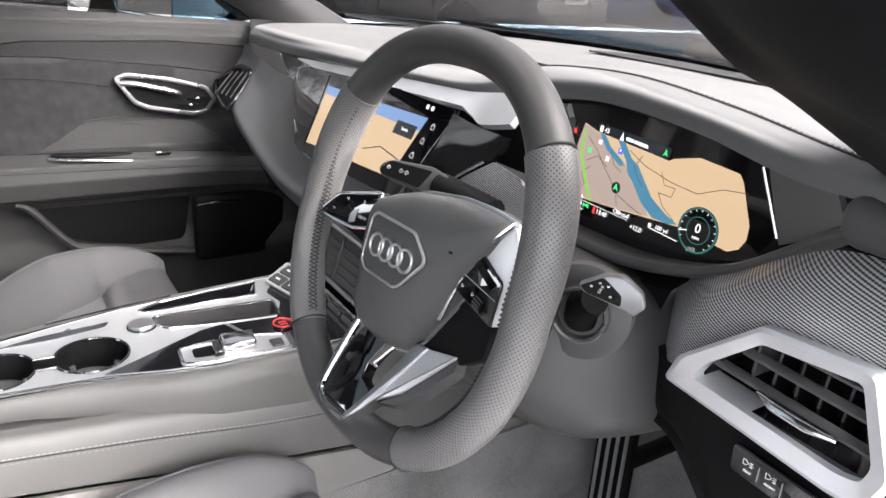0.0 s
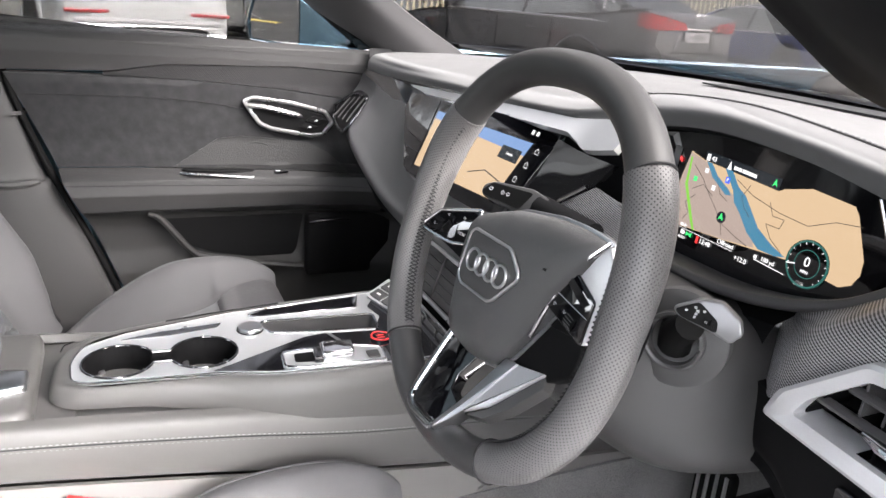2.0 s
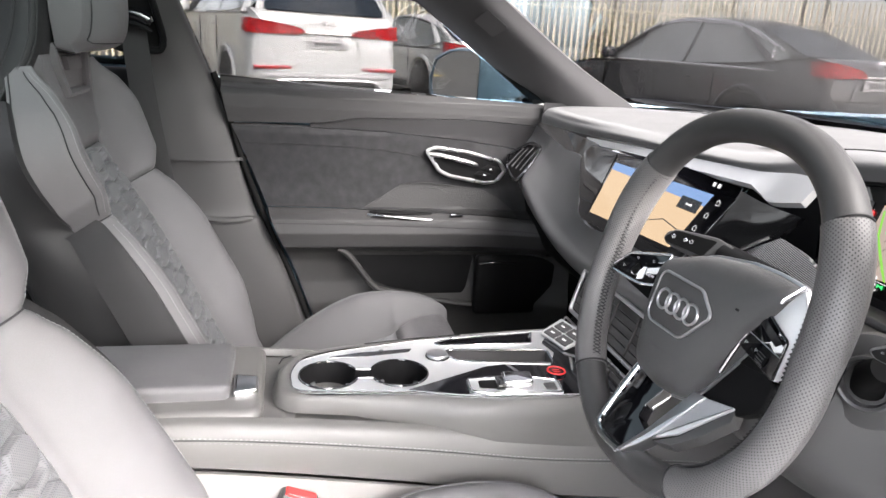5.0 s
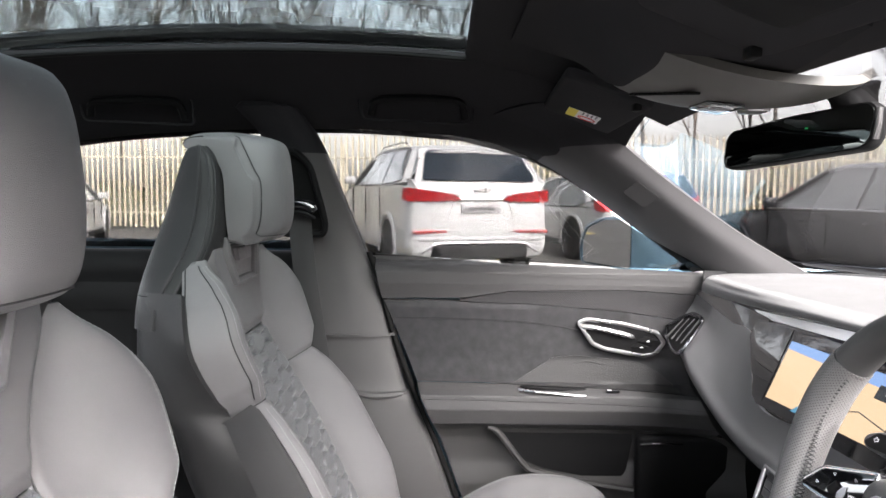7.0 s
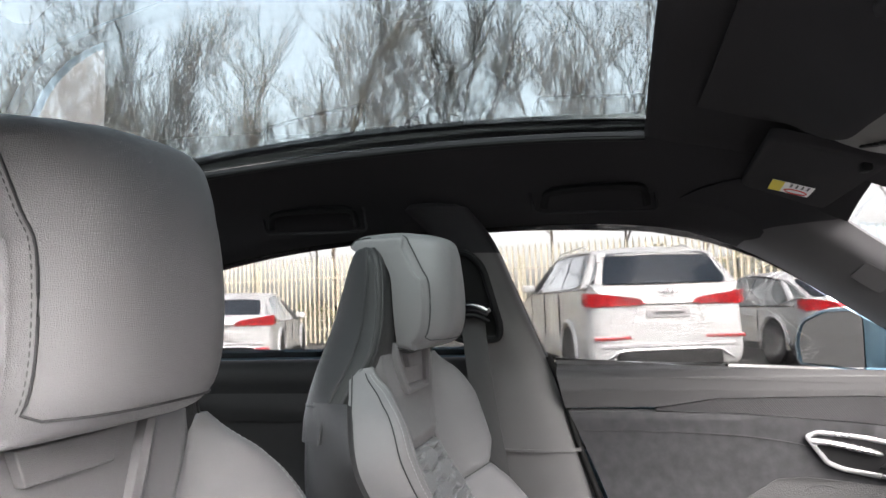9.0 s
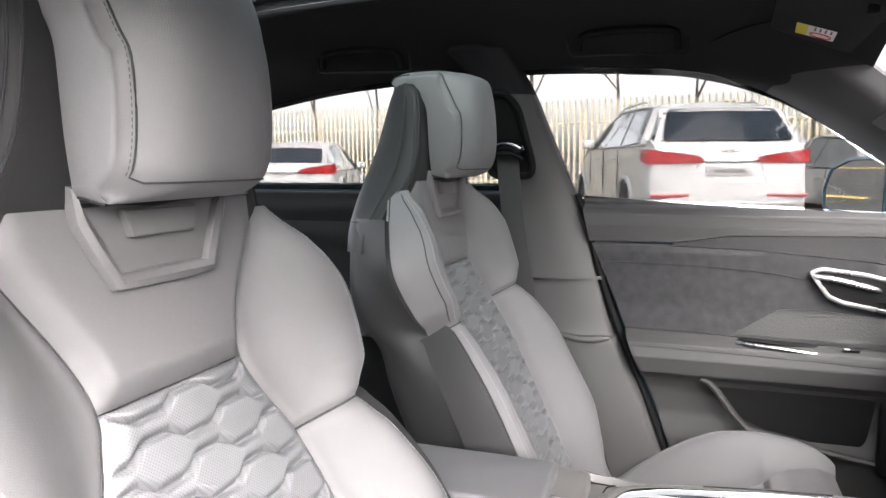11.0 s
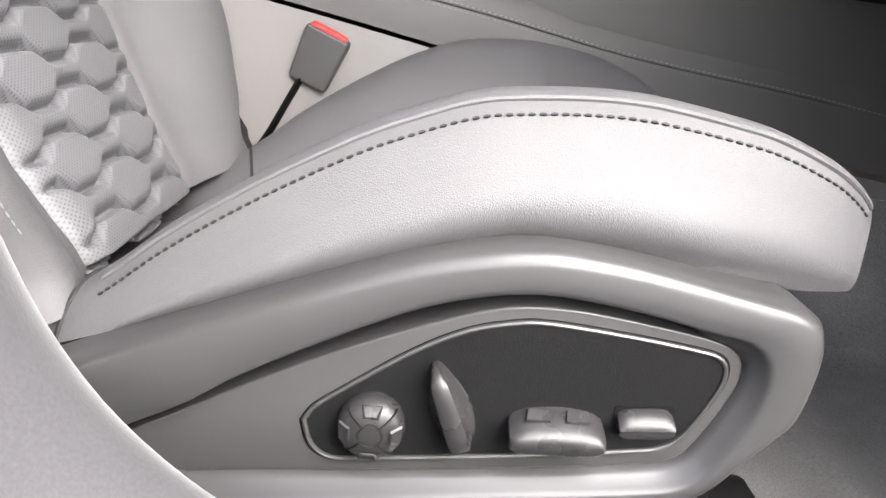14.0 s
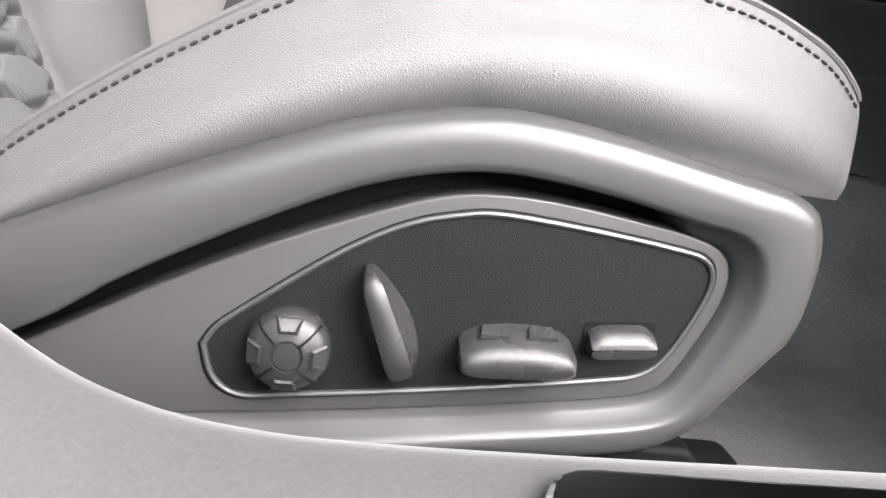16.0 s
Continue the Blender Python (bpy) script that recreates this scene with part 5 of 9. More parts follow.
        ys2 = np.linspace(-0.145, 0.232, 120)
        part("piping", to_bm(tube([at_(y, 0.84, 0.0004) for y in ys2], 0.0015, 6)), LEATHER, seat)
        part("stitching", stitches([at_(y, 0.90, 0.0006) for y in ys2], 0.0050, 0.0032, 0.0009), THREAD_DARK, seat)
        cr = [cushion_point(s * x, -0.135 - 0.03 * (x - 0.09) / 0.1) for x in np.linspace(ci(-0.135), ch(-0.135), 20)]
        part("cross_seam", to_bm(tube([(a, b, c + 0.0004) for a, b, c in cr], 0.0016, 6)), SEAM, seat)
    part("front_apron", plate([(-0.17, 0.30), (0.17, 0.30), (0.175, 0.415), (0.165, 0.430), (-0.165, 0.430), (-0.175, 0.415)], 0.02, Matrix(((1, 0, 0, 0), (0, 0, -1, 0.196), (0, 1, 0, 0), (0, 0, 0, 1))), 0.01, 0.004), SOFT_DARK, seat)
    part("seat_pan", box((0.36, 0.40, 0.05), (0, -0.01, 0.295), 0.015), SOFT_DARK, seat)
    part("seat_rail", box((0.03, 0.52, 0.05), (-0.15, -0.02, 0.262), 0.006), RUBBER, seat)
    part("seat_rail", box((0.03, 0.52, 0.05), (0.15, -0.02, 0.262), 0.006), RUBBER, seat)
    for sx in (-0.15, 0.15):
        for sy in (-0.2, 0.17):
            part("rail_foot", box((0.05, 0.06, 0.045), (sx, sy, 0.2225), 0.006), RUBBER, seat)
    part("rail_cover", plate([(0.10, 0.21), (0.225, 0.21), (0.205, 0.285), (0.185, 0.315), (0.10, 0.315)], 0.05, Matrix(((0, 0, 1, 0.155), (1, 0, 0, 0), (0, 1, 0, 0), (0, 0, 0, 1))), 0.004, 0.004), SOFT_DARK, seat)
    for side in (1, -1):
        seat_side_trim(seat, side)
    return seat


driver_seat = build_seat(0.37)
passenger_seat = copy_thing(driver_seat, pose(-0.37, 0, 0))
# the passenger's cushion is set lower
for ob in passenger_seat.children:
    top = max(w.co.z for w in ob.data.vertices)
    if 0.33 < top < 0.60 and "rail" not in ob.name:
        ob.matrix_basis = Matrix.Translation((0, 0, -0.024)) @ ob.matrix_basis


# ---- dashboard ----
dash = thing("dashboard", "dark grey leather dashboard with carbon and metal trim", "dashboard")
LEATHER_DASH = material("grey_dashboard_leather", (0.125, 0.125, 0.126), 0.6, spec=0.25, grain=900, bump=0.3, vary=0.06, stain=0.05, kind="cells")
top = [[(x, y, z) for y, z in prof] for x, prof in (
    (-0.645, ((0.66, 0.906), (0.58, 0.907), (0.48, 0.900), (0.454, 0.886), (0.450, 0.864))),
    (-0.45, ((0.82, 0.913), (0.65, 0.915), (0.48, 0.903), (0.451, 0.888), (0.447, 0.870))),
    (-0.20, ((0.93, 0.920), (0.70, 0.925), (0.50, 0.912), (0.446, 0.899), (0.443, 0.885))),
    (0.05, ((0.94, 0.922), (0.70, 0.932), (0.50, 0.920), (0.440, 0.909), (0.437, 0.898))),
    (0.16, ((0.92, 0.922), (0.68, 0.935), (0.49, 0.929), (0.434, 0.918), (0.430, 0.907))),
    (0.25, ((0.90, 0.922), (0.65, 0.938), (0.49, 0.948), (0.440, 0.936), (0.438, 0.916))),
    (0.36, ((0.86, 0.920), (0.62, 0.942), (0.49, 0.954), (0.438, 0.949), (0.436, 0.931))),
    (0.47, ((0.78, 0.918), (0.58, 0.938), (0.48, 0.947), (0.428, 0.945), (0.427, 0.929))),
    (0.57, ((0.67, 0.915), (0.54, 0.930), (0.45, 0.940), (0.406, 0.938), (0.404, 0.921))),
    (0.65, ((0.55, 0.915), (0.47, 0.926), (0.41, 0.938), (0.384, 0.940), (0.384, 0.926))))]
pad = part("upper_pad", thick(skin(top, 90, 40), 0.012), LEATHER_DASH, dash, "soft grey leather dashboard top")
ts = skin(top, 90, 40)
for off in (0, 0.006):
    part("stitching", stitches([ts[i][22] + (0, off, 0.0012) for i in range(44, 88)], 0.006, 0.004, 0.0006), THREAD if off else THREAD_DARK, pad)
part("seam", to_bm(tube([ts[i][22] + (0, 0.003, 0.0003) for i in range(40, 88)], 0.0012, 5)), SEAM, pad)
part("door_gap", box((0.003, 0.09, 0.06), (-0.652, 0.50, 0.878), 0.0), SEAM, dash)
# speaker mesh along the windscreen and the demister slots
for k in range(4):
    y = 0.50 + k * 0.022
    part("demister_slot", box((0.13 - 0.012 * k, 0.006, 0.004), (0.135, y, lerp(y, [0.49, 0.68], [0.9235, 0.934]) + 0.0015), 0.001, 1, pose(0, 0, 0)), RUBBER, dash)
part("speaker_mesh", plate([(-0.12, -0.05), (0.20, -0.05), (0.26, 0.05), (-0.10, 0.05)], 0.002, basis((0.12, 0.80, 0.9305), (1, 0, 0), (0, 1, -0.05)), 0.02), GRILLE, dash)
# gloss band, then bright metal trim running to a wedge
def strip(ctrl, w, n=24):
    a = spline([c[:3] for c in ctrl], n)
    b = spline([c[3:] for c in ctrl], n)
    return np.stack([a, (a + b) / 2, b], 1)
part("gloss_band", thick(strip([(-0.662, 0.450, 0.864, -0.662, 0.446, 0.857), (-0.56, 0.447, 0.866, -0.54, 0.438, 0.846), (-0.45, 0.443, 0.869, -0.43, 0.428, 0.838), (-0.36, 0.440, 0.869, -0.35, 0.421, 0.836), (-0.298, 0.436, 0.868, -0.298, 0.416, 0.835)], 0), 0.01), DISPLAY_GLASS, dash, "gloss black trim band")
part("metal_trim", thick(strip([(-0.372, 0.442, 0.871, -0.322, 0.437, 0.865), (-0.15, 0.441, 0.886, -0.14, 0.430, 0.875), (0.02, 0.436, 0.897, 0.02, 0.423, 0.884), (0.165, 0.428, 0.907, 0.178, 0.411, 0.894)], 0), 0.008), INLAY, dash, "bright aluminium trim strip")
part("trim_wedge", thick(strip([(0.165, 0.428, 0.907, 0.178, 0.411, 0.894), (0.20, 0.427, 0.912, 0.205, 0.406, 0.888), (0.232, 0.426, 0.917, 0.226, 0.403, 0.884), (0.272, 0.424, 0.918, 0.272, 0.404, 0.894)], 0, 12), 0.008), INLAY, dash, "bright aluminium wedge")
# centre display and the glass beside it
def scr(x, z, lift=0.0):
    return (x, 0.428 - (0.876 - z) * 0.42 - lift, z + lift * 0.4)
m_scr = basis(scr(0, 0.80), (1, 0, 0), (0, 0.42, 1))
def on_scr(x, z):
    p = m_scr.inverted() @ Vector(scr(x, z))
    return (p.x, p.y)
disp = part("display_glass", plate([on_scr(x, z) for x, z in ((-0.298, 0.864), (-0.18, 0.873), (0.148, 0.888), (0.150, 0.868), (0.108, 0.772), (0.09, 0.764), (-0.19, 0.756), (-0.210, 0.762), (-0.298, 0.837))], 0.008, m_scr, 0.004, 0.001), DISPLAY_GLASS, dash, "black glass centre display")
MAP_SAND = emitter("map_land", (0.85, 0.62, 0.38), 0.093)
MAP_WATER = emitter("map_water", (0.10, 0.33, 0.50), 0.084)
MAP_SKY = emitter("map_sky", (0.25, 0.42, 0.75), 0.093)
MAP_ROAD = emitter("map_road", (0.15, 0.13, 0.11), 0.056)
MAP_GREEN = emitter("map_green", (0.25, 0.65, 0.08), 0.112)
UI_WHITE = emitter("screen_white", (0.9, 0.9, 0.9), 0.149)
UI_RED = emitter("screen_red", (0.9, 0.05, 0.05), 0.149)
UI_GREEN = emitter("screen_green", (0.05, 0.8, 0.2), 0.149)
UI_BLUE = emitter("screen_blue", (0.05, 0.12, 0.8), 0.149)
UI_DARK = emitter("screen_dark", (0.015, 0.02, 0.025), 0.112)
def ds(name, pts, mat, z=0.0084, label=""):
    return part(name, plate([on_scr(*p) for p in pts], 0.0002, m_scr @ Matrix.Translation((0, 0, z))), mat, disp, label, False)
part("screen_edge", to_bm(tube([tuple(m_scr @ Vector((*on_scr(x, z), 0.0082))) for x, z in ((-0.180, 0.868), (-0.177, 0.764))], 0.0007, 5)), RUBBER, disp)
ds("map_picture", [(-0.172, 0.771), (0.075, 0.784), (0.098, 0.845), (-0.172, 0.843)], MAP_SAND, 0.0082, "sandy map picture")
ds("map_sky_band", [(-0.172, 0.843), (0.098, 0.845), (0.105, 0.862), (-0.172, 0.854)], MAP_SKY, 0.0082)
ds("map_river", [(-0.10, 0.772), (-0.07, 0.775), (-0.03, 0.815), (-0.05, 0.845), (-0.065, 0.845), (-0.05, 0.812)], MAP_WATER, 0.0084)
ds("map_road_line", [(-0.01, 0.800), (0.03, 0.812), (0.09, 0.806), (0.09, 0.8045), (0.03, 0.8105), (-0.01, 0.7985)], MAP_ROAD, 0.0086)
ds("search_box", [(0.045, 0.848), (0.092, 0.849), (0.090, 0.833), (0.043, 0.832)], UI_DARK, 0.0086)
text("search_word", "Search", m_scr @ Matrix.Translation((*on_scr(0.068, 0.8405), 0.009)), 0.0055, UI_WHITE, disp)
for k, zz in enumerate((0.852, 0.834, 0.815, 0.797)):
    part("icon", to_bm(rim([on_scr(0.118 - k * 0.009, zz), on_scr(0.1245 - k * 0.009, zz), on_scr(0.1245 - k * 0.009, zz + 0.004), on_scr(0.1212 - k * 0.009, zz + 0.0065), on_scr(0.118 - k * 0.009, zz + 0.004)], 0.0008, 0.0002, m_scr @ Matrix.Translation((0, 0, 0.0086)))), UI_WHITE, disp)
for xx in (0.093, 0.104):
    ds("status_dot", [(xx, 0.871), (xx + 0.005, 0.871), (xx + 0.005, 0.876), (xx, 0.876)], UI_WHITE, 0.0086)
# black facets between display and cluster
part("gloss_facet", thick(skin([[(0.150, 0.420, 0.880), (0.128, 0.400, 0.82), (0.108, 0.384, 0.770)], [(0.20, 0.418, 0.876), (0.175, 0.405, 0.83), (0.150, 0.392, 0.775)], [(0.262, 0.416, 0.876), (0.235, 0.408, 0.84), (0.185, 0.398, 0.785)]], 10, 14), 0.006, True), GLOSS, dash, "piano black facet")
part("light_strip", to_bm(tube(spline([(0.160, 0.391, 0.792), (0.20, 0.398, 0.822), (0.238, 0.404, 0.848)], 14), 0.0035, 6, flat=0.6)), CHROME, dash)
part("carbon_lower", thick(skin([[(0.165, 0.392, 0.782), (0.20, 0.400, 0.818), (0.250, 0.406, 0.850)], [(0.20, 0.384, 0.770), (0.25, 0.390, 0.80), (0.30, 0.400, 0.845)], [(0.26, 0.380, 0.762), (0.30, 0.386, 0.79), (0.335, 0.398, 0.828)]], 14, 14), 0.006, True), CARBON, dash, "ribbed carbon panel")
# passenger side: sculpted wedge with the slim side vent
wedge = [[(-0.664, 0.448, 0.857), (-0.690, 0.446, 0.832), (-0.690, 0.428, 0.800), (-0.690, 0.408, 0.772), (-0.660, 0.410, 0.735), (-0.64, 0.44, 0.70)],
         [(-0.57, 0.440, 0.849), (-0.575, 0.436, 0.822), (-0.578, 0.414, 0.785), (-0.578, 0.392, 0.752), (-0.560, 0.398, 0.715), (-0.54, 0.44, 0.68)],
         [(-0.53, 0.437, 0.845), (-0.53, 0.422, 0.806), (-0.530, 0.392, 0.768), (-0.530, 0.379, 0.742), (-0.520, 0.394, 0.705), (-0.51, 0.44, 0.672)],
         [(-0.44, 0.429, 0.838), (-0.44, 0.412, 0.795), (-0.440, 0.385, 0.750), (-0.440, 0.370, 0.722), (-0.430, 0.390, 0.685), (-0.43, 0.44, 0.655)],
         [(-0.312, 0.417, 0.835), (-0.31, 0.396, 0.780), (-0.310, 0.375, 0.725), (-0.310, 0.362, 0.698), (-0.300, 0.385, 0.665), (-0.30, 0.44, 0.64)],
         [(-0.22, 0.385, 0.752), (-0.21, 0.378, 0.732), (-0.205, 0.368, 0.710), (-0.20, 0.360, 0.690), (-0.195, 0.380, 0.660), (-0.19, 0.44, 0.635)],
         [(-0.08, 0.384, 0.756), (-0.08, 0.376, 0.735), (-0.08, 0.366, 0.712), (-0.08, 0.360, 0.695), (-0.08, 0.375, 0.668), (-0.08, 0.44, 0.64)],
         [(0.09, 0.386, 0.765), (0.09, 0.378, 0.745), (0.09, 0.370, 0.722), (0.09, 0.365, 0.705), (0.09, 0.378, 0.675), (0.09, 0.44, 0.65)]]
WEDGE = material("satin_grey_metallic_trim", (0.15, 0.15, 0.153), 0.34, metal=0.35, grain=900, vary=0.05, stain=0.05)
part("passenger_wedge", thick(skin(wedge, 70, 36), 0.008), WEDGE, dash, "satin grey sculpted metallic wedge")
vent = part("side_vent", thick(skin([[(-0.690, 0.406, 0.786), (-0.680, 0.394, 0.770), (-0.650, 0.385, 0.758)], [(-0.640, 0.424, 0.812), (-0.62, 0.402, 0.784), (-0.60, 0.383, 0.748)], [(-0.580, 0.430, 0.815), (-0.574, 0.408, 0.784), (-0.570, 0.387, 0.754)]], 10, 10), 0.004), SOFT_DARK, dash, "slim dark side air vent")
fr = [(-0.703, 0.398, 0.778), (-0.665, 0.416, 0.803), (-0.627, 0.428, 0.819), (-0.582, 0.430, 0.816), (-0.572, 0.420, 0.800), (-0.570, 0.386, 0.752), (-0.60, 0.382, 0.744), (-0.65, 0.385, 0.757)]
part("vent_frame", to_bm(tube(spline(fr + [fr[0]], 40)[:-1], 0.0045, 8, True)), DARK_METAL, vent)
for k in range(4):
    part("slat", to_bm(tube([(-0.662 + 0.024 * k, 0.386 + 0.002 * k, 0.764), (-0.652 + 0.022 * k, 0.417 + 0.004 * k, 0.804 + 0.004 * k)], 0.0022, 6)), SOFT, vent)
# lower dash and footwell trim
part("lower_panel", thick(skin([[(x, 0.44, 0.70), (x, 0.46, 0.62), (x, 0.52, 0.54), (x, 0.70, 0.47), (x, 0.98, 0.45)] for x in (-0.69, -0.5, -0.3, -0.17, -0.10)], 20, 20), 0.01), SOFT_DARK, dash)
part("knee_panel", thick(skin([[(x, y0, z0), (x, y0 + 0.004, z0 * 0.5 + zb * 0.5), (x, y0 + 0.012, zb + 0.015), (x, y0 + 0.035, zb), (x, 0.62, zb + 0.01), (x, 0.96, zb + 0.01)] for x, y0, z0, zb in ((0.165, 0.43, 0.73, 0.690), (0.25, 0.42, 0.74, 0.694), (0.43, 0.405, 0.76, 0.692), (0.48, 0.395, 0.768, 0.690), (0.53, 0.375, 0.774, 0.700), (0.56, 0.366, 0.775, 0.690), (0.60, 0.362, 0.772, 0.655), (0.66, 0.362, 0.77, 0.60), (0.745, 0.37, 0.77, 0.55))], 44, 30), 0.01), SOFT_DARK, dash, "dark knee panel")
# instrument cluster
m_c = basis((0.40, 0.452, 0.875), (1, 0.0, 0), (0, 0.10, 1))
def oc(x, z):
    return (x - 0.40, (z - 0.875) * 1.005)
clus = thing("instrument_cluster", "lit digital instrument cluster showing a sandy map", "instrument cluster")
part("display", plate([oc(*p) for p in ((0.255, 0.86), (0.268, 0.918), (0.33, 0.930), (0.40, 0.934), (0.47, 0.930), (0.523, 0.916), (0.560, 0.872), (0.556, 0.862), (0.512, 0.832), (0.472, 0.811), (0.43, 0.804), (0.323, 0.806), (0.265, 0.815))], 0.003, m_c, 0.004), SCREEN_BLACK, clus, "black display glass")
def dc(name, pts, mat, lay=1, label=""):
    return part(name, plate([oc(*p) for p in pts], 0.0002, m_c @ Matrix.Translation((0, 0, 0.003 + 0.0002 * lay))), mat, clus, label, False)
dc("map_land", [(0.327, 0.905), (0.345, 0.9005), (0.432, 0.8945), (0.437, 0.8975), (0.462, 0.9045), (0.500, 0.9015), (0.505, 0.896), (0.520, 0.866), (0.521, 0.855), (0.517, 0.846), (0.508, 0.841), (0.458, 0.8445), (0.390, 0.8385), (0.329, 0.8345), (0.317, 0.85)], MAP_SAND, 1, "sand-coloured map")
MAP_TOWN = emitter("map_town", (0.62, 0.50, 0.43), 0.084)
dc("map_town", [(0.327, 0.904), (0.350, 0.899), (0.39, 0.878), (0.42, 0.852), (0.425, 0.843), (0.390, 0.839), (0.33, 0.835), (0.318, 0.85)], MAP_TOWN, 2)
dc("map_river", [(0.372, 0.899), (0.381, 0.8985), (0.392, 0.887), (0.402, 0.882), (0.412, 0.872), (0.424, 0.860), (0.442, 0.851), (0.457, 0.846), (0.447, 0.8435), (0.430, 0.8435), (0.414, 0.853), (0.400, 0.867), (0.392, 0.873), (0.387, 0.883)], MAP_WATER, 3, "blue river")
dc("map_river_arm", [(0.349, 0.900), (0.356, 0.8995), (0.366, 0.890), (0.382, 0.882), (0.386, 0.878), (0.380, 0.877), (0.360, 0.888)], MAP_WATER, 3)
dc("map_main_road", [(0.3285, 0.900), (0.3305, 0.900), (0.333, 0.875), (0.350, 0.846), (0.356, 0.836), (0.3535, 0.836), (0.347, 0.845), (0.330, 0.874)], MAP_GREEN, 4, "green main road")
random.seed(5)
def road(pts, w=0.0006, lay=4):
    q = np.array([oc(*p) for p in pts])
    segs = []
    for a, b in zip(q, q[1:]):
        d = (b - a) / np.linalg.norm(b - a)
        nrm = np.array([-d[1], d[0]]) * w / 2
        segs.append(([tuple(m_c @ Vector((*c, 0.003 + 0.0002 * lay))) for c in (a + nrm, a - nrm, b - nrm, b + nrm)], [(0, 1, 2, 3)]))
    part("map_lane", joined(*segs), MAP_ROAD, clus, "", False)
road([(0.388, 0.893), (0.410, 0.884), (0.440, 0.878), (0.468, 0.876), (0.490, 0.886), (0.512, 0.889)])
road([(0.335, 0.894), (0.350, 0.884), (0.362, 0.872), (0.374, 0.862), (0.384, 0.852), (0.388, 0.842)])
road([(0.384, 0.852), (0.402, 0.846), (0.418, 0.842)])
road([(0.340, 0.872), (0.352, 0.879), (0.366, 0.872)])
road([(0.346, 0.868), (0.336, 0.858), (0.343, 0.85), (0.338, 0.842)])
road([(0.366, 0.889), (0.374, 0.876), (0.384, 0.872)])
road([(0.428, 0.884), (0.434, 0.874), (0.446, 0.874), (0.444, 0.866), (0.430, 0.866), (0.438, 0.856), (0.452, 0.848)])
road([(0.404, 0.892), (0.398, 0.88), (0.404, 0.872), (0.412, 0.866)])
def tc(words, x, z, size, mat=UI_WHITE, lay=6):
    return text("screen_word", words, m_c @ Matrix.Translation((*oc(x, z), 0.003 + 0.0002 * lay)), size, mat, clus)
dc("top_bar", [(0.345, 0.909), (0.433, 0.905), (0.432, 0.8955), (0.347, 0.9008)], UI_DARK, 3)
tc("43", 0.357, 0.9035, 0.0062)
for x0, x1 in ((0.3815, 0.3905), (0.3915, 0.4075)):
    dc("station_bar", [(x0, 0.9035 - (x0 - 0.38) * 0.06), (x1, 0.9035 - (x1 - 0.38) * 0.06), (x1, 0.9005 - (x1 - 0.38) * 0.06), (x0, 0.9005 - (x0 - 0.38) * 0.06)], UI_WHITE, 5)
dc("fuel_icon", [(0.348, 0.901), (0.352, 0.901), (0.352, 0.907), (0.348, 0.907)], UI_WHITE, 5)
dc("north_arrow", [(0.425, 0.8972), (0.4275, 0.9035), (0.430, 0.8972), (0.4275, 0.899)], UI_GREEN, 5)
dc("radio_icon", [(0.374, 0.899), (0.3765, 0.9065), (0.379, 0.899)], UI_WHITE, 5)
tc("40 ft", 0.342, 0.8372, 0.0048)
tc("AUTO", 0.3435, 0.8255, 0.0034)
tc("13:48", 0.373, 0.8292, 0.0062)
tc("Offroad", 0.396, 0.8362, 0.0060)
tc("+12.0", 0.416, 0.8288, 0.0060)
tc("100 yd", 0.443, 0.8372, 0.0052)
dc("scale_bar", [(0.429, 0.8342), (0.461, 0.8324), (0.461, 0.8331), (0.429, 0.8349)], UI_WHITE, 5)
dc("rule", [(0.335, 0.8338), (0.405, 0.8325), (0.405, 0.8329), (0.335, 0.8342)], UI_WHITE, 5)
dc("lamp_icon", [(0.341, 0.8285), (0.345, 0.8285), (0.3465, 0.8305), (0.345, 0.8325), (0.341, 0.8325)], UI_WHITE, 5)
dc("side_light_icon", [(0.348, 0.828), (0.351, 0.8302), (0.355, 0.828), (0.355, 0.8325), (0.351, 0.831), (0.348, 0.8325)], UI_GREEN, 5)
dc("belt_warning", [(0.3615, 0.826), (0.3645, 0.826), (0.3642, 0.8325), (0.3618, 0.8325)], UI_RED, 5)
dc("zoom_icon", [(0.4285, 0.8355), (0.4315, 0.8355), (0.4315, 0.8385), (0.4285, 0.8385)], UI_WHITE, 5)
dc("parking_sign", [(0.376, 0.887), (0.381, 0.887), (0.381, 0.8925), (0.376, 0.8925)], UI_BLUE, 5)
tc("P", 0.3785, 0.8898, 0.0045)
dc("place_sign", [(0.339, 0.8795), (0.343, 0.8795), (0.343, 0.884), (0.339, 0.884)], UI_GREEN, 5)
dc("place_sign", [(0.363, 0.877), (0.367, 0.877), (0.367, 0.8815), (0.363, 0.8815)], UI_WHITE, 5)
dc("place_sign", [(0.350, 0.890), (0.354, 0.890), (0.354, 0.894), (0.350, 0.894)], UI_WHITE, 5)
def disc(name, x, z, r, mat, lay, r0=0.0):
    q = [oc(x + r * math.cos(a), z + r * math.sin(a)) for a in np.linspace(0, 2 * math.pi, 40, endpoint=False)]
    if r0:
        part(name, to_bm(tube([tuple(m_c @ Vector((*p, 0.003 + 0.0002 * lay))) for p in q], r0, 5, True, tuple(m_c.to_3x3() @ Vector((0, 0, 1))))), mat, clus)
    else:
        part(name, plate(q, 0.0002, m_c @ Matrix.Translation((0, 0, 0.003 + 0.0002 * lay))), mat, clus, "", False)
UI_TEAL = emitter("screen_teal", (0.03, 0.14, 0.12), 0.112)
disc("position_marker", 0.383, 0.857, 0.0052, UI_DARK, 5)
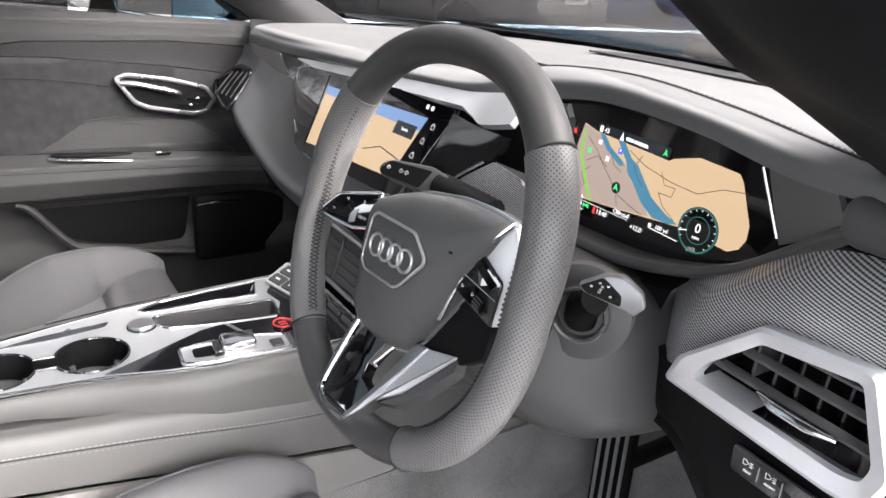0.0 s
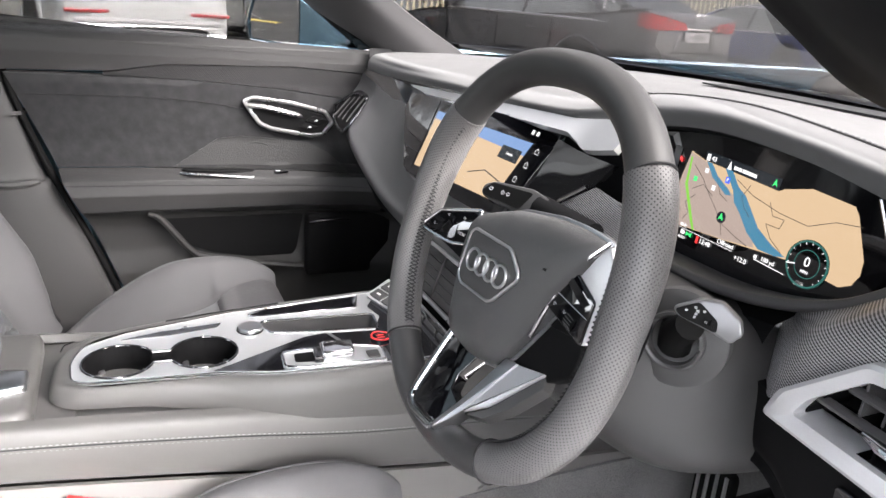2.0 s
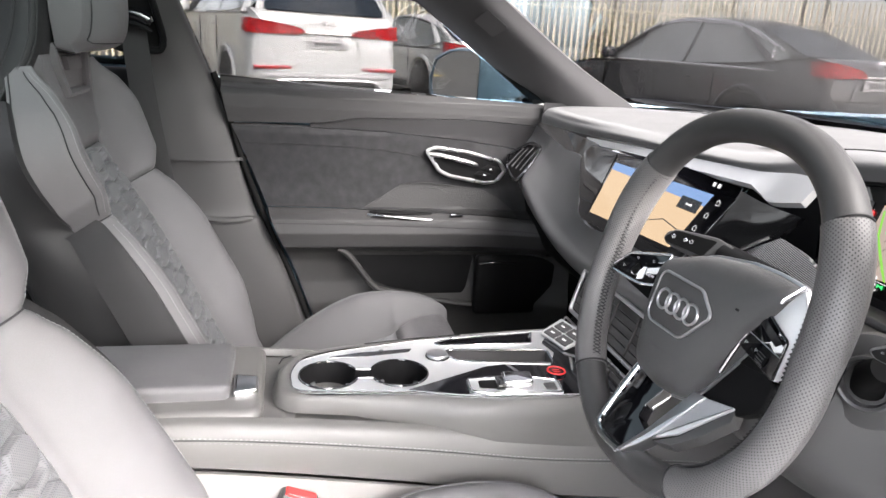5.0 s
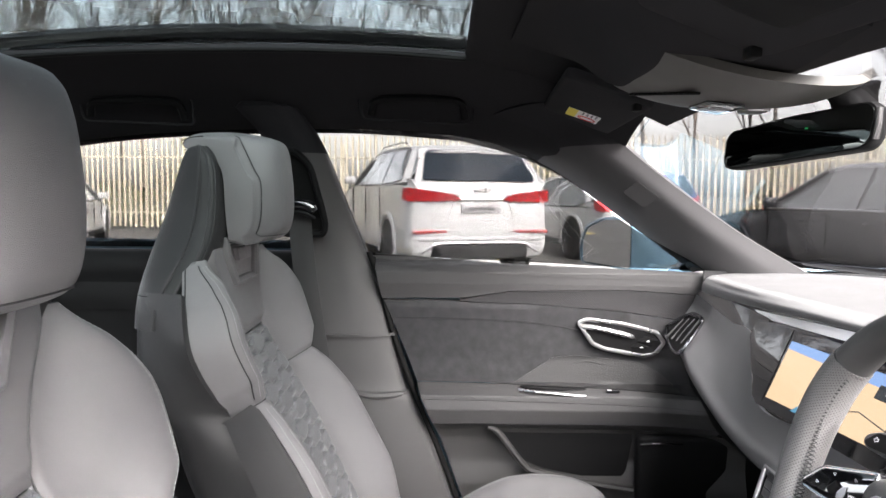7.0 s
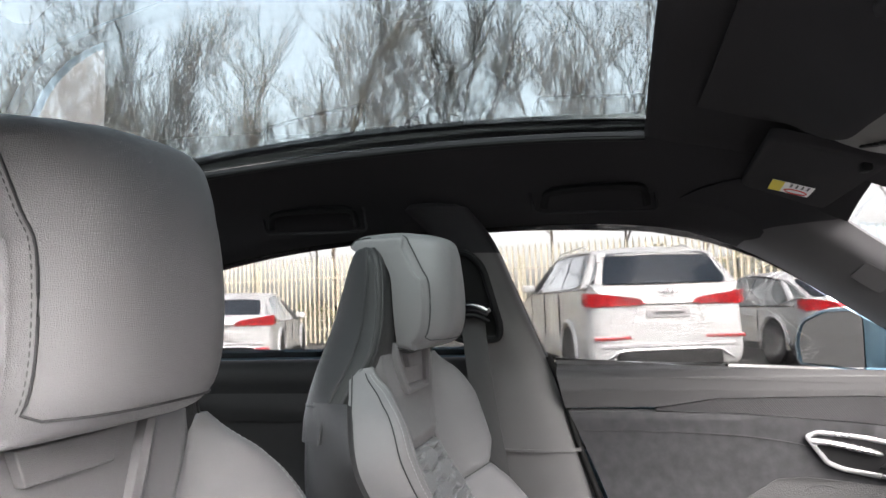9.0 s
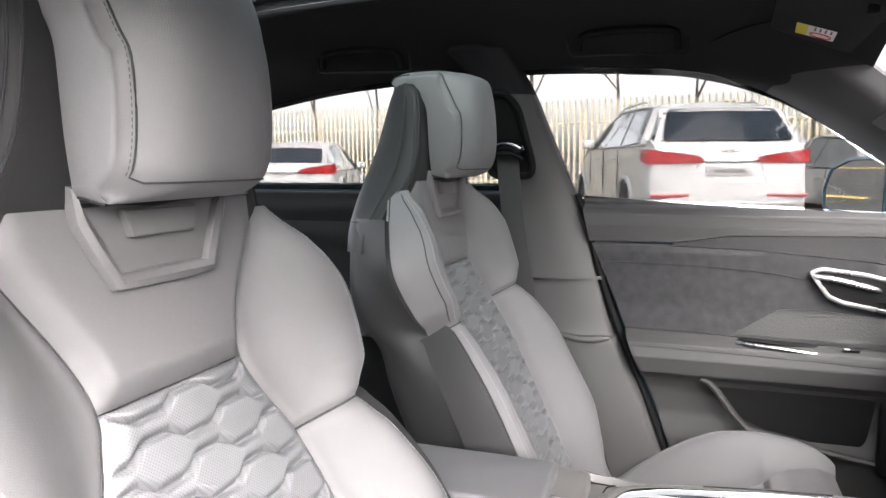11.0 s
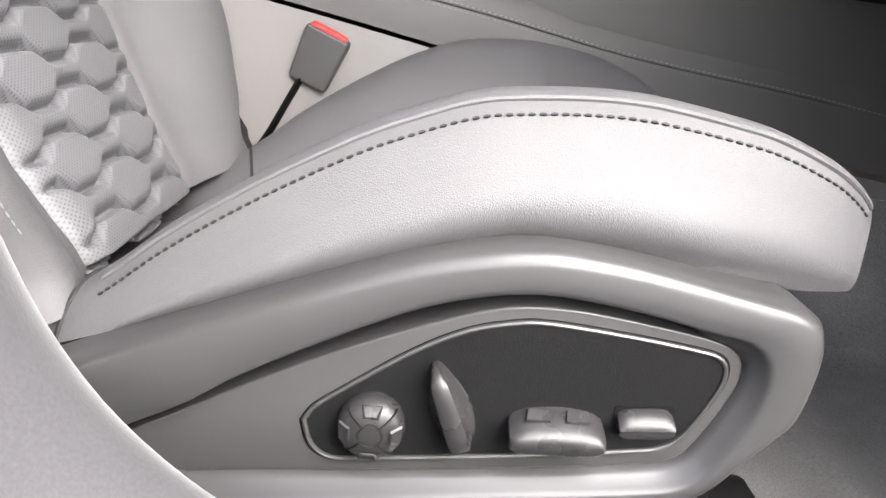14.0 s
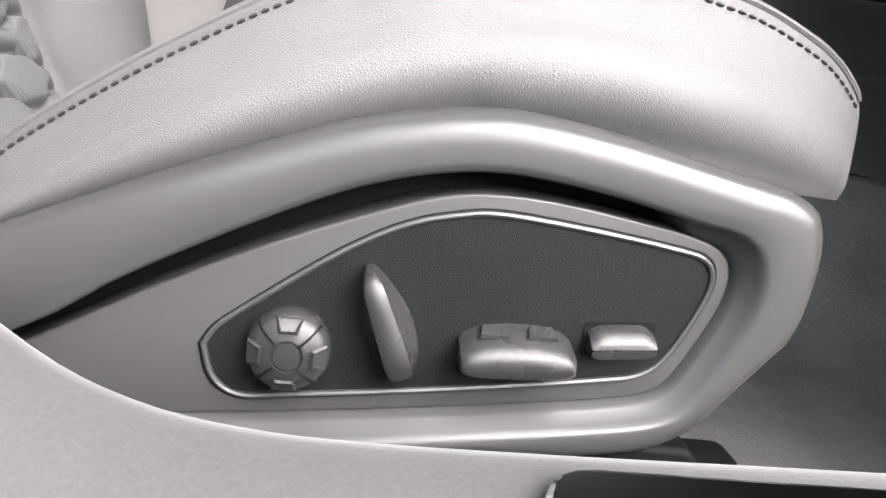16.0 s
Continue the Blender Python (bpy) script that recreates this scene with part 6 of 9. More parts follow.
dc("position_arrow", [(0.380, 0.8545), (0.383, 0.861), (0.386, 0.8545), (0.383, 0.856)], UI_GREEN, 7)
disc("speed_dial", 0.478, 0.848, 0.0195, SCREEN_BLACK, 5)
disc("dial_ring", 0.478, 0.848, 0.0182, UI_TEAL, 6, 0.0009)
disc("dial_inner_ring", 0.478, 0.848, 0.0112, UI_TEAL, 6, 0.0004)
for k in range(14):
    a = radians(-50 + k * 20)
    p = [(0.478 + r * math.cos(a), 0.848 + r * math.sin(a)) for r in (0.0158, 0.0172)]
    part("dial_tick", to_bm(tube([tuple(m_c @ Vector((*oc(*q), 0.0046))) for q in p], 0.0003, 4)), UI_WHITE, clus)
part("dial_needle", to_bm(tube([tuple(m_c @ Vector((*oc(*q), 0.0048))) for q in ((0.4605, 0.8435), (0.468, 0.8455))], 0.0005, 4)), UI_WHITE, clus)
tc("0", 0.478, 0.8495, 0.011, UI_WHITE, 8)
tc("MPH", 0.478, 0.8415, 0.0035, UI_WHITE, 8)
dc("lane_icon", [(0.472, 0.829), (0.474, 0.8335), (0.480, 0.8335), (0.482, 0.829), (0.478, 0.8305)], UI_WHITE, 5)
disc("gear_dial", 0.300, 0.856, 0.0175, SCREEN_BLACK, 5)
disc("gear_ring", 0.300, 0.856, 0.0168, UI_TEAL, 6, 0.0008)
tc("P", 0.303, 0.860, 0.009, UI_WHITE, 8)
dc("gear_line", [(0.299, 0.851), (0.309, 0.851), (0.309, 0.8522), (0.299, 0.8522)], UI_RED, 7)
dc("car_icon", [(0.305, 0.886), (0.314, 0.886), (0.315, 0.905), (0.306, 0.906)], material("icon_grey", (0.12, 0.12, 0.12), 0.4), 5)
dc("door_open_mark", [(0.315, 0.894), (0.319, 0.892), (0.319, 0.896), (0.315, 0.898)], UI_RED, 6)
# frame round the cluster
part("cluster_shelf", thick(skin([[(x, y + 0.050, z - 0.006), (x, y + 0.008, z - 0.001), (x, y, z - 0.003), (x, y + 0.002, z - 0.010), (x, y + 0.030, z - 0.016)] for x, y, z in ((0.255, 0.415, 0.822), (0.31, 0.410, 0.815), (0.37, 0.405, 0.815), (0.435, 0.405, 0.818), (0.491, 0.405, 0.830), (0.537, 0.405, 0.849), (0.57, 0.403, 0.873), (0.604, 0.400, 0.901), (0.622, 0.398, 0.908))], 60, 20), 0.003), SOFT, dash, "satin grey shelf under the cluster")
part("shelf_lining", to_bm(grid([[(x, 0.458, z + 0.002), (x, 0.410, z - 0.012), (x, 0.400, z - 0.030)] for x, z in ((0.255, 0.815), (0.37, 0.806), (0.435, 0.809), (0.491, 0.818))])), SOFT_DARK, dash)
part("cluster_edge", to_bm(tube([(0.522, 0.444, 0.914), (0.546, 0.444, 0.866)], 0.0014, 6)), DARK_METAL, dash)
part("cluster_cheek", thick(skin([[(0.525, 0.444, 0.918), (0.555, 0.428, 0.920), (0.60, 0.402, 0.922)], [(0.549, 0.443, 0.862), (0.578, 0.422, 0.880), (0.612, 0.400, 0.903)]], 8, 10), 0.004, True), LEATHER_DASH, dash)
part("cluster_hood", thick(skin([[(x, y, z) for y, z in ((0.437, z0), (0.448, z0 + 0.001), (0.466, z0))] for x, z0 in ((0.25, 0.914), (0.33, 0.927), (0.40, 0.931), (0.47, 0.929), (0.55, 0.921))], 24, 8), 0.002), SOFT_DARK, dash)
# carbon cheek and the driver's air vent
part("carbon_cheek", thick(skin([[(0.478, 0.445, 0.806), (0.476, 0.440, 0.800), (0.475, 0.435, 0.788), (0.474, 0.430, 0.765)],
                                 [(0.510, 0.414, 0.826), (0.512, 0.402, 0.812), (0.512, 0.394, 0.795), (0.510, 0.391, 0.770)],
                                 [(0.545, 0.402, 0.845), (0.545, 0.380, 0.832), (0.545, 0.368, 0.810), (0.543, 0.362, 0.780)],
                                 [(0.585, 0.400, 0.874), (0.588, 0.376, 0.860), (0.590, 0.364, 0.842), (0.590, 0.360, 0.822)],
                                 [(0.625, 0.396, 0.892), (0.632, 0.374, 0.878), (0.635, 0.362, 0.860), (0.632, 0.358, 0.838)],
                                 [(0.69, 0.392, 0.892), (0.692, 0.374, 0.880), (0.694, 0.362, 0.865), (0.692, 0.358, 0.842)],
                                 [(0.75, 0.392, 0.890), (0.752, 0.376, 0.878), (0.752, 0.364, 0.865), (0.75, 0.36, 0.842)]], 60, 28), 0.006, True), CARBON, dash, "ribbed carbon cheek panel")
part("dash_end", box((0.12, 0.075, 0.034), (0.672, 0.418, 0.912), 0.014, 4, pose(0, 0, 0)), SOFT, dash, "rounded grey end of the dashboard")
dv = thing("air_vent", "driver's air vent with bright surround and dark slats", "air vent")
m_v = Matrix(((1, 0, 0, 0), (0, 0, -1, 0.356), (0, 1, 0, 0), (0, 0, 0, 1)))
vp = [(0.545, 0.774), (0.553, 0.796), (0.606, 0.844), (0.676, 0.849), (0.699, 0.792), (0.690, 0.766), (0.668, 0.765)]
vi = [(0.566, 0.785), (0.573, 0.799), (0.608, 0.832), (0.669, 0.838), (0.686, 0.794), (0.683, 0.782), (0.670, 0.779)]
def band(outer, inner, depth, m, bev=0.0):
    bm = bmesh.new()
    lay = [[bm.verts.new(tuple(m @ Vector((*p, h)))) for p in poly] for poly, h in ((outer, 0), (outer, depth * 0.8), ([tuple(np.array(a) * 0.75 + np.array(b) * 0.25) for a, b in zip(outer, inner)], depth), (inner, depth * 0.7), (inner, -0.02))]
    n = len(outer)
    for r, s in zip(lay, lay[1:]):
        for i in range(n):
            k = (i + 1) % n
            bm.faces.new((r[i], r[k], s[k], s[i]))
    bmesh.ops.recalc_face_normals(bm, faces=bm.faces)
    return bm
part("surround", band(rounded(vp, 0.005), rounded(vi, 0.004), 0.010, m_v), SATIN_BRIGHT, dv, "satin metal vent surround")
part("duct", plate([(0.553, 0.775), (0.560, 0.80), (0.603, 0.840), (0.70, 0.842), (0.70, 0.768)], 0.004, m_v @ Matrix.Translation((0, 0, -0.05))), RUBBER, dv)
part("duct_wall", thick(skin([[(x, 0.36 + 0.0, z), (x, 0.405, z * 0.985 + 0.012)] for x, z in ((0.566, 0.785), (0.573, 0.799), (0.608, 0.832), (0.669, 0.838))], 20, 4), 0.002), SOFT_DARK, dv)
part("duct_floor", box((0.12, 0.05, 0.003), (0.626, 0.38, 0.781)), GLOSS, dv)
for p0, p1 in (((0.574, 0.800), (0.685, 0.795)), ((0.592, 0.817), (0.680, 0.814)), ((0.609, 0.832), (0.674, 0.831))):
    q = [(p0[0], 0.361, p0[1]), (p1[0], 0.361, p1[1])]
    d = (Vector(q[1]) - Vector(q[0]))
    part("slat", box((d.length, 0.008, 0.0030), (0, 0, 0), 0.0012, 2, Matrix.Translation((Vector(q[0]) + Vector(q[1])) / 2) @ basis((0, 0, 0), tuple(d), (0, 1, 0.25))), SOFT, dv)
part("slider", to_bm(tube([(0.612, 0.352, 0.7985), (0.626, 0.3485, 0.798), (0.648, 0.3485, 0.797), (0.664, 0.352, 0.7965)], [0.0024, 0.0046, 0.0046, 0.0022], 10, flat=0.8)), CHROME, dv, "bright vent slider")
for k in range(6):
    part("vane", box((0.0022, 0.026, 0.050), (0.592 + 0.0155 * k, 0.390, 0.808), 0.0008, 1), RUBBER, dv)
    part("vane_pin", to_bm(tube([(0.592 + 0.0155 * k, 0.376, 0.796), (0.5935 + 0.0155 * k, 0.375, 0.826)], 0.0010, 5)), SOFT, dv)
part("duct_cheek", box((0.002, 0.045, 0.03), (0.600, 0.385, 0.816), 0.0005, 1, Matrix.Translation((0.0, 0.0, 0.0))), SOFT, dv)
sw = thing("lamp_switch_panel", "black fog lamp button panel under the vent", "switch panel")
m_s = basis((0.6445, 0.3565, 0.748), (1, 0, 0), (0, -0.12, 1))
pan = part("panel", plate([(-0.039, -0.012), (0.05, -0.016), (0.05, 0.006), (-0.039, 0.010)], 0.004, m_s, 0.004, 0.001), GLOSS, sw)
for k, wd in enumerate(("REAR", "FRONT")):
    x = -0.027 + 0.0165 * k
    text("marking", wd, m_s @ Matrix.Translation((x + 0.001, -0.0055, 0.0046)), 0.0024, WHITE_MARK, sw)
    part("lamp_symbol", to_bm(rim([(x - 0.003, -0.0010), (x - 0.001, -0.0010), (x + 0.001, 0.001), (x - 0.001, 0.003), (x - 0.003, 0.003)], 0.0004, 0.0004, m_s @ Matrix.Translation((0, 0, 0.0042)))), WHITE_MARK, sw)
    for j in range(3):
        part("lamp_ray", plate([(x + 0.002, -0.0008 + 0.0016 * j), (x + 0.0042, -0.0008 + 0.0016 * j), (x + 0.0042, -0.00055 + 0.0016 * j), (x + 0.002, -0.00055 + 0.0016 * j)], 0.0004, m_s @ Matrix.Translation((0, 0, 0.0042))), WHITE_MARK, sw)
    part("button_gap", box((0.0006, 0.0008, 0.012), tuple(m_s @ Vector((x + 0.0085, -0.002, 0.0042)))), SATIN, sw)
# accelerator pedal
ped = thing("accelerator_pedal", "black pedal with bright ribs in the footwell", "pedal")
m_p = basis((0.246, 0.70, 0.353), (1, 0, 0.07), (0.27, 0.05, 0.96))
part("pad", plate([(-0.034, -0.085), (0.034, -0.085), (0.034, 0.085), (-0.034, 0.085)], 0.012, m_p, 0.012, 0.003), RUBBER, ped)
for k in range(4):
    part("rib", to_bm(tube([tuple(m_p @ Vector((-0.024 + 0.016 * k, y, 0.013))) for y in (-0.075, 0, 0.078)], 0.0030, 6)), SATIN, ped)
part("arm", box((0.02, 0.30, 0.025), (0.25, 0.85, 0.36), 0.005), RUBBER, ped)


# ---- steering wheel and column ----
WM = basis((0.373, 0.232, 0.830), (0.9976, 0.0698, 0), (0, 0.27, 0.96))
wheel = thing("steering_wheel", "flat-bottomed leather steering wheel with metal spokes", "steering wheel")
W = lambda u, v, h=0.0: tuple(WM @ Vector((u, v, h)))
GRIP = perforated("perforated_grip_leather", (0.105, 0.102, 0.102), 0.0023, 0.23, 0.4, 0.6, 0.2)
SMOOTH_LEATHER = material("smooth_wheel_leather", (0.034, 0.0335, 0.0335), 0.42, grain=900, bump=0.2, vary=0.06, stain=0.05, kind="cells")
COLUMN_GREY = material("dark_grey_shroud_plastic", (0.044, 0.0435, 0.0435), 0.5, grain=1100, bump=0.2, vary=0.06, stain=0.05, kind="cells")
def rim_line(a):
    c, s = math.cos(a), math.sin(a)
    r = 1 / (abs(c) ** 2.35 + abs(s) ** 2.35) ** (1 / 2.35)
    u, v = 0.1395 * c * r, 0.1545 * s * r
    if s < 0:
        # the lower half is squarer and flat at the bottom
        d = math.degrees(a) % 360
        k = ease(d, [180, 205, 230, 250, 270, 290, 305, 325, 345, 360], [0.1395, 0.1450, 0.1525, 0.1555, 0.1545, 0.1555, 0.1560, 0.1525, 0.1450, 0.1395]) / math.hypot(0.147 * c, 0.147 * s)
        u, v = 0.147 * c * k, 0.147 * s * k
    return u, v
arcs = (("upper_rim", 38, 142, SMOOTH_LEATHER, "smooth dark leather rim"), ("perforated_grip", 142, 228, GRIP, "perforated grey leather grip"), ("lower_rim", 228, 297, SMOOTH_LEATHER, "smooth dark leather rim"), ("perforated_grip", 297, 398, GRIP, "perforated grey leather grip"))
for nm, a0, a1, mat, lab in arcs:
    n = max(20, int((a1 - a0) / 1.6))
    pts, rad = [], []
    for a in np.linspace(a0, a1, n):
        u, v = rim_line(radians(a))
        pts.append(W(u, v, 0.0))
        d = a % 360
        thick_r = 0.0146 + 0.0016 * math.exp(-((d - 25) / 22) ** 2) + 0.0018 * math.exp(-((d - 155) / 22) ** 2) + (0.001 if nm == "perforated_grip" else 0)
        rad.append(thick_r)
    ob = part(nm, to_bm(tube(pts, rad, 26, False, tuple(WM.to_3x3() @ Vector((0, 0, 1))), 1.05)), mat, wheel, lab)
    if nm == "perforated_grip":
        run = np.r_[0, np.cumsum(np.linalg.norm(np.diff(np.array(pts), axis=0), axis=1))]
        latticed(ob, [(d, j / 26 * 2 * math.pi * 0.0160) for d in run for j in range(26)])
        for a in (a0, a1):
            u, v = rim_line(radians(a))
            c = WM @ Vector((u, v, 0))
            out = (WM.to_3x3() @ Vector((u, v, 0))).normalized()
            nz = WM.to_3x3() @ Vector((0, 0, 1))
            ring = [tuple(c + 0.0164 * (math.cos(t) * out + math.sin(t) * nz)) for t in np.linspace(0, 2 * math.pi, 28, endpoint=False)]
            part("rim_joint", to_bm(tube(ring, 0.0009, 5, True)), SEAM, ob)
        inner = []
        for a in np.linspace(a0 + 2, a1 - 2, n):
            u, v = rim_line(radians(a))
            L = math.hypot(u, v)
            inner.append(np.array(W(u - u / L * 0.0158, v - v / L * 0.0158, 0.004)))
        st = []
        for i, (p, q) in enumerate(zip(inner[::1], inner[1::1])):
            d = np.array(tuple(WM.to_3x3() @ Vector((0, 0, 0.0045))))
            st.append(tube([p - d, (p + q) / 2, q + d], 0.0005, 4))
            st.append(tube([p + d, (p + q) / 2 + 0.0004, q - d], 0.0005, 4))
        part("lacing", joined(*st), SEAM, ob, "cross-stitched dark lacing")
# hub pad
hub_poly = [(-0.070, 0.012), (-0.062, 0.022), (-0.014, 0.040), (0.030, 0.0475), (0.060, 0.0485), (0.088, 0.046), (0.093, 0.038), (0.088, 0.026), (0.068, -0.006), (0.034, -0.066), (0.020, -0.083), (-0.008, -0.090), (-0.046, -0.086), (-0.055, -0.077), (-0.068, -0.022)]
hub_poly = rounded(hub_poly, 0.006, 3)
def dome(poly, h0, h1, rings=9, c=(0.0, -0.01)):
    rows = []
    for k in np.linspace(0, 1, rings):
        sc = math.cos(k * math.pi / 2) ** 0.55
        hh = h0 + (h1 - h0) * math.sin(k * math.pi / 2)
        if k == 1:
            sc = 0.02
        rows.append([W(c[0] + (p[0] - c[0]) * sc, c[1] + (p[1] - c[1]) * sc, hh) for p in poly])
    base = [W(p[0], p[1], h0 - 0.022) for p in poly]
    v, f = grid([base] + rows, False, True)
    n = len(poly)
    return v, f + [tuple(range(rings * n, (rings + 1) * n)), tuple(range(n - 1, -1, -1))]
HUB = material("grained_hub_plastic", (0.066, 0.0655, 0.066), 0.45, grain=1000, bump=0.4, vary=0.1, stain=0.04, kind="cells")
hub = part("airbag_cover", to_bm(dome(hub_poly, -0.016, 0.006)), HUB, wheel, "grained dark airbag cover")
part("cover_edge", to_bm(tube([W(p[0] * 1.015, p[1] * 1.015, -0.021) for p in hub_poly], 0.0018, 6, True)), SATIN, wheel)
badge = [(-0.042, 0.008), (-0.037, 0.013), (0.016, 0.013), (0.034, -0.001), (0.035, -0.006), (0.014, -0.031), (0.008, -0.034), (-0.034, -0.034), (-0.042, -0.027)]
badge = [(p[0] + 0.001, p[1]) for p in badge]
part("badge_plate", plate(badge, 0.0015, WM @ Matrix.Translation((0, 0, 0.0062)), 0.004, 0.0005), COLUMN_GREY, hub)
part("badge_frame", to_bm(rim(badge, 0.0028, 0.003, WM @ Matrix.Translation((0, 0, 0.0072)), 0.004)), SATIN, hub, "satin metal badge frame")
for k in range(4):
    q = [W(-0.0245 + 0.0132 * k + 0.0088 * math.cos(a), -0.0105 + 0.0088 * math.sin(a), 0.0085) for a in np.linspace(0, 2 * math.pi, 32, endpoint=False)]
    part("emblem_ring", to_bm(tube(q, 0.0013, 10, True, tuple(WM.to_3x3() @ Vector((0, 0, 1))))), SATIN, hub, "chrome ring of the emblem")
text("marking", "AIRBAG", WM @ Matrix.Translation((-0.012, -0.052, 0.0045)), 0.006, SOFT, hub)
part("horn_mark", box((0.004, 0.002, 0.0006), (0, 0, 0), 0, 1, WM @ Matrix.Translation((0.056, 0.012, 0.0035))), SOFT_DARK, hub)
# back of the hub
part("hub_back", to_bm(dome([(p[0] * 0.92, p[1] * 0.92) for p in hub_poly][::-1], -0.02, -0.06, 6)), SOFT_DARK, wheel)
# side spokes with switch pods
def slab(poly, h0, h1, mat, name, parent, label="", r=0.004, bev=0.002):
    return part(name, plate(poly, h1 - h0, WM @ Matrix.Translation((0, 0, h0)), r, bev), mat, parent, label)
back = slab([(-0.135, 0.006), (-0.06, 0.022), (0.06, 0.022), (0.135, 0.010), (0.135, -0.022), (0.06, -0.03), (-0.06, -0.03), (-0.135, -0.022)], -0.034, -0.020, SOFT_DARK, "spoke_frame", wheel, "", 0.006, 0.002)
LM = WM @ Matrix.Translation((-0.066, 0, -0.010)) @ basis((0, 0, 0), (1, 0, -0.24), (0, 1, 0))
pod_l = [(-0.0643, -0.0131), (-0.0446, 0.0092), (0.004, 0.0245), (0.004, -0.0074), (-0.0196, -0.0148), (-0.045, -0.0146)]
left = part("side_spoke", plate(pod_l, 0.012, LM @ Matrix.Translation((0, 0, -0.012)), 0.004, 0.002), GLOSS, wheel, "gloss black switch spoke")
part("chrome_edge", to_bm(rim(pod_l, 0.003, 0.004, LM @ Matrix.Translation((0, 0, -0.001)), 0.004)), CHROME, left)
slab([(0.0174, -0.074), (0.0462, -0.0154), (0.0969, -0.0293), (0.0951, -0.0546), (0.0688, -0.0727)], -0.036, -0.021, SOFT_DARK, "spoke_back", wheel, "", 0.006, 0.002)
right = slab([(0.060, -0.012), (0.0782, 0.0204), (0.0975, 0.0472), (0.1075, 0.034), (0.110, 0.0084), (0.1053, -0.0251), (0.082, -0.020)], -0.022, -0.0085, SATIN_BRIGHT, "side_spoke", wheel, "satin metal side spoke", 0.003, 0.0015)
podr = slab([(0.0600, -0.0132), (0.078, 0.0200), (0.1045, 0.0075), (0.1053, -0.0251)], -0.013, -0.0065, GLOSS, "switch_pod", right, "gloss black switch pod", 0.003, 0.0012)
part("chrome_edge", to_bm(tube(spline([W(0.0978, 0.0487, -0.008), W(0.0807, 0.0266, -0.007), W(0.0623, -0.0078, -0.008), W(0.0496, -0.0427, -0.012)], 24), 0.0020, 8)), CHROME, right)
part("touch_window", plate([(0.0715, 0.0115), (0.0760, 0.0155), (0.1010, 0.0044), (0.0960, -0.0005)], 0.0004, WM @ Matrix.Translation((0, 0, -0.0064)), 0.001), SCREEN_BLACK, podr)
part("touch_window", plate([(-0.0254, -0.0009), (-0.018, 0.0036), (-0.0182, -0.009), (-0.0256, -0.0124)], 0.0005, LM @ Matrix.Translation((0, 0, 0.0002)), 0.001), DARK_METAL, left)
part("scroll_wheel", to_bm(tube([W(0.0845, -0.0130, -0.0085), W(0.0935, -0.0150, -0.0085)], 0.0052, 14)), SOFT_DARK, podr)
for k in range(7):
    a = k * math.pi / 7 + 0.2
    part("scroll_rib", to_bm(tube([W(0.0850, -0.0130 - 0.0052 * math.cos(a), -0.0085 + 0.0052 * math.sin(a)), W(0.0930, -0.0150 - 0.0052 * math.cos(a), -0.0085 + 0.0052 * math.sin(a))], 0.0005, 4)), SOFT, podr)
part("scroll_wheel", to_bm(tube([tuple(LM @ Vector((-0.0325, -0.0065, -0.001))), tuple(LM @ Vector((-0.0265, 0.0015, -0.001)))], 0.0042, 14)), SOFT_DARK, left)
text("marking", "VIEW", LM @ Matrix.Translation((-0.0110, -0.0030, 0.0003)), 0.0042, WHITE_MARK, left)
for par, mm, marks in ((left, LM @ Matrix.Translation((0, 0, 0.0002)), ((-0.033, 0.0080, -1), (-0.0126, 0.0111, 1), (-0.0462, -0.0049, 1))), (podr, WM @ Matrix.Translation((0, 0, -0.0063)), ((0.0685, -0.0082, 1), (0.0808, -0.0100, 1)))):
    for u, v, d in marks:
        part("icon", to_bm(rim([(u - 0.0012 * d, v - 0.0012), (u + 0.0014 * d, v), (u - 0.0012 * d, v + 0.0012)], 0.0005, 0.0003, mm)), WHITE_MARK, par)
part("pod_joint", to_bm(tube([W(0.068, 0.000, -0.0064), W(0.103, -0.006, -0.0064)], 0.0004, 4)), SATIN, podr)
AM = WM @ Matrix.Translation((0, -0.08, -0.010)) @ basis((0, 0, 0), (1, 0, 0), (0, 1, -0.43))
arm_l = [(-0.0400, 0.006), (0.0030, 0.004), (-0.0040, -0.0266), (-0.0008, -0.0380), (0.0169, -0.0430), (0.0082, -0.0690), (-0.0270, -0.0690), (-0.0360, -0.060)]
lowl = part("lower_spoke", plate(arm_l, 0.012, AM @ Matrix.Translation((0, 0, -0.0135)), 0.002, 0.0015), GLOSS, wheel, "piano black lower spoke in a bright frame")
part("bright_frame", to_bm(tube([tuple(AM @ Vector((*c, -0.0012))) for c in spline([(-0.0459, 0.004), (-0.0430, -0.030), (-0.0375, -0.0640), (-0.0270, -0.0720), (-0.0142, -0.0733), (0.0075, -0.0722)], 40)], 0.0036, 8, up=tuple(AM.to_3x3() @ Vector((0, 0, 1))), flat=0.55)), CHROME, lowl)
bar_r = part("bright_bar", plate([(0.0295, 0.010), (0.0440, 0.012), (0.0264, -0.0446), (0.0195, -0.0590), (0.0100, -0.0725), (0.0070, -0.0680), (0.0169, -0.0417)], 0.013, AM @ Matrix.Translation((0, 0, -0.0135)), 0.001, 0.0012), SATIN, wheel, "satin metal bar of the lower spoke")
lowr = part("lower_spoke", plate([(0.0440, 0.0118), (0.0723, 0.0193), (0.0449, -0.0278), (0.0264, -0.0446)], 0.012, AM @ Matrix.Translation((0, 0, -0.0135)), 0.001, 0.0012), SATIN_BRIGHT, wheel, "satin aluminium lower spoke")
